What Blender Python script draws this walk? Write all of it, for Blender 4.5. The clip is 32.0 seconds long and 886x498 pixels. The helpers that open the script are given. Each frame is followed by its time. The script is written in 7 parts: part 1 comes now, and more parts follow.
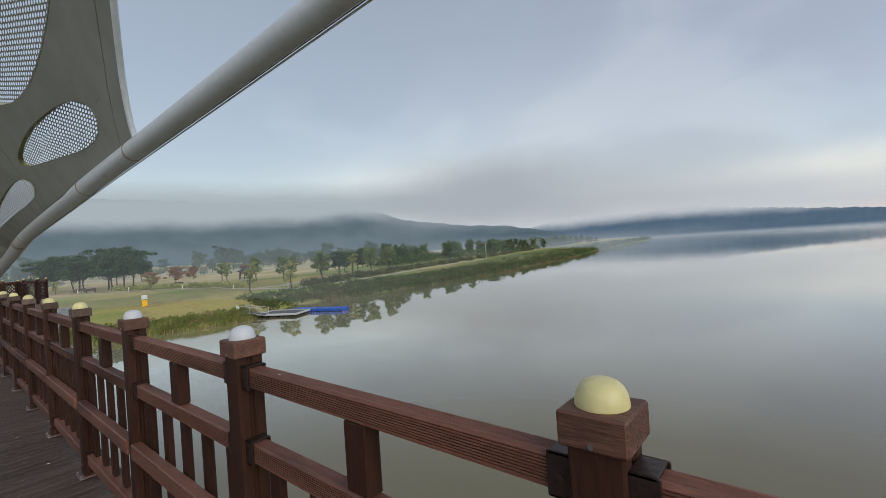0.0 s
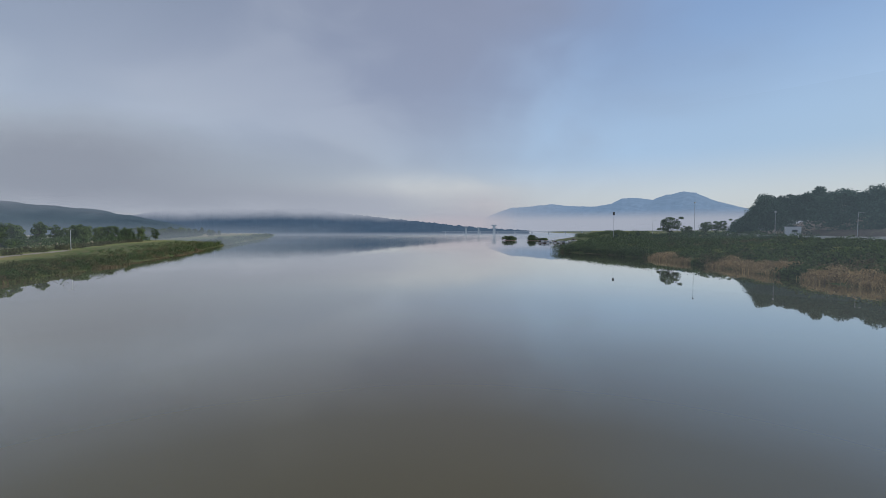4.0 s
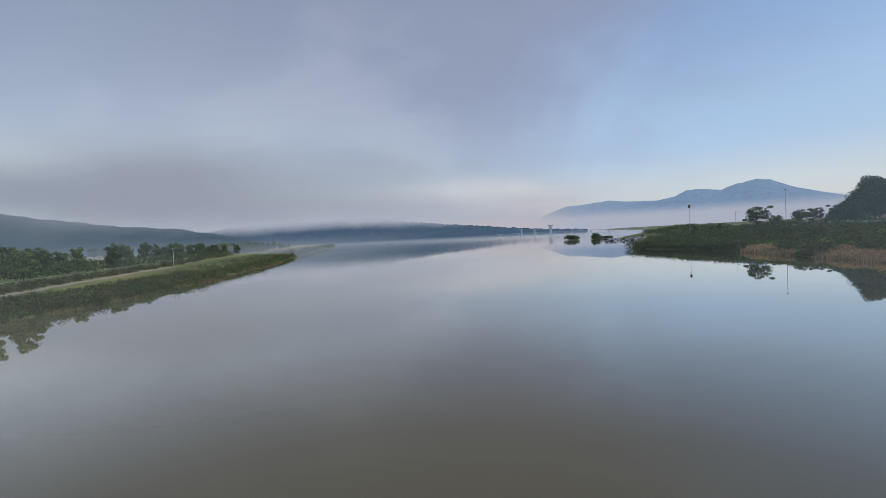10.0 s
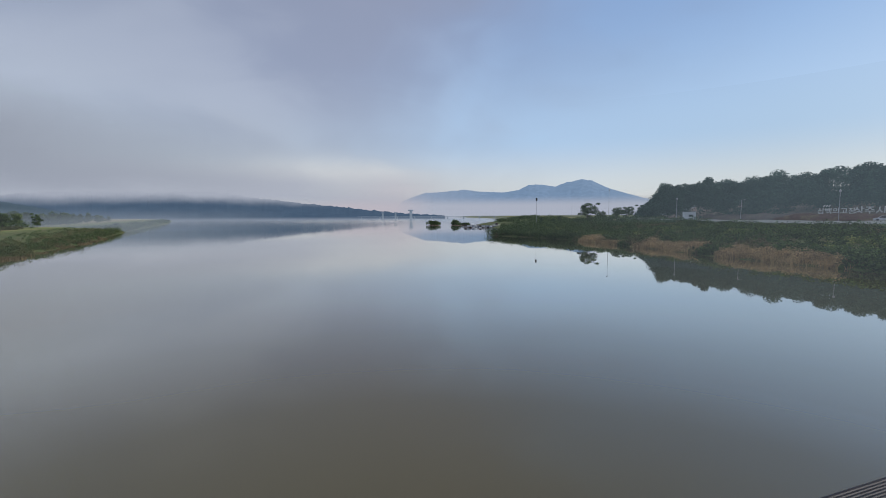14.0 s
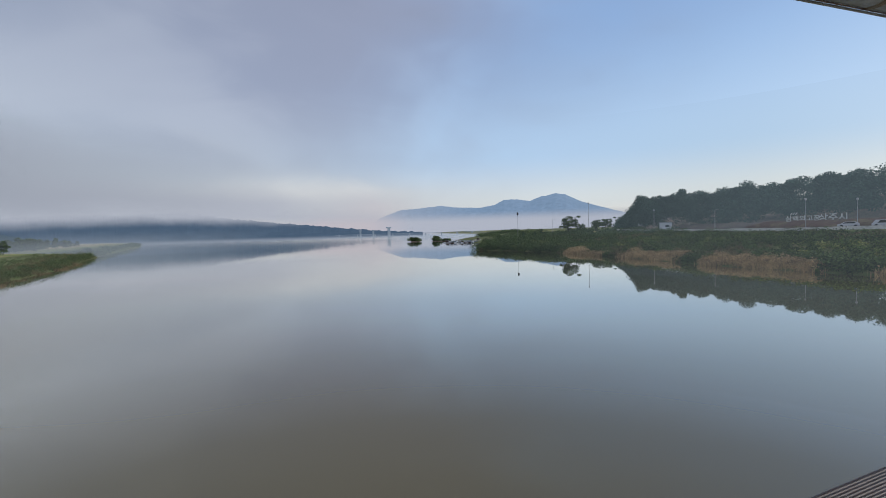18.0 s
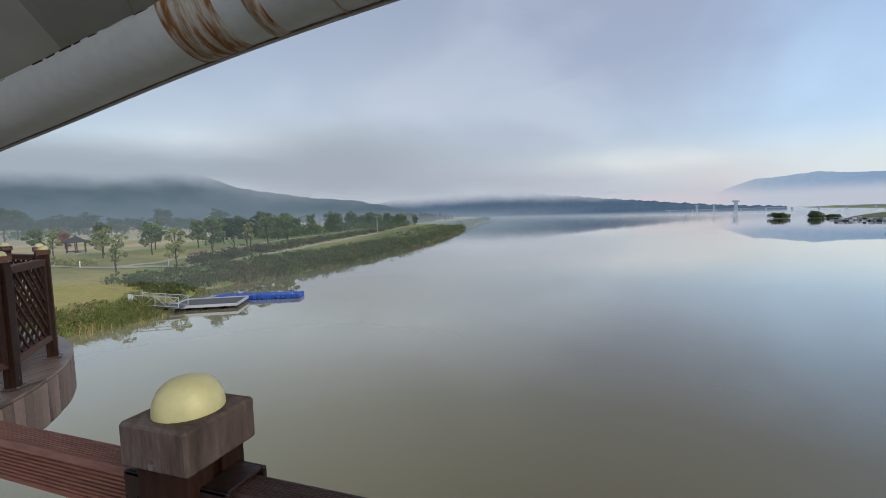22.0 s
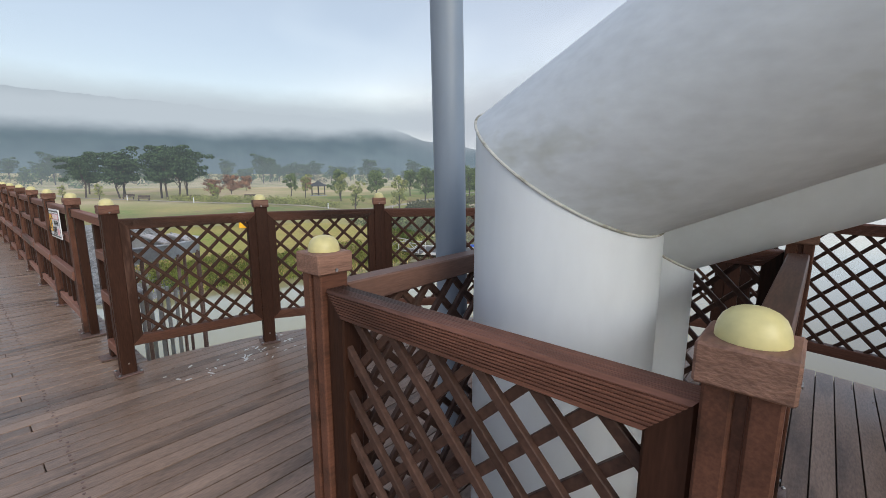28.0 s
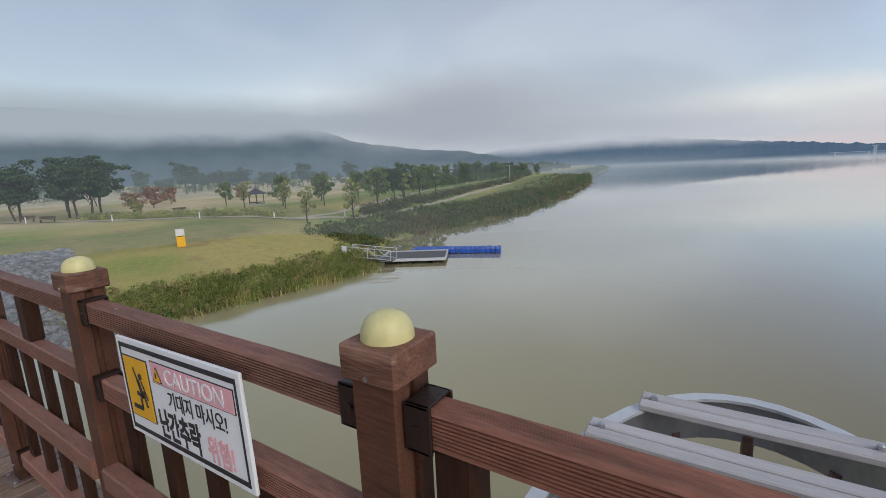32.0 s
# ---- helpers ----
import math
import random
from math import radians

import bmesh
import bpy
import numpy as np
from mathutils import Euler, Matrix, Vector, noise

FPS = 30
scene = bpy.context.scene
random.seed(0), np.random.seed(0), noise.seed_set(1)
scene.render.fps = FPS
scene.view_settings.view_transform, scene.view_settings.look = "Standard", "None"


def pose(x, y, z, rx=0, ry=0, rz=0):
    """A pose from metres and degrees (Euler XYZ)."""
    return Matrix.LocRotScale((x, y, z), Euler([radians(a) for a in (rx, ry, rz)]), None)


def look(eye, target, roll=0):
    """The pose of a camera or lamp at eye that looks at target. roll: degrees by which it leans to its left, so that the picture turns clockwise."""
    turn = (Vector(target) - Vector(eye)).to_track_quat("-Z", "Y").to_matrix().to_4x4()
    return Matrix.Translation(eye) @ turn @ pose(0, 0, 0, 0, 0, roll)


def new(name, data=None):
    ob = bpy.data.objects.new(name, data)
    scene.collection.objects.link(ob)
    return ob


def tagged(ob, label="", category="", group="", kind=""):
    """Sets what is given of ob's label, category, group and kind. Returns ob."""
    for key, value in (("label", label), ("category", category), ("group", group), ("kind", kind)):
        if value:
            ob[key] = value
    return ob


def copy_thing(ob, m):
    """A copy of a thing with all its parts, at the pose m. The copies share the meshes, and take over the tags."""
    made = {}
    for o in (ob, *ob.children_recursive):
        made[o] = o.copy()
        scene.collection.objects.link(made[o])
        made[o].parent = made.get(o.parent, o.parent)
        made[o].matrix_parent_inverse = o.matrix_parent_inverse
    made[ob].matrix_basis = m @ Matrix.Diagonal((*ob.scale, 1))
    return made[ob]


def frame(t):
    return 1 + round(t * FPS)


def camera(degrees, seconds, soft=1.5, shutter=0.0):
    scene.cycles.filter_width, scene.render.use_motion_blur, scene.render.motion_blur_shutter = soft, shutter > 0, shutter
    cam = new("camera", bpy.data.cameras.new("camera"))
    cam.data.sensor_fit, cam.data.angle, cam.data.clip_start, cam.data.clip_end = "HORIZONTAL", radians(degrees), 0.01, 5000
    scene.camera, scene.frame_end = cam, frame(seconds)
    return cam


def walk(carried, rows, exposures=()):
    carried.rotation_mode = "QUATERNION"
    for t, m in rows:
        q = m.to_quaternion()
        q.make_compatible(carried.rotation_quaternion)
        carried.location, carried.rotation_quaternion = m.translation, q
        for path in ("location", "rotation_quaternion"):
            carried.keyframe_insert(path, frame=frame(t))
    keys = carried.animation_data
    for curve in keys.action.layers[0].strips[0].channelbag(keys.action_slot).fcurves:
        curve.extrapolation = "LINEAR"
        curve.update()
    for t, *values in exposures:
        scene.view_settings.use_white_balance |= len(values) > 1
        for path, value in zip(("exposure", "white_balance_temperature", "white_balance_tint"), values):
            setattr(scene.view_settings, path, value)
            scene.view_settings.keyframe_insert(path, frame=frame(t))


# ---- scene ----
cam = camera(91.3, 32.0, soft=0.5)
PATH = [
    (0, (0.266, -0.692, 1.468), (-1.02, 0.84, 1.46), -3.7),
    (0.5, (-0.269, -0.599, 1.43), (-1.513, 0.967, 1.383), -2.1),
    (1, (-0.746, -0.544, 1.437), (-1.858, 1.115, 1.342), -1.8),
    (1.5, (-1.194, -0.509, 1.439), (-1.96, 1.331, 1.279), -1.0),
    (2, (-1.775, -0.399, 1.404), (-2.245, 1.534, 1.201), -0.5),
    (2.5, (-2.145, -0.435, 1.441), (-2.346, 1.543, 1.222), 0.6),
    (3, (-2.635, -0.367, 1.44), (-2.734, 1.62, 1.235), -1.0),
    (3.5, (-3.038, -0.384, 1.43), (-2.931, 1.606, 1.262), -0.0),
    (4, (-3.423, -0.333, 1.43), (-3.17, 1.649, 1.347), -0.1),
    (4.5, (-3.865, -0.294, 1.434), (-3.583, 1.686, 1.379), 0.1),
    (6.5, (-5.7, -0.363, 1.432), (-5.432, 1.619, 1.391), -2.2),
    (7, (-6.239, -0.347, 1.435), (-5.996, 1.638, 1.395), -2.0),
    (7.5, (-6.666, -0.37, 1.442), (-6.479, 1.621, 1.398), -2.2),
    (8, (-7.296, -0.384, 1.439), (-7.113, 1.607, 1.392), -1.6),
    (8.5, (-7.802, -0.378, 1.444), (-7.726, 1.62, 1.411), -2.8),
    (9, (-8.372, -0.375, 1.438), (-8.315, 1.623, 1.392), -3.5),
    (9.5, (-8.829, -0.329, 1.437), (-8.804, 1.67, 1.382), -3.6),
    (10, (-9.347, -0.271, 1.473), (-9.339, 1.728, 1.415), -2.8),
    (10.5, (-9.839, -0.27, 1.475), (-9.854, 1.729, 1.417), -2.8),
    (11, (-10.197, -0.268, 1.474), (-10.172, 1.73, 1.398), -2.4),
    (11.5, (-10.567, -0.267, 1.475), (-10.405, 1.724, 1.379), -1.5),
    (12, (-10.948, -0.256, 1.474), (-10.609, 1.711, 1.342), -0.4),
    (12.5, (-11.471, -0.256, 1.473), (-11.08, 1.7, 1.331), -0.2),
    (13, (-12.17, -0.259, 1.473), (-11.689, 1.676, 1.322), 0.1),
    (13.5, (-12.985, -0.279, 1.46), (-12.404, 1.628, 1.297), -0.3),
    (14, (-13.539, -0.311, 1.454), (-12.9, 1.578, 1.301), -0.2),
    (14.5, (-13.986, -0.31, 1.481), (-13.313, 1.569, 1.352), -0.2),
    (16.5, (-15.838, -0.305, 1.462), (-15.111, 1.555, 1.369), -1.4),
    (17, (-16.305, -0.329, 1.467), (-15.573, 1.53, 1.373), -0.2),
    (17.5, (-16.761, -0.248, 1.445), (-16.029, 1.611, 1.358), -2.1),
    (18, (-17.27, -0.285, 1.433), (-16.531, 1.571, 1.353), -1.6),
    (18.5, (-17.804, -0.269, 1.435), (-17.173, 1.628, 1.366), -2.0),
    (19, (-18.316, -0.304, 1.429), (-17.868, 1.644, 1.36), -1.5),
    (19.5, (-19.007, -0.329, 1.415), (-18.902, 1.666, 1.327), -1.8),
    (20, (-19.688, -0.38, 1.426), (-20.0, 1.593, 1.332), -2.2),
    (20.5, (-20.366, -0.376, 1.427), (-21.131, 1.47, 1.334), -3.8),
    (21, (-20.95, -0.465, 1.444), (-21.931, 1.276, 1.366), -0.6),
    (21.5, (-21.476, -0.428, 1.424), (-22.387, 1.349, 1.309), -1.8),
    (22, (-21.995, -0.415, 1.442), (-22.65, 1.468, 1.29), -1.6),
    (22.5, (-22.569, -0.385, 1.428), (-23.167, 1.513, 1.235), -1.8),
    (23, (-23.141, -0.38, 1.463), (-23.9, 1.449, 1.181), -2.3),
    (23.5, (-23.726, -0.329, 1.429), (-24.526, 1.477, 1.117), -0.0),
    (24, (-24.306, -0.364, 1.448), (-25.152, 1.417, 1.114), -0.2),
    (24.5, (-24.903, -0.339, 1.429), (-25.787, 1.417, 1.061), -2.4),
    (26.5, (-27.333, -0.557, 1.447), (-28.51, 1.011, 1.057), -2.3),
    (27, (-27.934, -0.652, 1.455), (-29.16, 0.89, 1.108), -2.3),
    (27.5, (-28.528, -0.671, 1.411), (-29.795, 0.84, 1.079), 0.0),
    (28, (-29.079, -0.694, 1.413), (-30.377, 0.787, 1.066), 0.1),
    (28.5, (-29.692, -0.673, 1.423), (-30.969, 0.824, 1.067), -1.9),
    (29, (-30.257, -0.665, 1.455), (-31.488, 0.87, 1.098), -1.6),
    (29.5, (-30.92, -0.56, 1.502), (-32.108, 1.008, 1.144), -0.3),
    (30, (-31.469, -0.519, 1.532), (-32.636, 1.067, 1.184), -1.2),
    (30.5, (-32.006, -0.496, 1.518), (-33.156, 1.108, 1.197), 0.1),
    (31, (-32.462, -0.489, 1.488), (-33.576, 1.138, 1.157), -1.7),
    (31.5, (-32.978, -0.468, 1.46), (-34.061, 1.178, 1.12), -2.4),
    (32, (-33.453, -0.496, 1.453), (-34.524, 1.155, 1.095), -2.7),
]
EXPO = [(0, 0.18, 6750, 5), (1, 0.18, 6700, 5), (3, -0.1, 6350, 10), (4, -0.3, 6200, 9), (4.5, -0.3, 6200, 9), (7, -0.2, 6200, 10), (11, -0.2, 6200, 10), (17, -0.15, 6300, 10), (19, -0.1, 6350, 9), (20, -0.08, 6400, 9), (21, 0.12, 6450, 8), (22, 0.12, 6350, 7), (23, 0.25, 6450, 7), (24.5, 0.45, 6550, 7), (26.5, 0.80, 6550, 6), (28, 0.57, 6700, 6), (29, 0.34, 6600, 4), (30, 0.22, 6500, 4), (31, 0.24, 6500, 6), (32, 0.14, 6550, 7)]
walk(cam, [(t, look(eye, target, roll)) for t, eye, target, roll in PATH], exposures=EXPO)

# ---- world, sun, exposure ----
world = bpy.data.worlds.new("world")
scene.world = world
world.use_nodes = True
wn, wl = world.node_tree.nodes, world.node_tree.links
wn.clear()


def wnode(kind, **values):
    n = wn.new(kind)
    for key, value in values.items():
        n.inputs[key].default_value = value
    return n


def wmath(op, a, b=None, c=None, clamp=False):
    n = wn.new("ShaderNodeMath")
    n.operation, n.use_clamp = op, clamp
    for i, v in enumerate((a, b, c)):
        if v is None:
            continue
        if isinstance(v, (int, float)):
            n.inputs[i].default_value = v
        else:
            wl.new(v, n.inputs[i])
    return n.outputs[0]


def wramp(fac, stops):
    n = wn.new("ShaderNodeValToRGB")
    n.color_ramp.interpolation = "EASE"
    while len(n.color_ramp.elements) < len(stops):
        n.color_ramp.elements.new(0.5)
    for e, (p, c) in zip(n.color_ramp.elements, stops):
        e.position, e.color = p, (*c, 1)
    wl.new(fac, n.inputs[0])
    return n.outputs[0]


SUN_AZ, SUN_EL = 108.0, 14.0
sky = wn.new("ShaderNodeTexSky")
sky.sky_type, sky.sun_disc = "NISHITA", False
sky.sun_elevation, sky.sun_rotation = radians(SUN_EL), radians(SUN_AZ)
sky.air_density, sky.dust_density, sky.ozone_density = 1.0, 1.2, 1.0
coord = wn.new("ShaderNodeTexCoord")
sep = wn.new("ShaderNodeSeparateXYZ")
wl.new(coord.outputs["Generated"], sep.inputs[0])
dx, dy, dz = sep.outputs
# low cloud lies over the left bank; the sky is clear and blue towards the far bank
stretch = wn.new("ShaderNodeMapping")
stretch.inputs["Scale"].default_value = (1.0, 1.0, 1.9)
wl.new(coord.outputs["Generated"], stretch.inputs[0])
big = wnode("ShaderNodeTexNoise", Scale=1.9, Detail=3.0, Roughness=0.5, Distortion=0.5)
wl.new(stretch.outputs[0], big.inputs["Vector"])
fine = wnode("ShaderNodeTexNoise", Scale=4.6, Detail=4.0, Roughness=0.5, Distortion=0.8)
wl.new(stretch.outputs[0], fine.inputs["Vector"])
lean = wmath("ADD", wmath("MULTIPLY", dx, 0.95), wmath("MULTIPLY", dz, -0.55))
lean = wmath("ADD", lean, wmath("MULTIPLY", dy, 0.15))
lean = wmath("ADD", lean, wmath("MULTIPLY", wmath("SUBTRACT", big.outputs[0], 0.5), 0.58))
lean = wmath("ADD", lean, wmath("MULTIPLY", wmath("SUBTRACT", fine.outputs[0], 0.5), 0.16))
clear = wn.new("ShaderNodeMapRange")
clear.interpolation_type = "SMOOTHSTEP"
clear.inputs["From Min"].default_value, clear.inputs["From Max"].default_value = 0.02, 0.66
wl.new(lean, clear.inputs[0])
up = wmath("MAXIMUM", dz, 0.0)
blue_sky = wramp(up, [(0.0, (0.68, 0.62, 0.60)), (0.06, (0.64, 0.67, 0.73)), (0.17, (0.42, 0.575, 0.80)), (0.45, (0.235, 0.385, 0.665)), (1.0, (0.15, 0.29, 0.57))])
grey = wmath("ADD", wmath("MULTIPLY", big.outputs[0], 0.8), wmath("MULTIPLY", fine.outputs[0], 0.2))
cloud_col = wramp(grey, [(0.34, (0.272, 0.294, 0.390)), (0.5, (0.318, 0.332, 0.442)), (0.68, (0.44, 0.452, 0.545))])
low = wmath("SUBTRACT", 1.0, wmath("DIVIDE", up, 0.30), clamp=True)
warm = wn.new("ShaderNodeMixRGB")
warm.inputs[2].default_value = (0.48, 0.49, 0.55, 1)
wl.new(wmath("MULTIPLY", low, 0.75), warm.inputs[0])
wl.new(cloud_col, warm.inputs[1])
mixed = wn.new("ShaderNodeMixRGB")
wl.new(clear.outputs[0], mixed.inputs[0])
wl.new(warm.outputs[0], mixed.inputs[1])
wl.new(blue_sky, mixed.inputs[2])


def cloud_bank(base, bearing, height, wide, tall, colour, most):
    """A soft lighter or darker bank of cloud about a bearing and a height, in degrees."""
    b, e = radians(bearing), radians(height)
    side = wmath("ADD", wmath("MULTIPLY", dx, math.cos(b)), wmath("MULTIPLY", dy, -math.sin(b)))
    side = wmath("ADD", side, wmath("MULTIPLY", wmath("SUBTRACT", fine.outputs[0], 0.5), 0.12))
    lift = wmath("SUBTRACT", dz, math.sin(e))
    lift = wmath("ADD", lift, wmath("MULTIPLY", wmath("SUBTRACT", fine.outputs[0], 0.5), 0.05))
    d = wmath("ADD", wmath("POWER", wmath("DIVIDE", wmath("ABSOLUTE", side), radians(wide)), 2.0), wmath("POWER", wmath("DIVIDE", wmath("ABSOLUTE", lift), radians(tall)), 2.0))
    facing = wmath("MULTIPLY", wmath("ADD", wmath("MULTIPLY", dx, math.sin(b)), wmath("MULTIPLY", dy, math.cos(b))), 1.8, clamp=True)
    w = wmath("MULTIPLY", wmath("MULTIPLY", wmath("POWER", 2.718, wmath("MULTIPLY", d, -1.0)), facing), most)
    n = wn.new("ShaderNodeMixRGB")
    n.inputs[2].default_value = (*colour, 1)
    wl.new(w, n.inputs[0])
    wl.new(base.outputs[0], n.inputs[1])
    return n


mixed = cloud_bank(mixed, -74, 34, 40, 26, (0.285, 0.318, 0.385), 0.74)
# dark bank reaching above the view, added to dim the river's reflection
mixed = cloud_bank(mixed, -52, 36, 36, 18, (0.248, 0.270, 0.322), 0.74)
mixed = cloud_bank(mixed, -27, 14, 14, 7, (0.50, 0.485, 0.525), 0.40)
mixed = cloud_bank(mixed, -75, 6, 30, 5.5, (0.29, 0.34, 0.40), 0.40)
mixed = cloud_bank(mixed, 5, 4.8, 11, 1.9, (0.80, 0.76, 0.73), 0.9)
mixed = cloud_bank(mixed, 12, 3.2, 4.5, 1.7, (0.62, 0.53, 0.58), 0.8)
mixed = cloud_bank(mixed, -44, 8.0, 13, 3.4, (0.66, 0.63, 0.64), 0.75)
veil = wnode("ShaderNodeBackground", Strength=0.90)
wl.new(mixed.outputs[0], veil.inputs[0])
air = wnode("ShaderNodeBackground", Strength=0.05)
wl.new(sky.outputs[0], air.inputs[0])
both = wn.new("ShaderNodeAddShader")
wl.new(veil.outputs[0], both.inputs[0])
wl.new(air.outputs[0], both.inputs[1])
wo = wn.new("ShaderNodeOutputWorld")
wl.new(both.outputs[0], wo.inputs[0])

sun = new("sun", bpy.data.lights.new("sun", "SUN"))
sun.data.energy, sun.data.angle, sun.data.color = 1.25, radians(36), (1.0, 0.95, 0.90)
sun_way = Vector((math.sin(radians(SUN_AZ)) * math.cos(radians(30)), math.cos(radians(SUN_AZ)) * math.cos(radians(30)), math.sin(radians(30))))
sun.matrix_world = Matrix.Translation((0, 0, 60)) @ (-sun_way).to_track_quat("-Z", "Y").to_matrix().to_4x4()

# ---- materials ----


def shader(name):
    m = bpy.data.materials.new(name)
    m.use_nodes = True
    nt = m.node_tree
    return m, nt.nodes, nt.links, nt.nodes["Principled BSDF"]


def surface(name, base, vary=0.25, rough=0.6, metal=0.0, scale=6.0, stretch=(1, 1, 1), grain=40.0, bump=0.15, stain=None, stain_at=0.62, random_tone=0.0, spec=0.5, island=False, flecks=0.0, wet=0.12):
    """Base colour varied at two scales, with fine relief; stain: a second colour in worn patches."""
    m, n, l, b = shader(name)
    tc = n.new("ShaderNodeTexCoord")
    mp = n.new("ShaderNodeMapping")
    mp.inputs["Scale"].default_value = stretch
    l.new(tc.outputs["Object"], mp.inputs[0])
    vec = mp.outputs[0]
    info = n.new("ShaderNodeObjectInfo")
    if random_tone:
        shift = n.new("ShaderNodeVectorMath")
        shift.operation = "ADD"
        spread = n.new("ShaderNodeVectorMath")
        spread.operation = "SCALE"
        spread.inputs["Scale"].default_value = 37.0
        l.new(info.outputs["Random"], spread.inputs[0])
        l.new(vec, shift.inputs[0])
        l.new(spread.outputs[0], shift.inputs[1])
        vec = shift.outputs[0]
    a = n.new("ShaderNodeTexNoise")
    a.inputs["Scale"].default_value, a.inputs["Detail"].default_value = scale, 4
    l.new(vec, a.inputs["Vector"])
    g = n.new("ShaderNodeTexNoise")
    g.inputs["Scale"].default_value, g.inputs["Detail"].default_value = grain, 3
    l.new(vec, g.inputs["Vector"])
    add = n.new("ShaderNodeMath")
    add.operation = "MULTIPLY_ADD"
    add.inputs[1].default_value = 0.5
    l.new(g.outputs[0], add.inputs[0])
    half = n.new("ShaderNodeMath")
    half.operation = "MULTIPLY"
    half.inputs[1].default_value = 0.5
    l.new(a.outputs[0], half.inputs[0])
    l.new(half.outputs[0], add.inputs[2])
    ramp = n.new("ShaderNodeValToRGB")
    ramp.color_ramp.elements[0].position, ramp.color_ramp.elements[1].position = 0.3, 0.7
    ramp.color_ramp.elements[0].color = (*[c * (1 - vary) for c in base], 1)
    ramp.color_ramp.elements[1].color = (*[min(1, c * (1 + vary)) for c in base], 1)
    l.new(add.outputs[0], ramp.inputs[0])
    col = ramp.outputs[0]
    if stain:
        s = n.new("ShaderNodeTexNoise")
        s.inputs["Scale"].default_value, s.inputs["Detail"].default_value, s.inputs["Roughness"].default_value = scale * 0.45, 6, 0.65
        l.new(vec, s.inputs["Vector"])
        sr = n.new("ShaderNodeMapRange")
        sr.inputs["From Min"].default_value, sr.inputs["From Max"].default_value = stain_at - 0.06, stain_at + 0.1
        l.new(s.outputs[0], sr.inputs[0])
        mx = n.new("ShaderNodeMixRGB")
        mx.inputs[2].default_value = (*stain, 1)
        l.new(sr.outputs[0], mx.inputs[0])
        l.new(col, mx.inputs[1])
        col = mx.outputs[0]
    if random_tone:
        hsv = n.new("ShaderNodeHueSaturation")
        rr = n.new("ShaderNodeMapRange")
        rr.inputs["To Min"].default_value, rr.inputs["To Max"].default_value = 1 - random_tone, 1 + random_tone
        if island:
            geo = n.new("ShaderNodeNewGeometry")
            l.new(geo.outputs["Random Per Island"], rr.inputs[0])
        else:
            l.new(info.outputs["Random"], rr.inputs[0])
        l.new(rr.outputs[0], hsv.inputs["Value"])
        l.new(col, hsv.inputs["Color"])
        col = hsv.outputs[0]
    if flecks:
        cells = n.new("ShaderNodeTexVoronoi")
        cells.inputs["Scale"].default_value = flecks
        l.new(tc.outputs["Object"], cells.inputs["Vector"])
        tint = n.new("ShaderNodeSeparateColor")
        l.new(cells.outputs["Color"], tint.inputs[0])
        size = n.new("ShaderNodeMapRange")
        size.inputs["From Min"].default_value, size.inputs["From Max"].default_value = 0.84, 1.0
        size.inputs["To Min"].default_value, size.inputs["To Max"].default_value = -0.03, 0.085
        l.new(tint.outputs[0], size.inputs[0])
        dot = n.new("ShaderNodeMath")
        dot.operation = "LESS_THAN"
        l.new(cells.outputs["Distance"], dot.inputs[0])
        l.new(size.outputs[0], dot.inputs[1])
        fm = n.new("ShaderNodeMixRGB")
        fm.inputs[2].default_value = (0.55, 0.54, 0.50, 1)
        l.new(dot.outputs[0], fm.inputs[0])
        l.new(col, fm.inputs[1])
        col = fm.outputs[0]
    l.new(col, b.inputs["Base Color"])
    rm = n.new("ShaderNodeMapRange")
    rm.inputs["To Min"].default_value, rm.inputs["To Max"].default_value = max(0.03, rough - wet), min(1, rough + wet)
    l.new(a.outputs[0], rm.inputs[0])
    l.new(rm.outputs[0], b.inputs["Roughness"])
    b.inputs["Metallic"].default_value = metal
    b.inputs["Specular IOR Level"].default_value = spec
    if bump:
        bp = n.new("ShaderNodeBump")
        bp.inputs["Strength"].default_value, bp.inputs["Distance"].default_value = bump, 0.01
        l.new(add.outputs[0], bp.inputs["Height"])
        l.new(bp.outputs[0], b.inputs["Normal"])
    return m


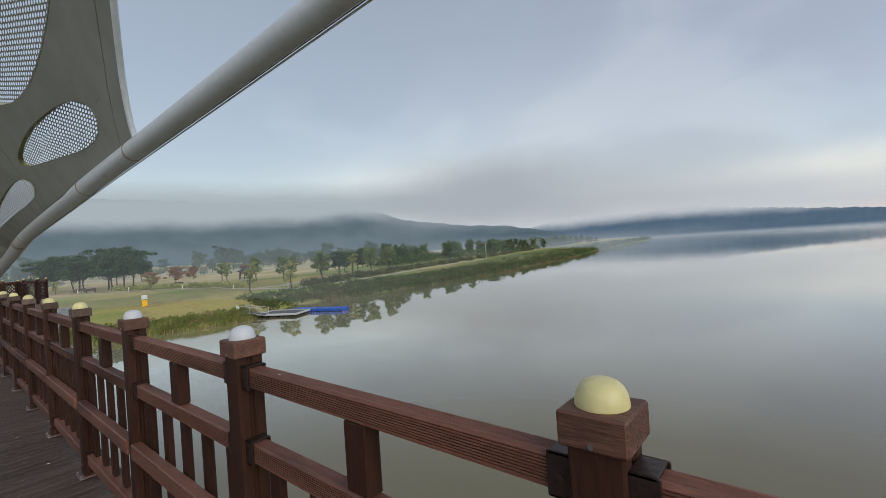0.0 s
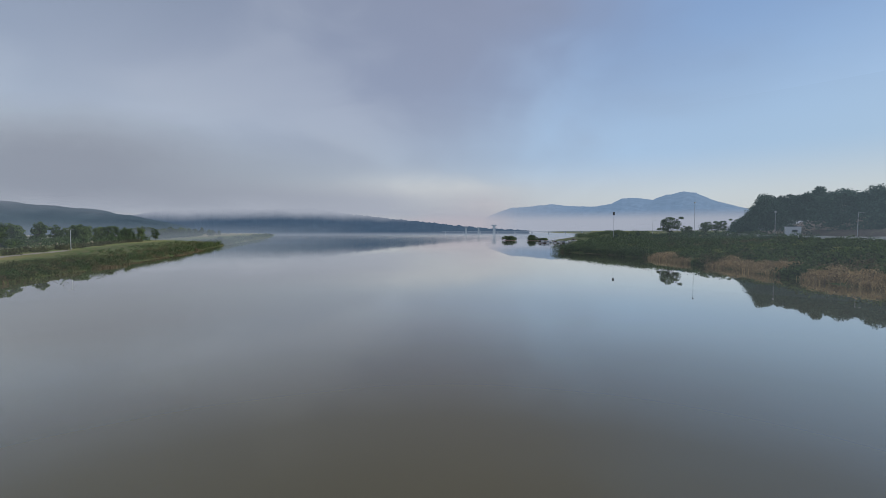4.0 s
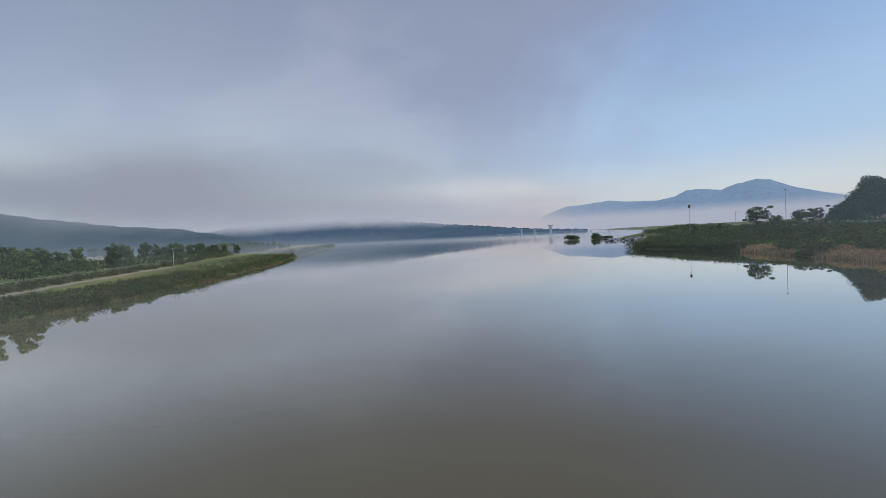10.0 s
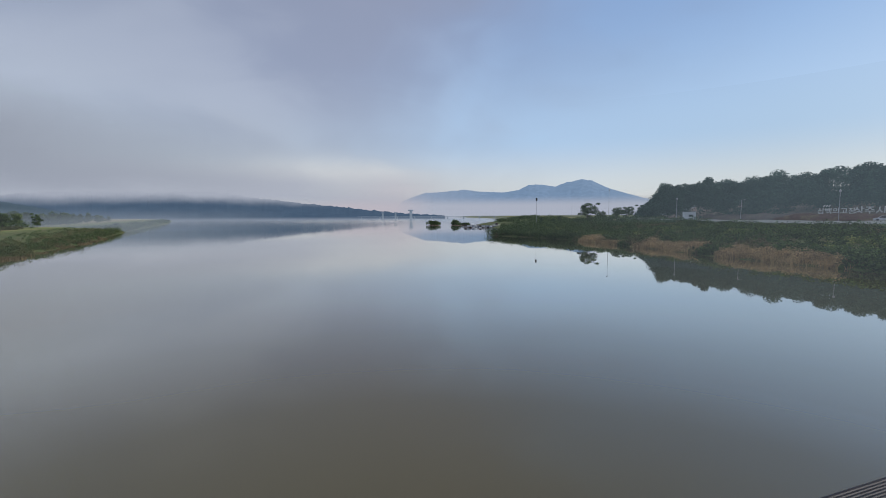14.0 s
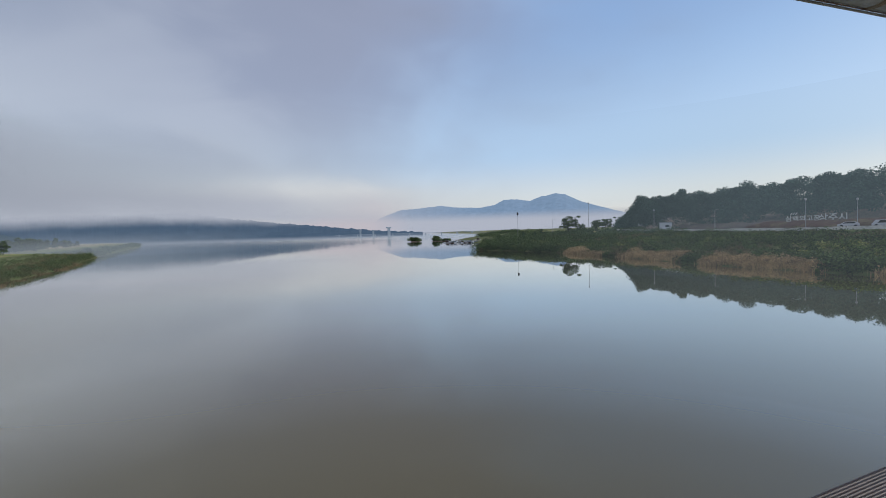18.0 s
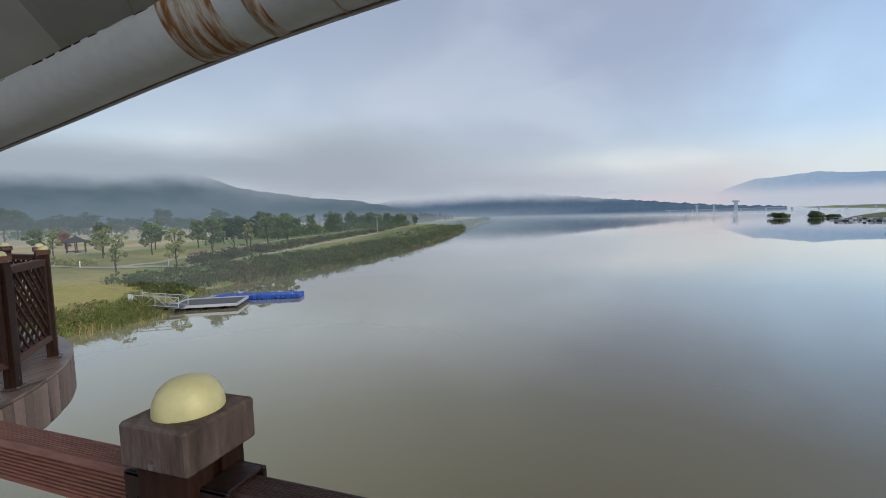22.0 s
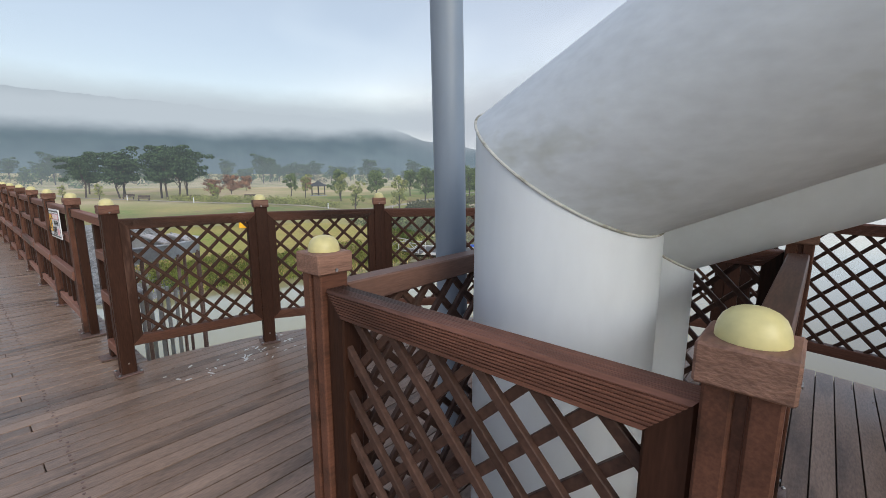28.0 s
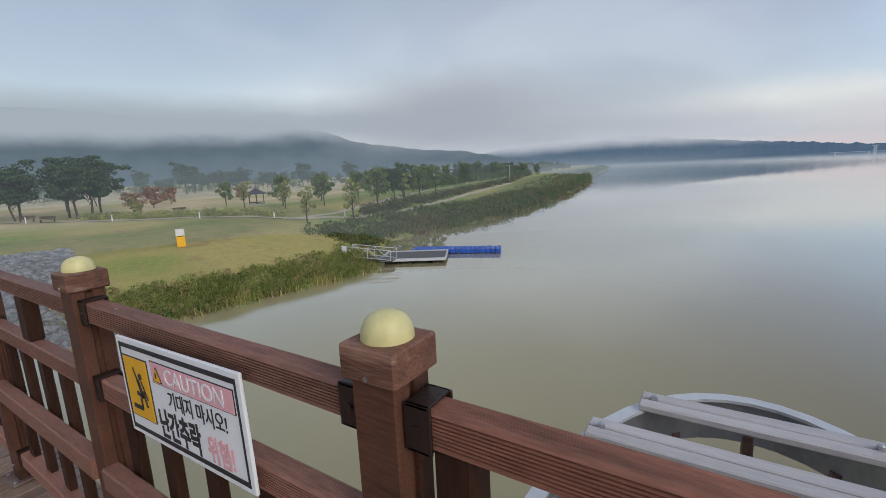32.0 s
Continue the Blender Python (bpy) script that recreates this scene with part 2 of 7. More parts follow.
def leaf_material(name, base, vary=0.45, rough=0.7):
    """Leaves: colour by island, a little light through them."""
    m, n, l, b = shader(name)
    geo = n.new("ShaderNodeNewGeometry")
    tc = n.new("ShaderNodeTexCoord")
    big_noise = n.new("ShaderNodeTexNoise")
    big_noise.inputs["Scale"].default_value = 0.35
    l.new(tc.outputs["Object"], big_noise.inputs["Vector"])
    addn = n.new("ShaderNodeMath")
    addn.operation = "ADD"
    l.new(geo.outputs["Random Per Island"], addn.inputs[0])
    l.new(big_noise.outputs[0], addn.inputs[1])
    ramp = n.new("ShaderNodeValToRGB")
    e = ramp.color_ramp.elements
    e[0].position, e[1].position = 0.35, 1.0
    e[0].color = (*[c * (1 - vary) for c in base], 1)
    e[1].color = (base[0] * (1 + vary * 1.2), base[1] * (1 + vary), base[2] * (1 + vary * 0.6), 1)
    half = n.new("ShaderNodeMath")
    half.operation = "MULTIPLY"
    half.inputs[1].default_value = 0.66
    l.new(addn.outputs[0], half.inputs[0])
    l.new(half.outputs[0], ramp.inputs[0])
    l.new(ramp.outputs[0], b.inputs["Base Color"])
    b.inputs["Roughness"].default_value = rough
    b.inputs["Specular IOR Level"].default_value = 0.2
    tr = n.new("ShaderNodeBsdfTranslucent")
    l.new(ramp.outputs[0], tr.inputs[0])
    mx = n.new("ShaderNodeMixShader")
    mx.inputs[0].default_value = 0.25
    l.new(b.outputs[0], mx.inputs[1])
    l.new(tr.outputs[0], mx.inputs[2])
    l.new(mx.outputs[0], n["Material Output"].inputs[0])
    return m


RAIL = surface("rail_wood", (0.190, 0.083, 0.056), 0.45, 0.5, spec=0.3, scale=3.0, stretch=(0.35, 3, 3), grain=60, bump=0.12, stain=(0.026, 0.015, 0.012), stain_at=0.565, random_tone=0.22, flecks=16.0)
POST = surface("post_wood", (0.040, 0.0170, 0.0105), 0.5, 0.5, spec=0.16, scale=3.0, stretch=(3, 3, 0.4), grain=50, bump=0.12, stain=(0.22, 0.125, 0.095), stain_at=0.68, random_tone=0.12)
RAIL_DARK = surface("blackened_rail_wood", (0.082, 0.044, 0.034), 0.55, 0.42, spec=0.35, scale=3.0, stretch=(0.35, 3, 3), grain=60, bump=0.15, stain=(0.014, 0.010, 0.009), stain_at=0.50, random_tone=0.25, flecks=16.0)
CAP = surface("cap_wood", (0.150, 0.070, 0.047), 0.55, 0.6, spec=0.3, scale=9.0, stretch=(0.6, 2.5, 5), grain=45, bump=0.5, stain=(0.33, 0.19, 0.135), stain_at=0.6, random_tone=0.45)
LATTICE_RAIL = surface("lattice_frame_wood", (0.105, 0.046, 0.030), 0.45, 0.5, spec=0.2, scale=3.0, stretch=(0.35, 3, 3), grain=60, bump=0.12, stain=(0.025, 0.015, 0.011), stain_at=0.60, random_tone=0.2, flecks=16.0)
# lighter copies of the lattice woods: light on the cage put into their colour
CAGE_RAIL_LIT = surface("lit_cage_rail_wood", (0.158, 0.085, 0.062), 0.4, 0.5, spec=0.3, scale=3.0, stretch=(0.35, 3, 3), grain=60, bump=0.12, stain=(0.06, 0.032, 0.022), stain_at=0.62, random_tone=0.15, flecks=16.0)
CAGE_SLAT_LIT = surface("lit_cage_slat_wood", (0.072, 0.039, 0.029), 0.45, 0.55, spec=0.2, scale=6.0, grain=70, bump=0.1, random_tone=0.2)
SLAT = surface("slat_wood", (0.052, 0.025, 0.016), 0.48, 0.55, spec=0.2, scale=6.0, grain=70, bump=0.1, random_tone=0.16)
DECK = surface("deck_wood", (0.240, 0.163, 0.121), 0.5, 0.34, spec=0.45, scale=2.2, stretch=(3, 0.6, 1), grain=45, bump=0.35, stain=(0.080, 0.055, 0.042), stain_at=0.60, random_tone=0.13, flecks=7.0, wet=0.2)
SKIRT = surface("fascia_wood", (0.25, 0.165, 0.125), 0.35, 0.6, scale=3.0, stretch=(3, 3, 0.4), grain=45, bump=0.2, stain=(0.10, 0.06, 0.045), stain_at=0.62, random_tone=0.28)
CAP_GREY = surface("weathered_cap_wood", (0.098, 0.066, 0.052), 0.55, 0.65, spec=0.25, scale=9.0, stretch=(2.2, 2.2, 0.5), grain=45, bump=0.6, stain=(0.20, 0.16, 0.135), stain_at=0.57, random_tone=0.25)
CAP_PALE = surface("pale_cap_wood", (0.235, 0.130, 0.094), 0.45, 0.6, spec=0.3, scale=9.0, stretch=(0.6, 2.5, 5), grain=45, bump=0.45, stain=(0.14, 0.075, 0.052), stain_at=0.6, random_tone=0.15)
CAP_DULL = surface("dull_cap_wood", (0.108, 0.052, 0.036), 0.5, 0.6, spec=0.3, scale=9.0, stretch=(0.6, 2.5, 5), grain=45, bump=0.5, stain=(0.20, 0.115, 0.085), stain_at=0.64, random_tone=0.2)
MOSS = surface("mossy_rim", (0.22, 0.23, 0.10), 0.5, 0.85, scale=5, grain=25, bump=0.4, stain=(0.42, 0.42, 0.33), stain_at=0.52)
DECK_REST = surface("deck_wood_far", (0.240, 0.163, 0.121), 0.5, 0.34, spec=0.45, scale=2.2, stretch=(3, 0.6, 1), grain=45, bump=0.35, stain=(0.080, 0.055, 0.042), stain_at=0.60, random_tone=0.13, island=True, flecks=7.0, wet=0.2)
# darker board colour, used more and more from x = -25 onwards
DECK_DARK = surface("dark_deck_wood", (0.082, 0.058, 0.047), 0.5, 0.5, spec=0.25, scale=2.2, stretch=(3, 0.6, 1), grain=45, bump=0.35, stain=(0.045, 0.034, 0.028), stain_at=0.58, random_tone=0.15, island=True, flecks=7.0)
BRACKET = surface("bracket_metal", (0.040, 0.024, 0.019), 0.4, 0.42, metal=0.5, scale=14, grain=80, bump=0.2)
PLATE = surface("plate_metal", (0.16, 0.10, 0.085), 0.4, 0.5, metal=0.3, scale=10, grain=70, bump=0.2, stain=(0.30, 0.25, 0.23))
BOLT = surface("bolt_steel", (0.5, 0.5, 0.5), 0.2, 0.3, metal=1.0, scale=30, grain=100, bump=0.0)
DOME_Y = surface("dome_yellow", (0.64, 0.57, 0.27), 0.14, 0.38, scale=14, grain=50, bump=0.03, random_tone=0.10, stain=(0.50, 0.44, 0.22), stain_at=0.7)
DOME_W = surface("dome_white", (0.54, 0.56, 0.585), 0.10, 0.38, scale=14, grain=50, bump=0.03, stain=(0.44, 0.43, 0.38), stain_at=0.62)
STEEL_WHITE = surface("white_painted_steel", (0.575, 0.618, 0.650), 0.10, 0.42, scale=1.6, grain=14, bump=0.04, stain=(0.40, 0.40, 0.36), stain_at=0.68)
# paler copy of the arch paint, with the columns' light put into it
STEEL_PALE_LIT = surface("pale_lit_steel", (0.69, 0.73, 0.765), 0.05, 0.40, scale=2.2, stretch=(1, 1, 0.35), grain=20, bump=0.04, stain=(0.55, 0.56, 0.53), stain_at=0.67)
STEEL_MOSSY = surface("mossy_white_steel", (0.630, 0.668, 0.695), 0.12, 0.45, scale=3.6, stretch=(0.5, 1, 1), grain=38, bump=0.08, stain=(0.36, 0.365, 0.30), stain_at=0.64)
RUST = surface("rust_streak", (0.52, 0.50, 0.45), 0.30, 0.6, scale=24, stretch=(1.9, 0.28, 0.28), grain=90, bump=0.1, stain=(0.235, 0.095, 0.022), stain_at=0.475)
SEAM = surface("seam_sealant", (0.50, 0.50, 0.46), 0.25, 0.7, scale=20, grain=60, bump=0.6, stain=(0.16, 0.15, 0.10), stain_at=0.55)
STEEL_BLUE = surface("grey_blue_steel", (0.215, 0.255, 0.305), 0.10, 0.42, scale=2, stretch=(1, 1, 0.2), grain=20, bump=0.03)
ALU = surface("aluminium", (0.38, 0.40, 0.42), 0.2, 0.42, metal=0.7, scale=5, grain=50, bump=0.08)
PANEL = surface("dull_galvanised_sheet", (0.250, 0.268, 0.285), 0.22, 0.55, metal=0.25, scale=5, stretch=(1, 1, 0.4), grain=40, bump=0.06)
ALU_BOARD = surface("weathered_board", (0.50, 0.47, 0.46), 0.2, 0.6, scale=4, stretch=(0.5, 6, 6), grain=50, bump=0.15)
SIGN_WHITE = surface("sign_white", (0.80, 0.81, 0.83), 0.04, 0.35, scale=6, grain=40, bump=0.0)
SIGN_YELLOW = surface("sign_yellow", (0.80, 0.42, 0.015), 0.06, 0.4, scale=8, grain=40, bump=0.0)
SIGN_PINK = surface("sign_faded_red", (0.78, 0.42, 0.46), 0.08, 0.4, scale=12, grain=40, bump=0.0)
INK = surface("sign_ink", (0.02, 0.02, 0.022), 0.1, 0.45, scale=10, grain=40, bump=0.0)
BARK = surface("bark", (0.075, 0.055, 0.042), 0.4, 0.9, scale=5, stretch=(3, 3, 0.6), grain=20, bump=0.4)
STONE = surface("grey_stone", (0.215, 0.215, 0.212), 0.4, 0.8, scale=3, grain=12, bump=0.4, random_tone=0.35, island=True)
CONCRETE = surface("concrete", (0.42, 0.42, 0.40), 0.15, 0.8, scale=1.5, grain=12, bump=0.1)
ROAD = surface("asphalt", (0.07, 0.07, 0.072), 0.2, 0.85, scale=1, grain=20, bump=0.1)
BLUE_PLASTIC = surface("blue_float_plastic", (0.02, 0.09, 0.42), 0.2, 0.4, scale=2, grain=12, bump=0.1, random_tone=0.2)
DARK_BOARD = surface("dark_pontoon_deck", (0.10, 0.095, 0.09), 0.25, 0.6, scale=2, grain=15, bump=0.2)
GALV = surface("galvanised_rail", (0.62, 0.63, 0.64), 0.12, 0.45, metal=0.3, scale=4, grain=30, bump=0.05)
ROOF_DARK = surface("dark_roof_tile", (0.045, 0.045, 0.05), 0.25, 0.7, scale=3, grain=12, bump=0.4)
TIMBER = surface("old_timber", (0.07, 0.045, 0.032), 0.3, 0.75, scale=4, grain=30, bump=0.2)
CAR_WHITE = surface("car_paint_white", (0.75, 0.76, 0.78), 0.03, 0.25, scale=3, grain=10, bump=0.0)
CAR_GLASS = surface("dark_glass", (0.03, 0.035, 0.04), 0.1, 0.1, scale=3, grain=10, bump=0.0)
TYRE = surface("tyre", (0.02, 0.02, 0.02), 0.1, 0.8, scale=3, grain=10, bump=0.0)
RED_PAINT = surface("red_paint", (0.45, 0.05, 0.04), 0.1, 0.5, scale=3, grain=10, bump=0.0)
DIRT = surface("bare_earth", (0.27, 0.19, 0.13), 0.3, 0.95, scale=0.8, grain=5, bump=0.5)
WHITE_WALL = surface("white_wall", (0.84, 0.85, 0.86), 0.06, 0.7, scale=1, grain=8, bump=0.05)
PINE = leaf_material("pine_needles", (0.058, 0.104, 0.052))
LEAF = leaf_material("green_leaves", (0.150, 0.212, 0.080))
LEAF_LIGHT = leaf_material("yellow_green_leaves", (0.32, 0.35, 0.12))
LEAF_RED = leaf_material("russet_leaves", (0.32, 0.18, 0.12))
BANK_LEAF = leaf_material("bank_leaves", (0.118, 0.180, 0.048), 0.55)
BANK_BROWN = leaf_material("withered_bank_weeds", (0.205, 0.178, 0.090), 0.4)
SHRUB = leaf_material("shrub_leaves", (0.092, 0.145, 0.052), 0.6)
REED = leaf_material("reed_blades", (0.245, 0.29, 0.09))
REED_DRY = leaf_material("dry_reeds", (0.50, 0.385, 0.22))
WOODS = leaf_material("far_woods", (0.080, 0.140, 0.098), 0.36)


def membrane_material(name, holes, tone=1.0):
    m, n, l, b = shader(name)
    tc = n.new("ShaderNodeTexCoord")
    noi = n.new("ShaderNodeTexNoise")
    noi.inputs["Scale"].default_value, noi.inputs["Detail"].default_value = 1.3, 6
    l.new(tc.outputs["Object"], noi.inputs["Vector"])
    ramp = n.new("ShaderNodeValToRGB")
    ramp.color_ramp.elements[0].position, ramp.color_ramp.elements[1].position = 0.35, 0.75
    ramp.color_ramp.elements[0].color, ramp.color_ramp.elements[1].color = (0.205 * tone, 0.205 * tone, 0.178 * tone, 1), (0.265 * tone, 0.268 * tone, 0.235 * tone, 1)
    l.new(noi.outputs[0], ramp.inputs[0])
    l.new(ramp.outputs[0], b.inputs["Base Color"])
    b.inputs["Roughness"].default_value = 0.6
    glow = n.new("ShaderNodeBsdfTranslucent")
    l.new(ramp.outputs[0], glow.inputs[0])
    cloth_mix = n.new("ShaderNodeMixShader")
    cloth_mix.inputs[0].default_value = 0.16
    l.new(b.outputs[0], cloth_mix.inputs[1])
    l.new(glow.outputs[0], cloth_mix.inputs[2])
    l.new(cloth_mix.outputs[0], n["Material Output"].inputs[0])
    if holes:
        uv = n.new("ShaderNodeUVMap")
        sepn = n.new("ShaderNodeSeparateXYZ")
        l.new(uv.outputs[0], sepn.inputs[0])

        def mth(op, a, c=None):
            k = n.new("ShaderNodeMath")
            k.operation = op
            for i, v in enumerate((a, c)):
                if v is None:
                    continue
                if isinstance(v, (int, float)):
                    k.inputs[i].default_value = v
                else:
                    l.new(v, k.inputs[i])
            return k.outputs[0]
        pitch = 0.12
        row = mth("DIVIDE", sepn.outputs[1], pitch * 0.866)
        odd = mth("MULTIPLY", mth("FLOORED_MODULO", mth("FLOOR", row), 2.0), 0.5)
        fx = mth("SUBTRACT", mth("FRACT", mth("ADD", mth("DIVIDE", sepn.outputs[0], pitch), odd)), 0.5)
        fy = mth("MULTIPLY", mth("SUBTRACT", mth("FRACT", row), 0.5), 0.866)
        rad = mth("SQRT", mth("ADD", mth("MULTIPLY", fx, fx), mth("MULTIPLY", fy, fy)))
        hole = mth("LESS_THAN", rad, 0.335)
        tr = n.new("ShaderNodeBsdfTransparent")
        mx = n.new("ShaderNodeMixShader")
        l.new(hole, mx.inputs[0])
        l.new(cloth_mix.outputs[0], mx.inputs[1])
        l.new(tr.outputs[0], mx.inputs[2])
        l.new(mx.outputs[0], n["Material Output"].inputs[0])
    return m


MEMBRANE = membrane_material("canopy_membrane", False)
# lighter copy of the membrane: light near the arch foot put into its colour
MEMBRANE_LIT = membrane_material("lit_membrane", False, 1.45)
MESH_CLOTH = membrane_material("perforated_cloth", True)


def water_material():
    m, n, l, b = shader("river_water")
    tc = n.new("ShaderNodeTexCoord")
    noi = n.new("ShaderNodeTexNoise")
    noi.inputs["Scale"].default_value, noi.inputs["Detail"].default_value = 0.02, 5
    l.new(tc.outputs["Object"], noi.inputs["Vector"])
    ramp = n.new("ShaderNodeValToRGB")
    ramp.color_ramp.elements[0].position, ramp.color_ramp.elements[1].position = 0.3, 0.7
    ramp.color_ramp.elements[0].color, ramp.color_ramp.elements[1].color = (0.148, 0.122, 0.056, 1), (0.175, 0.146, 0.072, 1)
    l.new(noi.outputs[0], ramp.inputs[0])
    # extra brightness of the water towards the left bank, painted into its colour
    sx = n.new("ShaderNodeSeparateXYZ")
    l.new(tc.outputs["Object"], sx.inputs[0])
    left_bright = n.new("ShaderNodeMapRange")
    left_bright.interpolation_type = "SMOOTHSTEP"
    left_bright.inputs["From Min"].default_value, left_bright.inputs["From Max"].default_value = -19.0, -46.0
    l.new(sx.outputs[0], left_bright.inputs[0])
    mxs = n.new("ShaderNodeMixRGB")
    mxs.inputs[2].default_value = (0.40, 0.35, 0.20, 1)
    l.new(left_bright.outputs[0], mxs.inputs[0])
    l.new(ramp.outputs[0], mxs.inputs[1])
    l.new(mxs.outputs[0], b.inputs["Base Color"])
    b.inputs["Roughness"].default_value = 0.015
    b.inputs["IOR"].default_value = 1.36
    rip = n.new("ShaderNodeTexNoise")
    rip.inputs["Scale"].default_value, rip.inputs["Detail"].default_value = 0.8, 3
    mp = n.new("ShaderNodeMapping")
    mp.inputs["Scale"].default_value = (1.0, 0.45, 1.0)
    l.new(tc.outputs["Object"], mp.inputs[0])
    l.new(mp.outputs[0], rip.inputs["Vector"])
    bp = n.new("ShaderNodeBump")
    bp.inputs["Strength"].default_value, bp.inputs["Distance"].default_value = 0.03, 0.02
    l.new(rip.outputs[0], bp.inputs["Height"])
    l.new(bp.outputs[0], b.inputs["Normal"])
    # the still surface mirrors the sky more and more towards the distance
    gloss = n.new("ShaderNodeBsdfGlossy")
    # a breath of wind ruffles the far water
    ruffle = n.new("ShaderNodeMapRange")
    ruffle.inputs["From Min"].default_value, ruffle.inputs["From Max"].default_value = 90.0, 620.0
    ruffle.inputs["To Min"].default_value, ruffle.inputs["To Max"].default_value = 0.012, 0.13
    l.new(sx.outputs[1], ruffle.inputs[0])
    l.new(ruffle.outputs[0], gloss.inputs["Roughness"])
    gloss.inputs["Color"].default_value = (0.95, 0.95, 0.93, 1)
    l.new(bp.outputs[0], gloss.inputs["Normal"])
    weight = n.new("ShaderNodeLayerWeight")
    weight.inputs["Blend"].default_value = 0.5
    share = n.new("ShaderNodeValToRGB")
    for p, v in ((0.0, 0.0), (0.42, 0.02), (0.60, 0.06), (0.74, 0.24), (0.86, 0.50), (1.0, 0.82)):
        e = share.color_ramp.elements.new(p)
        e.color = (v, v, v, 1)
    l.new(weight.outputs["Facing"], share.inputs[0])
    mirror = n.new("ShaderNodeMixShader")
    l.new(share.outputs[0], mirror.inputs[0])
    l.new(b.outputs[0], mirror.inputs[1])
    l.new(gloss.outputs[0], mirror.inputs[2])
    l.new(mirror.outputs[0], n["Material Output"].inputs[0])
    return m


WATER = water_material()


def ground_material():
    """Lawn near the river, straw-coloured grass on the plain, with worn and mown patches."""
    m, n, l, b = shader("grass_ground")
    tc = n.new("ShaderNodeTexCoord")

    def noise_at(s, d=5):
        k = n.new("ShaderNodeTexNoise")
        k.inputs["Scale"].default_value, k.inputs["Detail"].default_value = s, d
        l.new(tc.outputs["Object"], k.inputs["Vector"])
        return k.outputs[0]

    def mixc(f, a, c):
        k = n.new("ShaderNodeMixRGB")
        l.new(f, k.inputs[0])
        for i, v in ((1, a), (2, c)):
            if isinstance(v, tuple):
                k.inputs[i].default_value = (*v, 1)
            else:
                l.new(v, k.inputs[i])
        return k.outputs[0]

    def step(v, lo, hi):
        k = n.new("ShaderNodeMapRange")
        k.interpolation_type = "SMOOTHSTEP"
        k.inputs["From Min"].default_value, k.inputs["From Max"].default_value = lo, hi
        l.new(v, k.inputs[0])
        return k.outputs[0]
    lawn = mixc(step(noise_at(0.075), 0.40, 0.60), (0.20, 0.28, 0.065), (0.46, 0.37, 0.14))
    lawn = mixc(step(noise_at(1.7), 0.35, 0.75), lawn, (0.36, 0.33, 0.115))
    lawn = mixc(step(noise_at(0.35), 0.58, 0.72), lawn, (0.36, 0.25, 0.13))
    straw = mixc(step(noise_at(0.06), 0.4, 0.6), (0.60, 0.47, 0.27), (0.44, 0.39, 0.18))
    zone = n.new("ShaderNodeAttribute")
    zone.attribute_name = "zone"
    col = mixc(zone.outputs["Fac"], lawn, straw)
    scrub_and_shade = n.new("ShaderNodeAttribute")
    scrub_and_shade.attribute_name = "scrub"
    col = mixc(scrub_and_shade.outputs["Fac"], col, mixc(step(noise_at(0.5), 0.4, 0.62), (0.120, 0.165, 0.048), (0.215, 0.190, 0.080)))
    fresh = n.new("ShaderNodeAttribute")
    fresh.attribute_name = "fresh"
    col = mixc(fresh.outputs["Fac"], col, mixc(step(noise_at(0.22), 0.4, 0.62), (0.185, 0.285, 0.080), (0.270, 0.320, 0.110)))
    fine_n = noise_at(9.0, 3)
    hs = n.new("ShaderNodeHueSaturation")
    mr = n.new("ShaderNodeMapRange")
    mr.inputs["To Min"].default_value, mr.inputs["To Max"].default_value = 0.65, 1.35
    l.new(fine_n, mr.inputs[0])
    l.new(mr.outputs[0], hs.inputs["Value"])
    l.new(col, hs.inputs["Color"])
    l.new(hs.outputs[0], b.inputs["Base Color"])
    b.inputs["Roughness"].default_value = 0.95
    b.inputs["Specular IOR Level"].default_value = 0.15
    bp = n.new("ShaderNodeBump")
    bp.inputs["Strength"].default_value, bp.inputs["Distance"].default_value = 0.5, 0.08
    l.new(fine_n, bp.inputs["Height"])
    l.new(bp.outputs[0], b.inputs["Normal"])
    return m


GROUND = ground_material()


def haze_glow_material(name, base, glow, strength):
    """Far land seen through a kilometre of air: its own colour, with the haze painted in as emission."""
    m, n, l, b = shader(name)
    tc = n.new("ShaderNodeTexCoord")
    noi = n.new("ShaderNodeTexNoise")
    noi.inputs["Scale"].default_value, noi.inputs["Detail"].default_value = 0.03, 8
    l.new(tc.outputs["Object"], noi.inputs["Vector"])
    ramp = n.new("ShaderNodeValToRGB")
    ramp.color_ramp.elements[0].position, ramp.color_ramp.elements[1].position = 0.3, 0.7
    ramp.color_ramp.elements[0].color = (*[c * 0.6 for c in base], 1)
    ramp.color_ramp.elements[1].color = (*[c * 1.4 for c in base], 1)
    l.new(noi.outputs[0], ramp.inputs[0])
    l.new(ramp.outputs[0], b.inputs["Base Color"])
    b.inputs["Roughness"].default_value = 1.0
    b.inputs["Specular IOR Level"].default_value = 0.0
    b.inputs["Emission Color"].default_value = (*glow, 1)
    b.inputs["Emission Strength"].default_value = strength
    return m


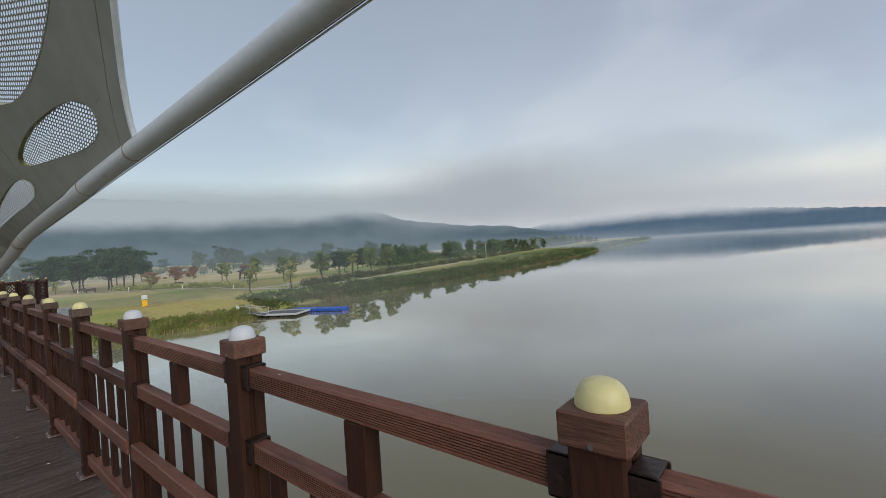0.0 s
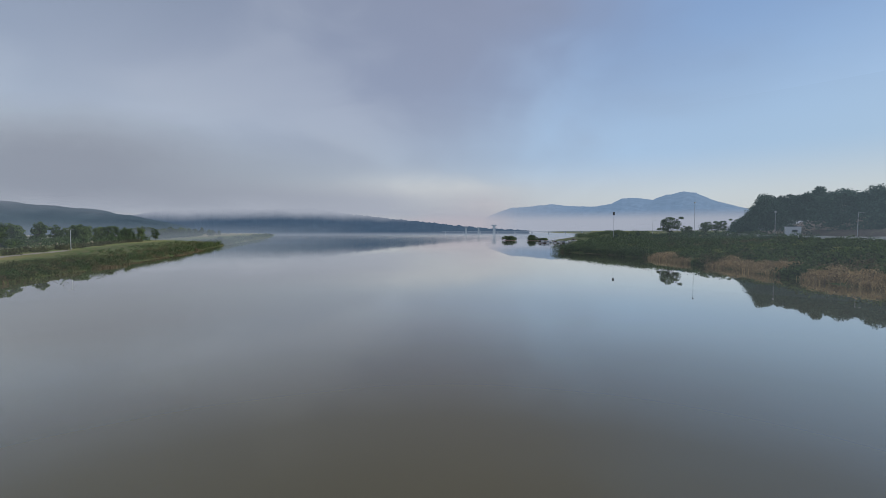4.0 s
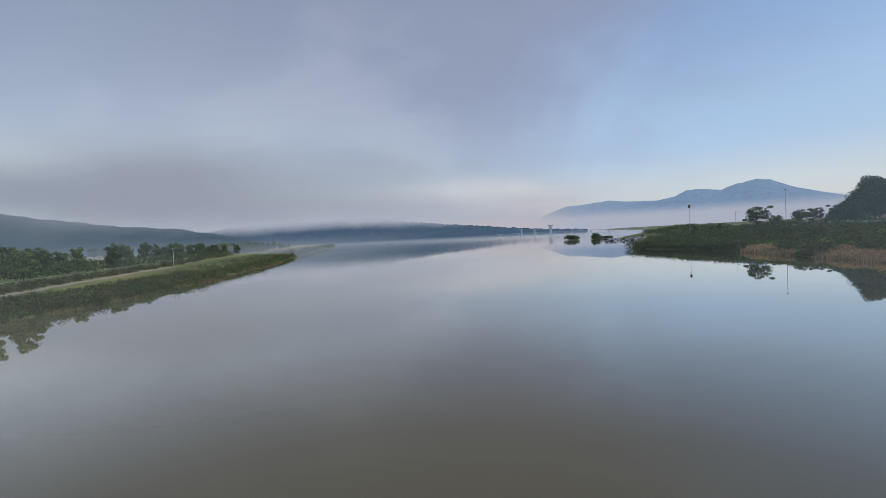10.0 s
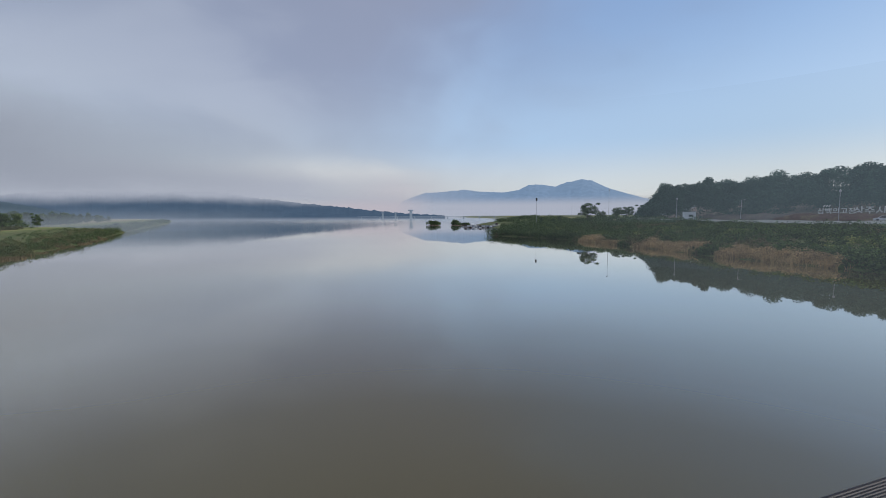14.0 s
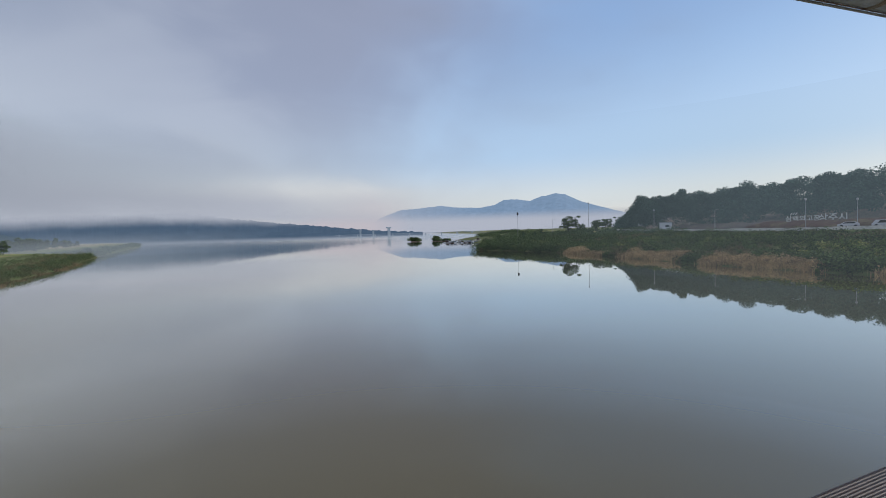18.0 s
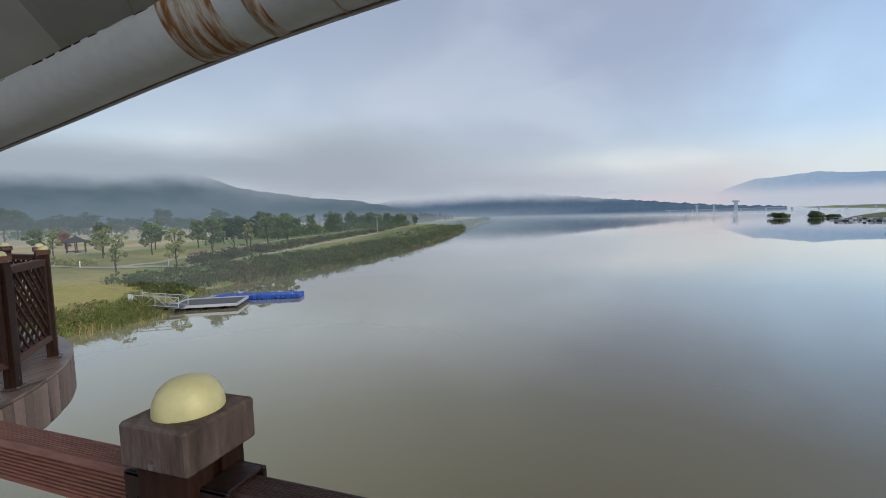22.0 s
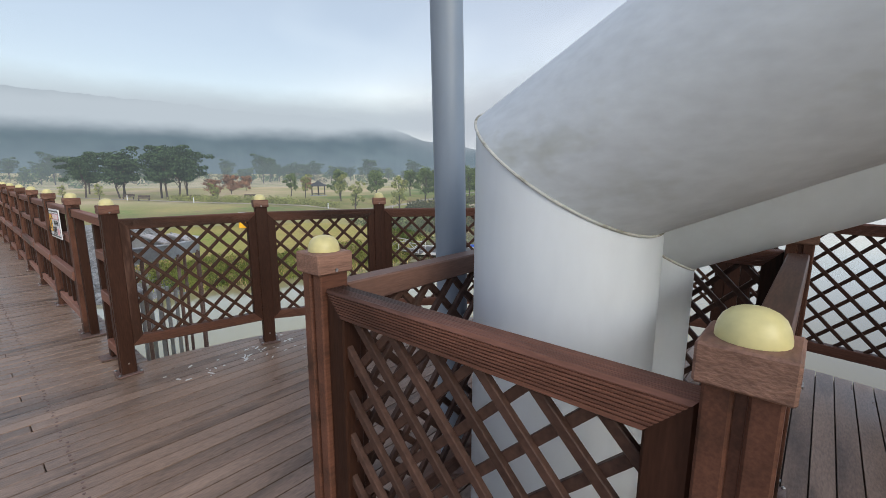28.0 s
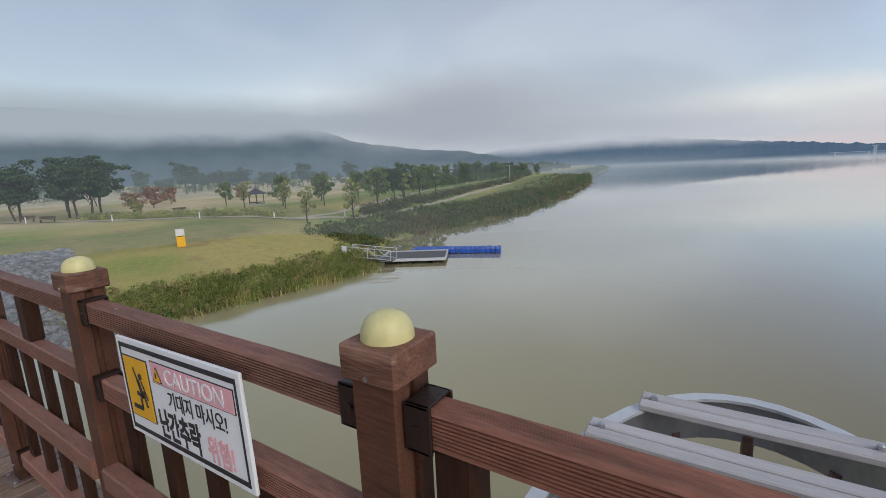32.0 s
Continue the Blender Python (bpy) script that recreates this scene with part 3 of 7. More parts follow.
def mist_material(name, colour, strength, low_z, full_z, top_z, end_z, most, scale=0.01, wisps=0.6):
    """A glowing sheet that stands in for mist: clear below low_z, densest from full_z, thinning out from top_z to
    end_z.
    """
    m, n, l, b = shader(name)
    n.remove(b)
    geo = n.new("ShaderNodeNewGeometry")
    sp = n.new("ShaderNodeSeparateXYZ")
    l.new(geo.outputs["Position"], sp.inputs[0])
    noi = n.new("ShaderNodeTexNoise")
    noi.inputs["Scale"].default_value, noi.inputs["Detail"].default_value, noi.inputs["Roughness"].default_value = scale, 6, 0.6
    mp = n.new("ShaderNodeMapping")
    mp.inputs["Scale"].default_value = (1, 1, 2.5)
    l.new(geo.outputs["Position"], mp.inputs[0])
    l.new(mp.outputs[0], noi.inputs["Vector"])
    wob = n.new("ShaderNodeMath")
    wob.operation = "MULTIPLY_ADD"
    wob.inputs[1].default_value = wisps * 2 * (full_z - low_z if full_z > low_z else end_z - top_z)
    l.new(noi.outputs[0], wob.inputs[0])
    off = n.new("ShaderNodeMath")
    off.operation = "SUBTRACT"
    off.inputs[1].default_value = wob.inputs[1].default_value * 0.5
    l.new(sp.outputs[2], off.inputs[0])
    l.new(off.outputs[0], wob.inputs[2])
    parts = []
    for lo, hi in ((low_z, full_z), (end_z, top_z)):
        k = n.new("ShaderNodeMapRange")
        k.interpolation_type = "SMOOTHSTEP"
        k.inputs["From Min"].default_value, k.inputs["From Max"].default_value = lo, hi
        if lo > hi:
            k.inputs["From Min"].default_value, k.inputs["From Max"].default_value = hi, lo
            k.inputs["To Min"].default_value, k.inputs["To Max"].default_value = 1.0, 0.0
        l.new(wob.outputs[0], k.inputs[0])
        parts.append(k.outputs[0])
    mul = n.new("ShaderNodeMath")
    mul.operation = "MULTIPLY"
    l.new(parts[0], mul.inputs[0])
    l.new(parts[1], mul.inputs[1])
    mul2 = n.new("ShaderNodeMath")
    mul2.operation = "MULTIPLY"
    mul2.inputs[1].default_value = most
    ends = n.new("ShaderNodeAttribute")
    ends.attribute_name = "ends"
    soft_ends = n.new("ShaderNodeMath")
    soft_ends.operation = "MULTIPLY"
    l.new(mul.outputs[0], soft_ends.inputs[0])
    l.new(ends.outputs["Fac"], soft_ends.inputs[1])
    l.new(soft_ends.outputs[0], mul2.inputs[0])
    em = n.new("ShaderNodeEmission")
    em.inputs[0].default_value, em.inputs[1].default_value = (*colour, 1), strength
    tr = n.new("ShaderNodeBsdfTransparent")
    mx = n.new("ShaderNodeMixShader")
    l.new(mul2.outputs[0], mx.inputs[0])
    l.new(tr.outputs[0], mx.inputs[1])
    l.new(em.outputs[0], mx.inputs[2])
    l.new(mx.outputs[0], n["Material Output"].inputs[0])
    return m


# ---- geometry helpers ----


class Geo:
    """Gathers vertices and faces of one mesh."""

    def __init__(self):
        self.v, self.f = [], []

    def add(self, vs, fs):
        k = len(self.v)
        self.v += [tuple(p) for p in vs]
        self.f += [tuple(i + k for i in f) for f in fs]
        return self

    def box(self, cx, cy, cz, sx, sy, sz, e=0.004, m=None):
        a, b, c = sx / 2, sy / 2, sz / 2
        e = min(e, a * 0.6, b * 0.6, c * 0.6)
        vs, key = [], {}
        for ix in (-1, 1):
            for iy in (-1, 1):
                for iz in (-1, 1):
                    for ax, p in enumerate(((a, b - e, c - e), (a - e, b, c - e), (a - e, b - e, c))):
                        key[ix, iy, iz, ax] = len(vs)
                        vs.append(Vector((cx + ix * p[0], cy + iy * p[1], cz + iz * p[2])) if m is None else m @ Vector((cx + ix * p[0], cy + iy * p[1], cz + iz * p[2])))
        fs = []
        s = (-1, 1)
        for ax in range(3):
            for d in s:
                ring = [(-1, -1), (1, -1), (1, 1), (-1, 1)]
                q = []
                for u, w in ring:
                    t = [0, 0, 0]
                    t[ax], t[(ax + 1) % 3], t[(ax + 2) % 3] = d, u, w
                    q.append(key[(*t, ax)])
                fs.append(q if d > 0 else q[::-1])
        for ax in range(3):
            o1, o2 = (ax + 1) % 3, (ax + 2) % 3
            for d1 in s:
                for d2 in s:
                    t0, t1 = [0, 0, 0], [0, 0, 0]
                    t0[ax], t1[ax] = -1, 1
                    for t in (t0, t1):
                        t[o1], t[o2] = d1, d2
                    q = [key[(*t0, o1)], key[(*t1, o1)], key[(*t1, o2)], key[(*t0, o2)]]
                    fs.append(q if d1 * d2 < 0 else q[::-1])
        for ix in s:
            for iy in s:
                for iz in s:
                    q = [key[ix, iy, iz, 0], key[ix, iy, iz, 1], key[ix, iy, iz, 2]]
                    fs.append(q if ix * iy * iz > 0 else q[::-1])
        return self.add(vs, fs)

    def prism(self, profile, p0, p1, side, up):
        """A closed profile of (side, up) pairs swept from p0 to p1."""
        p0, p1, side, up = Vector(p0), Vector(p1), Vector(side), Vector(up)
        n = len(profile)
        vs = [p0 + side * a + up * b for a, b in profile] + [p1 + side * a + up * b for a, b in profile]
        fs = [(i, (i + 1) % n, n + (i + 1) % n, n + i) for i in range(n)] + [tuple(range(n))[::-1], tuple(range(n, 2 * n))]
        return self.add(vs, fs)

    def tube(self, path, radii, n=16, caps=True):
        path = [Vector(p) for p in path]
        vs, fs = [], []
        for i, p in enumerate(path):
            d = (path[min(i + 1, len(path) - 1)] - path[max(i - 1, 0)]).normalized()
            ref = Vector((0, 0, 1)) if abs(d.z) < 0.95 else Vector((0, 1, 0))
            u = d.cross(ref).normalized()
            w = u.cross(d)
            r = radii[i] if isinstance(radii, (list, tuple)) else radii
            vs += [p + (u * math.cos(2 * math.pi * k / n) + w * math.sin(2 * math.pi * k / n)) * r for k in range(n)]
        for i in range(len(path) - 1):
            for k in range(n):
                a, b = i * n + k, i * n + (k + 1) % n
                fs.append((a, b, b + n, a + n))
        if caps:
            fs += [tuple(range(n))[::-1], tuple(range((len(path) - 1) * n, len(path) * n))]
        return self.add(vs, fs)

    def mitred(self, path, r, n=40, taper=None):
        """A pipe with sharp mitred bends; taper: its radius at each point of the path."""
        path = [Vector(p) for p in path]
        ways = [(b - a).normalized() for a, b in zip(path[:-1], path[1:])]
        u = ways[0].cross(Vector((0, 1, 0))).normalized()
        w = ways[0].cross(u)
        rings = [[path[0] + (u * math.cos(2 * math.pi * k / n) + w * math.sin(2 * math.pi * k / n)) * r for k in range(n)]]
        for i in range(1, len(path)):
            nor = (ways[i - 1] + ways[min(i, len(ways) - 1)]).normalized()
            rings.append([p + ways[i - 1] * ((path[i] - p).dot(nor) / ways[i - 1].dot(nor)) for p in rings[-1]])
            if taper:
                rings[-1] = [path[i] + (p - path[i]) * (taper[i] / taper[i - 1]) for p in rings[-1]]
        vs = [p for q in rings for p in q]
        fs = [(i * n + k, i * n + (k + 1) % n, (i + 1) * n + (k + 1) % n, (i + 1) * n + k) for i in range(len(path) - 1) for k in range(n)]
        return self.add(vs, fs + [tuple(range(n))[::-1], tuple(range(len(vs) - n, len(vs)))])

    def lathe(self, rings, n=20, at=(0, 0, 0)):
        """Rings of (radius, height) about the vertical; the ends are closed."""
        vs, fs = [], []
        for r, z in rings:
            vs += [(at[0] + r * math.cos(2 * math.pi * k / n), at[1] + r * math.sin(2 * math.pi * k / n), at[2] + z) for k in range(n)]
        for i in range(len(rings) - 1):
            for k in range(n):
                a, b = i * n + k, i * n + (k + 1) % n
                fs.append((a, b, b + n, a + n))
        fs += [tuple(range(n))[::-1], tuple(range((len(rings) - 1) * n, len(rings) * n))]
        return self.add(vs, fs)

    def mesh(self, name, material, smooth=False):
        me = bpy.data.meshes.new(name)
        me.from_pydata(self.v, [], self.f)
        me.materials.append(material)
        if smooth:
            me.polygons.foreach_set("use_smooth", [True] * len(me.polygons))
            me.set_sharp_from_angle(angle=radians(38))
        me.update()
        return me


def part(name, geo, material, parent=None, label="", smooth=False, at=None):
    data = geo if isinstance(geo, bpy.types.Mesh) else geo.mesh(name, material, smooth)
    ob = new(name, data)
    if parent is not None:
        ob.parent = parent
    if at is not None:
        ob.matrix_basis = at
    if label:
        tagged(ob, label)
    return ob


def thing(name, label, category, group="", kind="", at=None):
    ob = new(name)
    ob.empty_display_size = 0.1
    if at is not None:
        ob.matrix_basis = at
    return tagged(ob, label, category, group, kind)


def smooth_curve(keys, n):
    """Points along a smooth curve through the keys."""
    k = np.array(keys, float)
    t = np.linspace(0, len(k) - 1, n)
    out = []
    for s in t:
        i = min(int(s), len(k) - 2)
        f = s - i
        p0, p1, p2, p3 = k[max(i - 1, 0)], k[i], k[i + 1], k[min(i + 2, len(k) - 1)]
        out.append(0.5 * (2 * p1 + (p2 - p0) * f + (2 * p0 - 5 * p1 + 4 * p2 - p3) * f * f + (3 * p1 - p0 - 3 * p2 + p3) * f ** 3))
    return out


def leaf_mesh(name, centres, radii, per, size, material, seed, flat=1.0, up=0.3):
    """Many small leaf quads spread through ellipsoids: one mesh."""
    rng = np.random.default_rng(seed)
    centres, radii = np.asarray(centres, float), np.asarray(radii, float)
    n = len(centres) * per
    c = np.repeat(centres, per, 0)
    r = np.repeat(radii, per)[:, None]
    d = rng.normal(size=(n, 3))
    d /= np.linalg.norm(d, axis=1)[:, None]
    p = c + d * r * (0.45 + 0.6 * rng.random((n, 1)) ** 0.6) * np.array([1, 1, flat])
    nor = d * 0.7 + rng.normal(size=(n, 3)) * 0.6 + np.array([0, 0, up])
    nor /= np.linalg.norm(nor, axis=1)[:, None]
    a = np.cross(nor, rng.normal(size=(n, 3)))
    a /= np.linalg.norm(a, axis=1)[:, None] + 1e-9
    b = np.cross(nor, a)
    s = size * (0.6 + 0.9 * rng.random((n, 1)))
    q = np.stack([p - a * s, p - b * s * 0.55, p + a * s, p + b * s * 0.55], 1).reshape(-1, 3)
    return quads(name, q, material)


def quads(name, q, material):
    k = len(q) // 4
    me = bpy.data.meshes.new(name)
    me.vertices.add(len(q))
    me.vertices.foreach_set("co", np.asarray(q, np.float32).ravel())
    me.loops.add(len(q))
    me.loops.foreach_set("vertex_index", np.arange(len(q), dtype=np.int32))
    me.polygons.add(k)
    me.polygons.foreach_set("loop_start", np.arange(0, len(q), 4, dtype=np.int32))
    me.polygons.foreach_set("loop_total", np.full(k, 4, np.int32))
    me.materials.append(material)
    me.update(calc_edges=True)
    return me


def blades(name, feet, height, width, material, seed, lean=0.35):
    """Bent grass or reed blades, one tapering pair of quads each."""
    rng = np.random.default_rng(seed)
    feet = np.asarray(feet, float)
    n = len(feet)
    h = height * (0.6 + 0.7 * rng.random((n, 1)))
    ang = rng.random((n, 1)) * 2 * np.pi
    across = np.concatenate([np.cos(ang), np.sin(ang), np.zeros((n, 1))], 1) * width / 2
    ang2 = rng.random((n, 1)) * 2 * np.pi
    tip = np.concatenate([np.cos(ang2), np.sin(ang2), np.zeros((n, 1))], 1) * h * lean * rng.random((n, 1)) * 2
    z = np.array([0, 0, 1.0])
    mid = feet + tip * 0.3 + z * h * 0.6
    end = feet + tip + z * h * (1 - lean * 0.3)
    q = np.stack([feet - across, feet + across, mid + across * 0.8, mid - across * 0.8, mid - across * 0.8, mid + across * 0.8, end + across * 0.15, end - across * 0.15], 1).reshape(-1, 3)
    return quads(name, q, material)

# ---- river, ground, far land ----
WATER_Z = -6.8
SHORE_LEFT = [(-900, -75), (-40, -66), (0, -63), (10, -62.5), (15, -61.1), (23, -59.5), (27, -59.2), (31, -61.7), (38, -66.7), (46, -67.7), (60, -65.2), (78, -64.8), (108, -68), (161, -76), (283, -103), (586, -156), (860, -219), (1500, -380), (4000, -1000)]
SHORE_RIGHT = [(-900, 90), (0, 68), (34, 65), (43, 64), (60, 64), (86, 69), (122, 73), (140, 71), (156, 65), (166, 62.5), (174, 76), (200, 92), (250, 112), (330, 122), (400, 160), (600, 290), (1000, 480), (4000, 1400)]


def shore(table, y):
    t = np.array(table, float)
    return np.interp(y, t[:, 0], t[:, 1])


def wavy(x, y):
    return 0.9 * np.sin(x * 0.11 + 1.3 * np.sin(y * 0.07)) + 0.6 * np.sin(y * 0.23 + 0.8 * np.sin(x * 0.13))


def land(x, y):
    x, y = np.asarray(x, float), np.asarray(y, float)
    dl = shore(SHORE_LEFT, y) + 0.5 * np.sin(y * 0.9) - x
    dr = x - shore(SHORE_RIGHT, y) + 0.6 * np.sin(y * 0.7)
    left = np.interp(dl, [-12, -2, 0, 2.5, 7, 16, 24, 32, 200, 900], [-9, -7.4, -6.8, -6.0, -5.3, -4.35, -3.6, -3.4, -3.0, 2.0])
    right = np.interp(dr, [-12, -2, 0, 3, 10, 30, 50, 58, 72, 90, 900], [-9, -7.4, -6.8, -6.2, -5.2, -3.0, -1.1, -0.7, -0.6, 0.2, 2.5])
    z = np.maximum(left, right)
    return z + np.where(z > -6, 0.10 * wavy(x, y), 0)


def spread(lo, near_lo, near_hi, hi, step, n):
    a = np.linspace(near_lo, near_hi, int((near_hi - near_lo) / step) + 1)
    g = np.geomspace(1, 1 + (hi - near_hi), n) - 1 + near_hi
    k = near_lo - (np.geomspace(1, 1 + (near_lo - lo), n) - 1)
    return np.unique(np.round(np.concatenate([k, a, g]), 3))


gx = spread(-4200, -140, -54, 4200, 2.0, 40)
gx = np.unique(np.concatenate([gx[gx < -54], np.linspace(-54, 56, 8), np.arange(58, 150, 2.0), np.geomspace(152, 4200, 30)]))
gy = np.unique(np.concatenate([-np.geomspace(1, 4200, 24), np.arange(0, 180, 2.0), np.geomspace(184, 4200, 60)]))
GX, GY = np.meshgrid(gx, gy, indexing="ij")
GZ = land(GX, GY)
ng = len(gy)
gv = np.stack([GX, GY, GZ], -1).reshape(-1, 3)
gi = np.arange(len(gv)).reshape(len(gx), ng)
gf = np.stack([gi[:-1, :-1], gi[1:, :-1], gi[1:, 1:], gi[:-1, 1:]], -1).reshape(-1, 4)
ground_mesh = bpy.data.meshes.new("ground")
ground_mesh.from_pydata(gv.tolist(), [], gf.tolist())
ground_mesh.materials.append(GROUND)
ground_mesh.polygons.foreach_set("use_smooth", [True] * len(ground_mesh.polygons))
dl_all = (shore(SHORE_LEFT, gv[:, 1]) - gv[:, 0])
dr_all = gv[:, 0] - shore(SHORE_RIGHT, gv[:, 1])
zone = ground_mesh.attributes.new("zone", "FLOAT", "POINT")
zone.data.foreach_set("value", np.clip((dl_all - 36) / 10, 0, 1).astype(np.float32))
scrub = ground_mesh.attributes.new("scrub", "FLOAT", "POINT")
levee = np.clip((gv[:, 1] - 40) / 15, 0, 1) * np.clip((14 + np.clip(gv[:, 1] - 70, 0, 100) * 0.13 - dl_all) / 5, 0, 1) * (dl_all > -15)
# half-strength scrub colour below the path paints the slope's shade
scrub.data.foreach_set("value", np.maximum(np.clip((dr_all + 6) / 4, 0, 1) * np.clip((60 - dr_all) / 3, 0, 1) + np.clip((dr_all - 76) / 4, 0, 1), np.maximum(levee, 0.5 * np.clip((dl_all - 15) / 3, 0, 1) * np.clip((31 - dl_all) / 3, 0, 1) * np.clip((52 - gv[:, 1]) / 8, 0, 1))).clip(0, 1).astype(np.float32))
fresh = ground_mesh.attributes.new("fresh", "FLOAT", "POINT")
mown = np.clip((gv[:, 1] - 66) / 20, 0, 1) * np.clip((dl_all - 20) / 5, 0, 1) * np.clip((58 - dl_all) / 8, 0, 1)
slope = np.clip((gv[:, 1] - 36) / 6, 0, 1) * np.clip((dl_all - 3) / 3, 0, 1) * np.clip((19 - dl_all) / 5, 0, 1) * np.clip((92 - gv[:, 1]) / 30, 0, 1)
fresh.data.foreach_set("value", (np.maximum(0.85 * mown, 0.75 * slope) * np.clip((190 - gv[:, 1]) / 80, 0.15, 1)).astype(np.float32))
ground = tagged(new("ground", ground_mesh), "grassy river banks with mown lawn and straw-coloured plain", "ground", kind="structure")

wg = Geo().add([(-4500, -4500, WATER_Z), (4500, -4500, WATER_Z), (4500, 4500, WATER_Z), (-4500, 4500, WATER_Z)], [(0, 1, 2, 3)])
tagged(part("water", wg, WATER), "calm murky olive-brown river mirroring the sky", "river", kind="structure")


def az_point(az, r, z=0.0, origin=(-15.0, -0.5)):
    return (origin[0] + r * math.sin(radians(az)), origin[1] + r * math.cos(radians(az)), z)


def ridge(name, profile, r, depth, material, label, bumps=0.06, seed=1, steps=220, origin=(-15.0, -0.5), rise=1.43):
    """A range of hills whose skyline follows pairs of bearing and height angle at the distance r."""
    rng = np.random.default_rng(seed)
    az = np.linspace(profile[0][0], profile[-1][0], steps)
    el = np.interp(az, [p[0] for p in profile], [p[1] for p in profile])
    top = r * np.tan(np.radians(el)) + rise
    rough = np.convolve(rng.normal(size=steps + 8), np.ones(5) / 5, "same")[4:-4] * bumps * r * 0.02
    vs, fs = [], []
    rows = [(0.0, 0.0), (0.12, 0.25), (0.3, 0.5), (0.55, 0.8), (1.0, 1.0), (1.8, 0.7)]
    slow = np.stack([np.convolve(rng.normal(size=steps + 60), np.ones(40) / 12, "same")[30:-30] for _ in rows], 1)
    for i, (a, t, g) in enumerate(zip(az, top, rough)):
        for k, (d, hh) in enumerate(rows):
            z = WATER_Z - 1 + (t - WATER_Z + 1) * hh + (g if k >= 2 else 0) + (slow[i, k] * bumps * r * 0.02 if k in (1, 2, 3) else 0)
            vs.append(az_point(a, r - depth + depth * d + slow[i, k] * depth * 0.03, z, origin))
    n = len(rows)
    for i in range(steps - 1):
        for k in range(n - 1):
            fs.append((i * n + k, (i + 1) * n + k, (i + 1) * n + k + 1, i * n + k + 1))
    ob = part(name, Geo().add(vs, fs), material, smooth=True)
    return tagged(ob, label, "hills", kind="structure")


# the blue haze of the distance is painted on as an even glow
HILL_NEAR = haze_glow_material("haze_glow_near_hill", (0.035, 0.045, 0.04), (0.082, 0.128, 0.182), 0.62)
HILL_FAR = haze_glow_material("haze_glow_far_hill", (0.022, 0.03, 0.035), (0.088, 0.142, 0.225), 0.70)
MOUNTAIN = haze_glow_material("haze_glow_mountain", (0.08, 0.1, 0.13), (0.20, 0.30, 0.44), 0.85)
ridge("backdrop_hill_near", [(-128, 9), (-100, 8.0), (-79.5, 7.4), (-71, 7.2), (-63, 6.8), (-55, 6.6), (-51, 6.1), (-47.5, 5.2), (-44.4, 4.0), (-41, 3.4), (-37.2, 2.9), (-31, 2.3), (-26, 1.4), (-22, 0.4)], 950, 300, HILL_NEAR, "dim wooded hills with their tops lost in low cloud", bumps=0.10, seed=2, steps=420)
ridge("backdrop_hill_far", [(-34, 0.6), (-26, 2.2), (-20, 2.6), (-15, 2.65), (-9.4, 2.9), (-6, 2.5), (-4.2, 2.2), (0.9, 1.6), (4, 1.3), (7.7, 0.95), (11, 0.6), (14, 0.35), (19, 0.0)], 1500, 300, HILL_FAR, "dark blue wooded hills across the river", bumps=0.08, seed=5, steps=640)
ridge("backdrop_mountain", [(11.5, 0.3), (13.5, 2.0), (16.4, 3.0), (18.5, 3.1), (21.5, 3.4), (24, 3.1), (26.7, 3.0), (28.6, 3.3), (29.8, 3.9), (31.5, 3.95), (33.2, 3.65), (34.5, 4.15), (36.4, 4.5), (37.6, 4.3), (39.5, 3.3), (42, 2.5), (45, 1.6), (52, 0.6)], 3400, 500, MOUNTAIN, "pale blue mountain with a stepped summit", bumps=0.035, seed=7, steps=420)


def mist(name, az0, az1, r, z0, z1, material, label, steps=40, fade=(0.3, 0.3)):
    vs = [az_point(az0 + (az1 - az0) * i / steps, r, z) for i in range(steps + 1) for z in (z0, z1)]
    fs = [(2 * i, 2 * i + 2, 2 * i + 3, 2 * i + 1) for i in range(steps)]
    ob = part(name, Geo().add(vs, fs), material)
    ends = ob.data.attributes.new("ends", "FLOAT", "POINT")
    ends.data.foreach_set("value", [min(1.0, i / (steps * fade[0]), (steps - i) / (steps * fade[1])) for i in range(steps + 1) for _ in (0, 1)])
    ob.visible_shadow = False
    return tagged(ob, label, "mist", kind="structure")


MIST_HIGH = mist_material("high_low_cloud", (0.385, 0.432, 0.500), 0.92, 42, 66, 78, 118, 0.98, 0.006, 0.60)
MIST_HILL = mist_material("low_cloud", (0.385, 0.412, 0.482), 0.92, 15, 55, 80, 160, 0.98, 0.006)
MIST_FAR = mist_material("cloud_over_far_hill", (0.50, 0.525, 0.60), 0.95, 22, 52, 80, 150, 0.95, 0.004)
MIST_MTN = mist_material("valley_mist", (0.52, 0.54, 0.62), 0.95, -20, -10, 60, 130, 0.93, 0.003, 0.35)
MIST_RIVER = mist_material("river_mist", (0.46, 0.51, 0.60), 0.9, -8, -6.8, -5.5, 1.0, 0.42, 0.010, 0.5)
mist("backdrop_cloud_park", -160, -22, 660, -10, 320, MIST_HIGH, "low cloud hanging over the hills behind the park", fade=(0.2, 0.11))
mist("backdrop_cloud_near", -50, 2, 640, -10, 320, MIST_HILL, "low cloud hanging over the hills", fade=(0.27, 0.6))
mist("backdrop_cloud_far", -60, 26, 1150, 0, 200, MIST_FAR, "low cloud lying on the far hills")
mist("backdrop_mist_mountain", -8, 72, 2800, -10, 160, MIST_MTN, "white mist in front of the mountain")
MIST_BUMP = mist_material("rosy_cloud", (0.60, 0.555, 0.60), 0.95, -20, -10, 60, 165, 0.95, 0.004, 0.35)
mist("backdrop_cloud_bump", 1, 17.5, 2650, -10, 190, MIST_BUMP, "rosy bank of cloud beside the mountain")
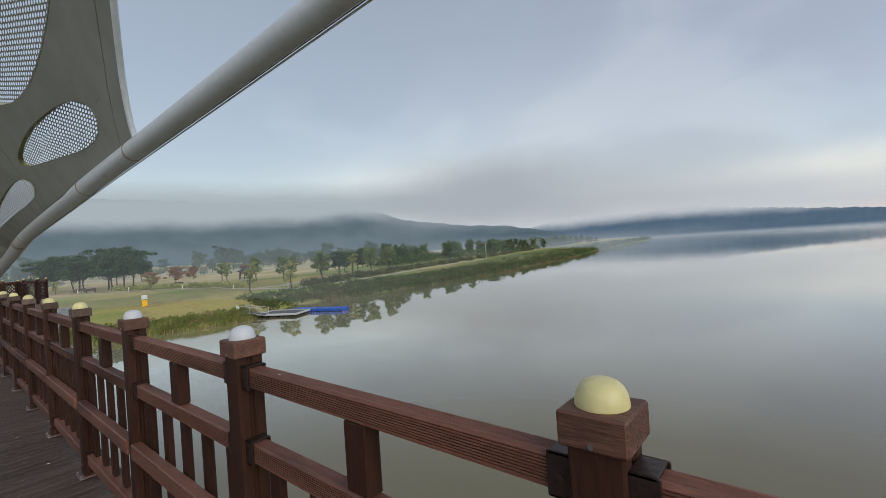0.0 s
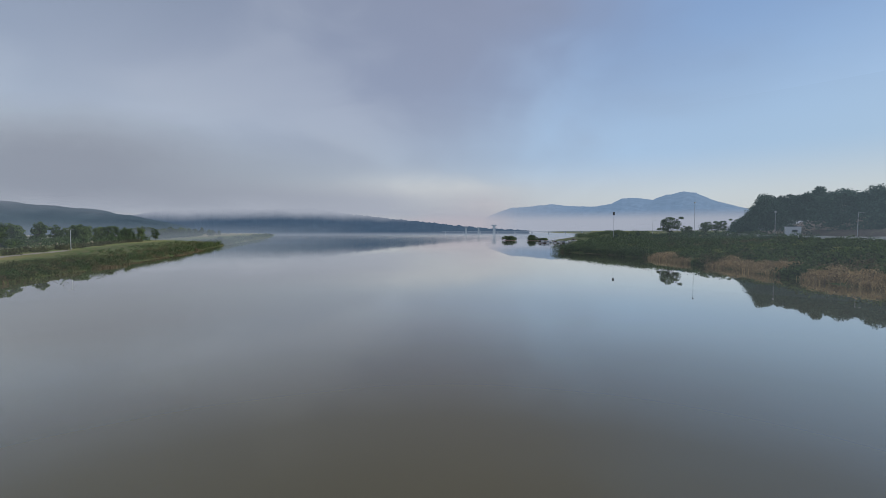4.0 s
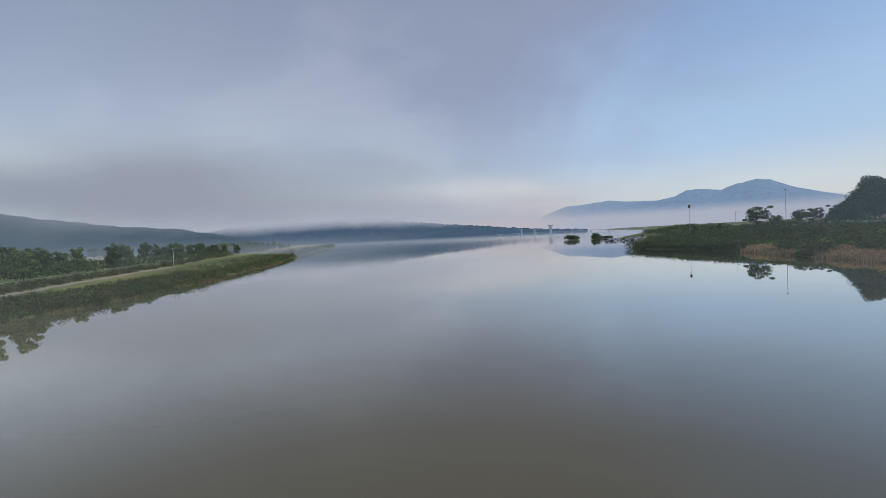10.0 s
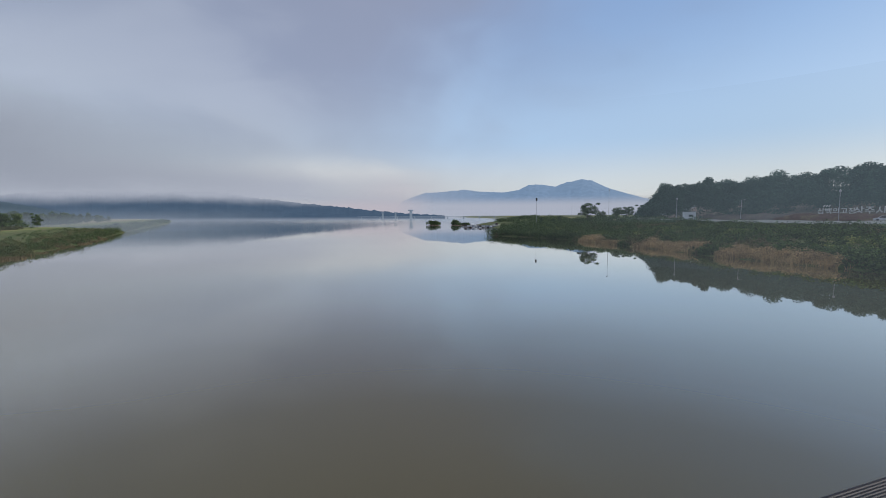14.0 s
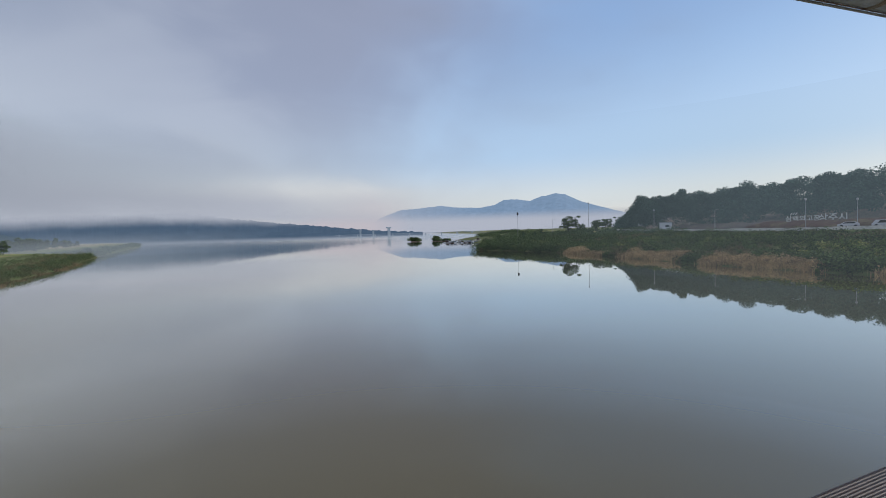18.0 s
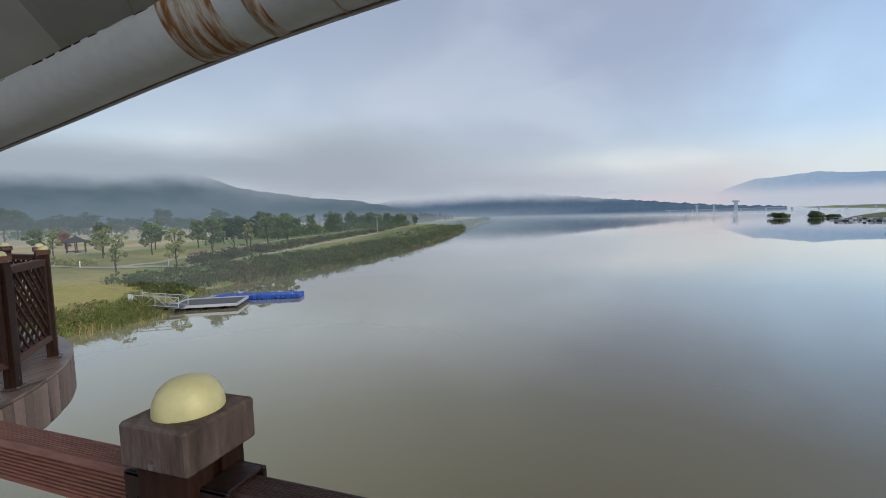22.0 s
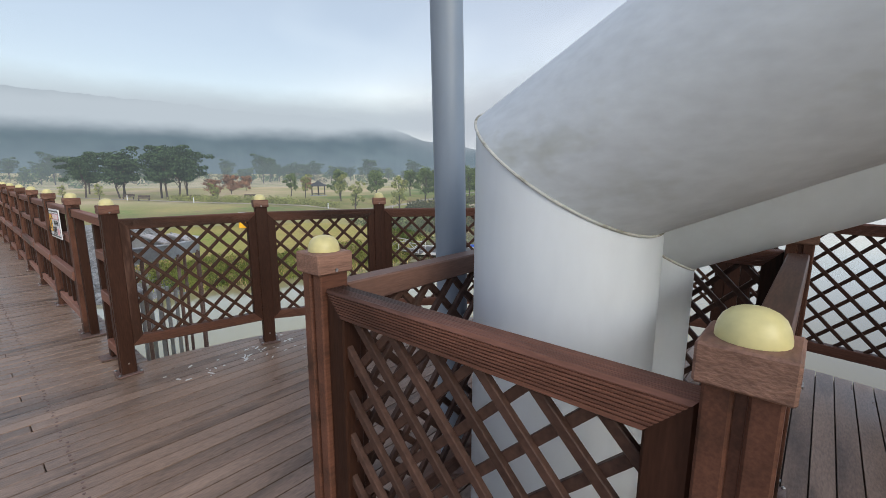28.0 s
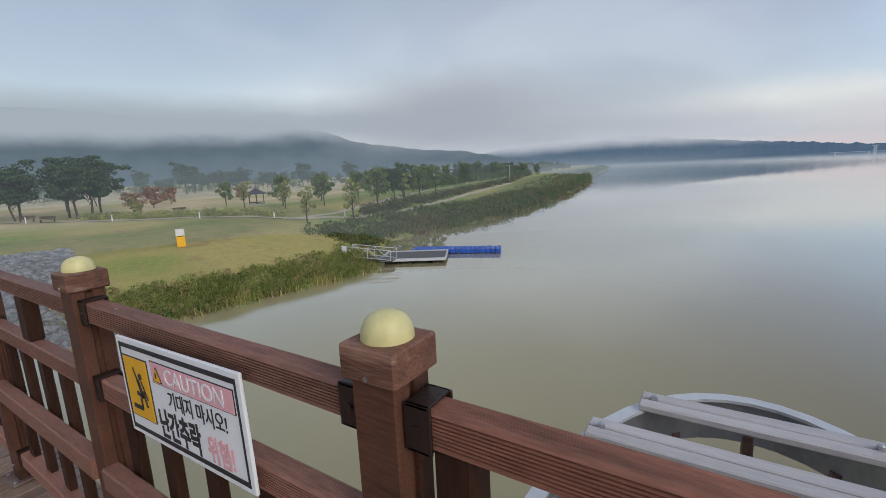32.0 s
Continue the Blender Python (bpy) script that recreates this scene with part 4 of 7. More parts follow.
# thin glowing sheets added to pale the land behind them like haze
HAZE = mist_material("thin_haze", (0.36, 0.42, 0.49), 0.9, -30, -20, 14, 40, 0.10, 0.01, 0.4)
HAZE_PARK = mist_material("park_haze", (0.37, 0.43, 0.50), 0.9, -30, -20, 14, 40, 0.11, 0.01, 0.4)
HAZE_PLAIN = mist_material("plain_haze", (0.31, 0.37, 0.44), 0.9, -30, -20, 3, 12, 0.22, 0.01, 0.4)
mist("backdrop_haze_plain", -118, -24, 168, -5, 40, HAZE_PLAIN, "glowing sheet added as haze over the far plain")
mist("backdrop_haze_left", -150, -8, 66, -7, 44, HAZE_PARK, "glowing sheet added as thin haze over the park")
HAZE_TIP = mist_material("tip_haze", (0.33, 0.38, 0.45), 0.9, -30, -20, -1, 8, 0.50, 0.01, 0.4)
mist("backdrop_haze_tip", -50, 0, 290, -7, 20, HAZE_TIP, "glowing sheet added as haze over the levee's far end")
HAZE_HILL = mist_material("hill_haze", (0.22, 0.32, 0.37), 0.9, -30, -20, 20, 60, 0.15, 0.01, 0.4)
mist("backdrop_haze_hill", 34, 110, 176, -1, 44, HAZE_HILL, "glowing sheet added as haze before the wooded hill")
mist("backdrop_haze_right", 14, 130, 78, -7, 44, HAZE, "glowing sheet added as thin haze over the far bank")
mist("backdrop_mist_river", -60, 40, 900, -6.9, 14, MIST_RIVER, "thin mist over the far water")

# ---- walkway ----
deck = tagged(new("walkway_deck"), "wet brown boarded walkway of the river bridge", "deck", kind="structure")
Y_EDGE = 0.16
CX, CY, RAD = -29.48, 0.0, 3.18
REDGE = 3.335


def bearing_of(i):
    """The angle of a platform post round the half circle."""
    return radians(18 * i + math.sin(math.pi * i / 10))


def ring_post(i):
    """Where a platform post stands; the ring is a little flattened near its downstream end."""
    r = RAD - {7: 0.012, 8: 0.055, 9: 0.032}.get(i, 0.0)
    return Vector((CX + r * math.cos(bearing_of(i)), CY + r * math.sin(bearing_of(i)), 0))



def edge_y(x):
    """How far the deck reaches over the river at x."""
    d = REDGE ** 2 - (x - CX) ** 2
    return max(Y_EDGE, CY + math.sqrt(d)) if d > 0 else Y_EDGE


beam = Geo()
for yy in (-3.6, -1.9, -0.1):
    beam.box(-28.0, yy, -0.30, 76, 0.25, 0.42)
part("beam", beam, CONCRETE, deck, "grey bridge girders under the boards")
# added sheet that blocks the gaps between the boards and keeps them dark
floor_under = Geo().box(-27.7, -1.88, -0.047, 72.6, 4.02, 0.028, 0.002)
floor_under.prism([((REDGE - 0.05) * math.cos(math.pi * k / 40), max(0.14, (REDGE - 0.05) * math.sin(math.pi * k / 40))) for k in range(41)], (CX, CY, -0.061), (CX, CY, -0.033), (1, 0, 0), (0, 1, 0))
part("gap_sheet", floor_under, TIMBER, deck, "added dark sheet closing the gaps between the boards")
a0, a1 = math.radians(2.5), math.radians(177.5)
for i in range(84):
    a, w = a0 + (a1 - a0) * (i + 0.5) / 84, (REDGE + 0.01) * (a1 - a0) / 84 - 0.004
    drop = 0.40 + random.uniform(-0.006, 0.006)
    part("fascia_board", Geo().box(0, 0, -0.035 - drop / 2, 0.028, w, drop, 0.004, pose(0, 0, 0)), SKIRT, deck, at=pose(CX + (REDGE - 0.012) * math.cos(a), CY + (REDGE - 0.012) * math.sin(a), 0, 0, 0, math.degrees(a)))
piers = Geo()
for px in (-58, -44, -29.4, -12, 3):
    piers.lathe([(0.45, -9), (0.45, -0.62), (0.6, -0.52)], 20, (px, -0.9 if px == -29.4 else -1.9, 0))
piers.lathe([(0.4, -9), (0.4, -0.45)], 20, (-29.5, 0.85, 0))
part("pier", piers, CONCRETE, deck)

# ---- railing ----
H_RAIL = [(1.043, 1.108), (0.793, 0.859), (0.476, 0.554), (0.10, 0.17)]
PITCH = 1.25


def ribbed(width, z0, z1, ribs):
    """A rail's section with fine grooves along both sides."""
    w, h = width / 2, z1 - z0
    right, left = [(w - 0.006, z0), (w, z0 + 0.004)], []
    step = (h - 0.016) / ribs
    for i in range(ribs):
        z = z0 + 0.008 + i * step
        right += [(w, z), (w, z + step * 0.55), (w - 0.0035, z + step * 0.6), (w - 0.0035, z + step * 0.95)]
    right += [(w, z1 - 0.007), (w - 0.007, z1)]
    top = w - 0.010
    for i in range(4):
        y = top - top * i / 4
        right += [(y, z1), (y - 0.0012, z1 - 0.0008), (y - 0.0030, z1 - 0.0008), (y - 0.0042, z1)]
    left = [(-a, b) for a, b in reversed(right)]
    return right + left


def plain(width, z0, z1, e=0.005):
    w = width / 2
    return [(w - e, z0), (w, z0 + e), (w, z1 - e), (w - e, z1), (-w + e, z1), (-w, z1 - e), (-w, z0 + e), (-w + e, z0)]


def make_post(name, dome_material, dome_label, group, cap_material=None, shaft_material=POST):
    ob = thing(name, f"brown railing post with a {dome_label} on top", "railing post", group)
    g = Geo()
    right = [(0.041, -0.045), (0.045, -0.041), (0.045, -0.012), (0.040, -0.008), (0.034, -0.007), (0.034, 0.007), (0.040, 0.008), (0.045, 0.012), (0.045, 0.041), (0.041, 0.045)]
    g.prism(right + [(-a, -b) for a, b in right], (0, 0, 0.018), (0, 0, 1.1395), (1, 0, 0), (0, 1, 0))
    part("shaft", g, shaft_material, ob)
    c = Geo().box(0, 0, 1.1685, 0.112, 0.112, 0.058, 0.004)
    cap = part("cap", c, cap_material or CAP, ob, "weathered brown cap" if cap_material else "weathered red-brown cap")
    part("dome", Geo().lathe([(0.0435, 1.1978), (0.0432, 1.205), (0.0407, 1.2165), (0.0356, 1.227), (0.0282, 1.2343), (0.019, 1.2388), (0.010, 1.241), (0.002, 1.2414)], 24), dome_material, ob, dome_label, True)
    b = Geo().box(0, 0, 0.012, 0.15, 0.15, 0.012, 0.002)
    plate = part("base_plate", b, PLATE, ob)
    bolts = Geo()
    for sx in (-1, 1):
        for sy in (-1, 1):
            bolts.lathe([(0.009, 0.018), (0.009, 0.026), (0.005, 0.03)], 6, (sx * 0.062, sy * 0.062, 0))
    tagged(part("bolt", bolts, BOLT, plate), kind="stuff")
    screws = Geo()
    for sy in (-1, 1):
        screws.tube([(0.0, sy * 0.056, 1.150), (0.0, sy * 0.0585, 1.150)], 0.005, 8)
        screws.tube([(0.0, sy * 0.044, 0.09), (0.0, sy * 0.049, 0.09)], 0.006, 8)
    tagged(part("screw", screws, BOLT, cap), kind="stuff")
    return ob


RAIL_POSTS, LATTICE_POSTS = "posts of the straight railing", "posts round the platform"
post_y = make_post("railing_post", DOME_Y, "pale yellow dome light", RAIL_POSTS)
post_y.matrix_basis = pose(0, 0, 0)
post_g = make_post("railing_post", DOME_Y, "pale yellow dome light", RAIL_POSTS, CAP_GREY)
post_g.matrix_basis = pose(-3 * PITCH, 0, 0)
post_p = make_post("railing_post", DOME_Y, "pale yellow dome light", RAIL_POSTS, None, LATTICE_RAIL)
post_p.matrix_basis = pose(-33.887, 0, 0)
post_w = make_post("railing_post", DOME_W, "milky white dome light", RAIL_POSTS, CAP_DULL)
post_w.matrix_basis = pose(-1.25, 0, 0)
copy_thing(post_w, pose(-2.5, 0, 0, 0, 0, 0.6))
copy_thing(post_w, pose(-25.0, 0, 0, 0, 0, -0.5))
straight = [-k * PITCH for k in range(-6, 21) if k not in (0, 1, 2, 3, 20)]
after = [-33.887 - PITCH * k for k in range(1, 23)]
for i, x in enumerate(straight + after):
    copy_thing(post_g if -25 < x < -3 else post_p if x < -33 else post_y, pose(x, 0, 0, random.uniform(-0.06, 0.06), random.uniform(-0.06, 0.06), random.choice((0, 180)) + random.uniform(-0.8, 0.8)))


def make_panel(length, name, label, wood=RAIL):
    """One bay of four rails: grooved upper rails, a block between them, balusters below."""
    ob = thing(name, label, "railing", "bays of the straight railing")
    h = length / 2
    for i, (z0, z1) in enumerate(H_RAIL):
        prof = ribbed(0.054, z0, z1, 8) if i < 2 else plain(0.05 if i == 2 else 0.06, z0, z1)
        y = 0.0 if i != 2 else -0.034
        part(("top_rail", "second_rail", "third_rail", "bottom_rail")[i], Geo().prism(prof, (-h, y, 0), (h, y, 0), (0, 1, 0), (0, 0, 1)), wood, ob)
        for s in (-1, 1):
            if i == 2:
                continue
            b = Geo()
            b.box(s * (h - 0.018), y, z0 - 0.004, 0.042, 0.066, 0.006, 0.0015)
            for sy in (-1, 1):
                b.box(s * (h - 0.018), y + sy * 0.0300, (z0 + z1) / 2, 0.05, 0.006, z1 - z0 + 0.014, 0.0015)
            b.box(s * (h - 0.018), y, z1 + 0.004, 0.042, 0.066, 0.006, 0.0015)
            b.tube([(s * (h - 0.018), y - 0.032, (z0 + z1) / 2), (s * (h - 0.018), y - 0.036, (z0 + z1) / 2)], 0.007, 8)
            part("bracket", b, BRACKET, ob)
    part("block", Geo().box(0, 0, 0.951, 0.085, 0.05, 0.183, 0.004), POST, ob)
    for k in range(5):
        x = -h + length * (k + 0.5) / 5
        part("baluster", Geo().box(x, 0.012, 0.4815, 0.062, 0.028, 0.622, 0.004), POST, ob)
    return ob


LEN = PITCH - 0.094
RAIL_MID = surface("dull_rail_wood", (0.148, 0.064, 0.043), 0.45, 0.5, spec=0.3, scale=3.0, stretch=(0.35, 3, 3), grain=60, bump=0.12, stain=(0.026, 0.015, 0.012), stain_at=0.565, random_tone=0.2, flecks=16.0)
RAIL_PALE = surface("pale_rail_wood", (0.245, 0.118, 0.085), 0.4, 0.5, spec=0.3, scale=3.0, stretch=(0.35, 3, 3), grain=60, bump=0.12, stain=(0.045, 0.026, 0.020), stain_at=0.60, random_tone=0.18, flecks=16.0)
BAYS = [(-13.0, RAIL_MID, "dull brown composite railing bay with grooved rails and balusters"), (-22.6, RAIL_DARK, "weathered railing bay with blackened grooved rails and balusters"), (-33.0, RAIL, "brown composite railing bay with grooved rails and balusters"), (-99.0, RAIL_PALE, "pale brown railing bay with grooved rails and balusters")]
first_bay = {}
for x in [-(k + 0.5) * PITCH for k in range(-6, 20)] + [-33.887 - PITCH * (k + 0.5) for k in range(0, 22)]:
    end, wood, words = next(b for b in BAYS if x > b[0])
    if end in first_bay:
        copy_thing(first_bay[end], pose(x, 0, 0))
    else:
        first_bay[end] = make_panel(LEN, "railing", words, wood)
        first_bay[end].matrix_basis = pose(x, 0, 0)
end_panel = make_panel(1.30 - 0.094, "railing", "brown composite railing bay with grooved rails and balusters")
end_panel.matrix_basis = pose(-25.65, 0, 0)

# bay with the open landing gap
gap = thing("landing_gap_railing", "brown railing section with an open gap for boarding boats", "railing")
part("top_rail", Geo().prism(ribbed(0.054, 1.043, 1.108, 8), (-33.84, 0, 0), (-32.70, 0, 0), (0, 1, 0), (0, 0, 1)), RAIL, gap)
for s, x in ((-1, -33.815), (1, -32.725)):
    b = Geo().box(x, 0, 1.039, 0.042, 0.066, 0.006, 0.0015).box(x, 0, 1.112, 0.042, 0.066, 0.006, 0.0015)
    for sy in (-1, 1):
        b.box(x, sy * 0.030, 1.0755, 0.05, 0.006, 0.079, 0.0015)
    b.tube([(x, -0.032, 1.0755), (x, -0.036, 1.0755)], 0.007, 8)
    part("bracket", b, BRACKET, gap)
for x in (-33.765, -33.072):
    part("jamb", Geo().box(x, 0.012, 0.530, 0.066, 0.062, 1.02, 0.005), POST, gap)
    part("base_plate", Geo().box(x, 0, 0.012, 0.14, 0.17, 0.012, 0.002), PLATE, gap)
for z0, z1 in H_RAIL[1:]:
    part("short_rail", Geo().prism(plain(0.06, z0, z1), (-33.036, 0, 0), (-32.70, 0, 0), (0, 1, 0), (0, 0, 1)), RAIL, gap)
for x in (-32.95, -32.80):
    part("baluster", Geo().box(x, 0.012, 0.47, 0.05, 0.028, 0.60, 0.004), POST, gap)


def make_lattice(width, name, label, group, n, wood=LATTICE_RAIL, slat=SLAT, top=ribbed, front=1):
    """A framed panel of crossed slats."""
    ob = thing(name, label, "lattice panel", group)
    h, z0, z1 = width / 2, 0.205, 1.10

    def mitre(g, w):
        """Cuts the ends of a frame piece at 45 degrees."""
        g.v = [(math.copysign(h - min(w, z1 - z if z > (z0 + z1) / 2 else z - z0), x), y, z) for x, y, z in g.v]
        return g
    part("top_rail", mitre(Geo().prism(top(0.07, z1 - 0.072, z1, *((8,) if top is ribbed else ())), (-h, 0, 0), (h, 0, 0), (0, 1, 0), (0, 0, 1)), 0.072), wood, ob)
    part("bottom_rail", mitre(Geo().prism(plain(0.06, z0, z0 + 0.07), (-h, 0, 0), (h, 0, 0), (0, 1, 0), (0, 0, 1)), 0.072), wood, ob)
    for s in (-1, 1):
        g = Geo().prism([(a, b) for a, b in plain(0.06, 0, 0.07)], (0, 0, z0), (0, 0, z1), (0, 1, 0), (-s, 0, 0))
        g.v = [(s * h + x, y, z - abs(x) if z > 0.5 else z + abs(x)) for x, y, z in g.v]
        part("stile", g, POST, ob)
    x0, x1, b0, b1 = -h + 0.056, h - 0.056, z0 + 0.064, z1 - 0.068
    step = (x1 - x0) / n
    for lay, s in ((0.009 * front, 1), (-0.009 * front, -1)):
        c = -(b1 - b0)
        k = x0 - (b1 - b0) + step * (0.35 if s > 0 else 0.65)
        while k < x1:
            lo, hi = max(k, x0), min(k + (b1 - b0), x1)
            if hi - lo > 0.05:
                za, zb = b0 + (lo - k), b0 + (hi - k)
                if s < 0:
                    lo, hi = -lo, -hi
                d = Vector((hi - lo, 0, zb - za))
                mid = Vector(((lo + hi) / 2, lay, (za + zb) / 2))
                ang = math.degrees(math.atan2(d.x, d.z))
                part("slat", Geo().box(0, 0, 0, 0.023, 0.018, d.length, 0.002), slat, ob, at=pose(*mid, 0, ang, 0))
            k += step
    return ob


chord = 2 * RAD * math.sin(radians(9))
arc_panel = make_lattice(chord - 0.10, "lattice_fence", "dark brown lattice railing panel with crossed slats", "lattice round the platform", 5.3)
lp = make_post("platform_post", DOME_Y, "pale yellow dome light", LATTICE_POSTS)
for i in range(11):
    a = bearing_of(i)
    m = pose(*ring_post(i), 0, 0, math.degrees(a) + 90)
    if i == 0:
        lp.matrix_basis = m
    else:
        copy_thing(lp, m)
for i in range(10):
    p, q = ring_post(i), ring_post(i + 1)
    m = pose(*((p + q) / 2), 0, 0, math.degrees(math.atan2(q.y - p.y, q.x - p.x)))
    if i == 0:
        arc_panel.matrix_basis = m
    else:
        copy_thing(arc_panel, m)

# cage round the canopy foot
C0, C1, D0, D1 = -30.118, -29.13, -0.015, 1.548
# posts and front screen take lighter wood too, in place of light on them
cage_post = make_post("cage_post", DOME_Y, "pale yellow dome light", "posts round the canopy foot", CAP_PALE, LATTICE_RAIL)
cage_post.matrix_basis = pose(C0, D0, 0, 0, 0, 90)
for x, y in ((C1, D0), (C1, D1), (C0, D1)):
    copy_thing(cage_post, pose(x, y, 0, 0, 0, 90))
wide = make_lattice(D1 - D0 - 0.095, "lattice_screen", "brown lattice screen round the canopy foot", "lattice round the canopy foot", 10, CAGE_RAIL_LIT, CAGE_SLAT_LIT, plain, -1)
wide.matrix_basis = pose(C1, (D0 + D1) / 2, 0, 0, 0, 90)
copy_thing(wide, pose(C0, (D0 + D1) / 2, 0, 0, 0, 90))
short = make_lattice(C1 - C0 - 0.095, "lattice_screen", "brown lattice screen round the canopy foot", "lattice round the canopy foot", 6, RAIL, CAGE_SLAT_LIT)
short.matrix_basis = pose((C0 + C1) / 2, D0, 0)
copy_thing(short, pose((C0 + C1) / 2, D1, 0))

# ---- canopy ----
canopy = thing("tensile_canopy", "white steel arched canopy with a grey membrane and perforated patches", "canopy")
P1, P2, PR = (-29.666, 0.537), (-29.69, 1.155), 0.273
BEND1 = (-29.289, 0.476, 1.602)
T2_KEYS = [(-29.69, 1.155, 1.22), (-28.35, 1.44, 1.80), (-26.1, 1.72, 2.42), (-22.0, 1.80, 3.0), (-13.0, 1.78, 3.39), (-4.0, 1.78, 3.74), (3.0, 1.78, 4.05)]
T1_KEYS = [BEND1, (-28.775, 0.390, 1.828), (-26.08, -0.05, 2.99), (-22.5, -0.6, 4.6), (-17.0, -1.4, 6.9), (-11.0, -2.1, 8.9), (-6.0, -2.6, 10.0), (1.0, -3.1, 10.7)]
T2 = [Vector(p) for p in smooth_curve(T2_KEYS, 121)]
T1 = [Vector(p) for p in smooth_curve(T1_KEYS, 121)]
T2R = np.interp([p.x for p in T2], [-29.7, -28.35, -20, -16, -13, -10, -7, -4, 3], [0.265, 0.265, 0.26, 0.235, 0.205, 0.18, 0.165, 0.152, 0.145]).tolist()
T1R = np.interp([p.x for p in T1], [-29.2, -28.0, -20, 1], [0.273, 0.275, 0.27, 0.2]).tolist()


def at_x(path, x):
    """The point of a tube's axis at x."""
    xs = [p.x for p in path]
    return Vector((x, float(np.interp(x, xs, [p.y for p in path])), float(np.interp(x, xs, [p.z for p in path]))))


low_pipe = Geo().mitred([(*P2, -0.4), (*P2, 1.22), tuple(T2[18])], PR - 0.008, 48)
part("column", Geo().add(low_pipe.v[:96], low_pipe.f[:48]), STEEL_PALE_LIT, canopy, smooth=True)
part("arch_foot", Geo().add(low_pipe.v[48:], [tuple(k - 48 for k in f) for f in low_pipe.f[48:] if min(f) >= 48]), STEEL_WHITE, canopy, smooth=True)
part("arch_tube", Geo().tube(T2[18:], T2R[18:], 40), STEEL_WHITE, canopy, "white painted steel arch with rust streaks", True)
bent_pipe = Geo().mitred([(*P1, -0.4), (*P1, 1.432)] + [tuple(p) for p in T1], PR, 48, [PR, PR] + T1R)
part("column", Geo().add(bent_pipe.v[:96], bent_pipe.f[:48]), STEEL_PALE_LIT, canopy, smooth=True)
part("arch_tube", Geo().add(bent_pipe.v[48:], [tuple(k - 48 for k in f) for f in bent_pipe.f[48:] if min(f) >= 48]), STEEL_MOSSY, canopy, "white painted steel arch, mossy underneath", True)


def bend_seam(base, height, way, r):
    """The weld round a mitred bend."""
    nor = (Vector((0, 0, 1)) + Vector(way).normalized()).normalized()
    turns = [2 * math.pi * k / 64 for k in range(65)]
    line = [(base[0] + r * math.cos(a), base[1] + r * math.sin(a), height - (nor.x * r * math.cos(a) + nor.y * r * math.sin(a)) / nor.z) for a in turns]
    part("weld_seam", Geo().tube(line, 0.0042, 8), SEAM, canopy, smooth=True)


bend_seam(P1, 1.432, Vector(BEND1) - Vector((*P1, 1.432)), PR + 0.002)
bend_seam(P2, 1.22, T2[18] - Vector((*P2, 1.22)), PR - 0.006)


def ring(path, radii, x, w, grow, name, material, label="", lumpy=0.0):
    p, d = at_x(path, x), (at_x(path, x + 0.05) - at_x(path, x - 0.05)).normalized()
    r = float(np.interp(x, [q.x for q in path], radii)) + grow
    g = Geo().tube([p - d * w, p - d * w * 0.6, p + d * w * 0.6, p + d * w], [r - 0.005, r, r, r - 0.005], 72)
    if lumpy:
        rg = np.random.default_rng(3)
        g.v = [tuple(Vector(q) + (Vector(q) - p).normalized() * rg.normal() * lumpy + d * rg.normal() * lumpy) for q in g.v]
    part(name, g, material, canopy, label, True)


MOSS_STAIN = surface("moss_stain", (0.320, 0.325, 0.260), 0.40, 0.9, scale=26, grain=80, bump=0.3, stain=(0.40, 0.40, 0.34), stain_at=0.55)


def moss_streaks(path, radii, x0, x1, centre, half, share, seed):
    """Ragged flakes of moss and grime on the underside of a tube, thickest along one line."""
    rg = np.random.default_rng(seed)
    g = Geo()
    for _ in range(share):
        x = x0 + (x1 - x0) * rg.random() ** 1.4
        p, d = at_x(path, x), (at_x(path, x + 0.05) - at_x(path, x - 0.05)).normalized()
        down = Vector((0, 0, -1))
        down = (down - d * down.dot(d)).normalized()
        side = d.cross(down)
        r = float(np.interp(x, [q.x for q in path], radii)) + 0.0015
        a = centre + half * (rg.random() ** 2) * rg.choice((-1, 1))
        long, wide = 0.003 + 0.030 * rg.random() ** 3, 0.006 + 0.040 * rg.random() ** 3
        rim = []
        for k in range(7):
            t, f = 2 * math.pi * k / 7, 0.5 + 0.7 * rg.random()
            b = a + wide * f * math.sin(t)
            rim.append(p + d * long * f * math.cos(t) + (down * math.cos(b) + side * math.sin(b)) * r)
        g.add([tuple(q) for q in rim], [tuple(range(7))])
    return g


part("moss", moss_streaks(T1, T1R, -28.75, -25.2, 0.85, 0.5, 460, 41), MOSS_STAIN, canopy, "dark moss stains on the arch's underside")
ring(T2, T2R, -28.38, 0.010, 0.007, "weld_seam", SEAM)
ring(T1, T1R, -28.40, 0.013, 0.006, "weld_seam", SEAM, "cracked white sealant seam", 0.0018)
for x in (-22.8, -17.4):
    ring(T2, T2R, x, 0.006, 0.006, "weld_seam", SEAM)
for x, w in ((-24.22, 0.19), (-23.80, 0.05), (-23.35, 0.010), (-22.62, 0.014), (-12.5, 0.045), (-8.9, 0.035)):
    ring(T2, T2R, x, w, 0.0065, "rust_band", RUST, "rust-stained band")
part("drip_lip", Geo().tube([p + Vector((0, 0.07, -r * 0.985)) for p, r in zip(T2[22:], T2R[22:])], 0.006, 8), PLATE, canopy, "thin dark drip edge", True)
part("drip_lip", Geo().tube([p + Vector((0, 0.115, -r * 0.935)) for p, r in zip(T2[22:], T2R[22:])], 0.011, 8), STEEL_PALE_LIT, canopy, "pale drip lip", True)


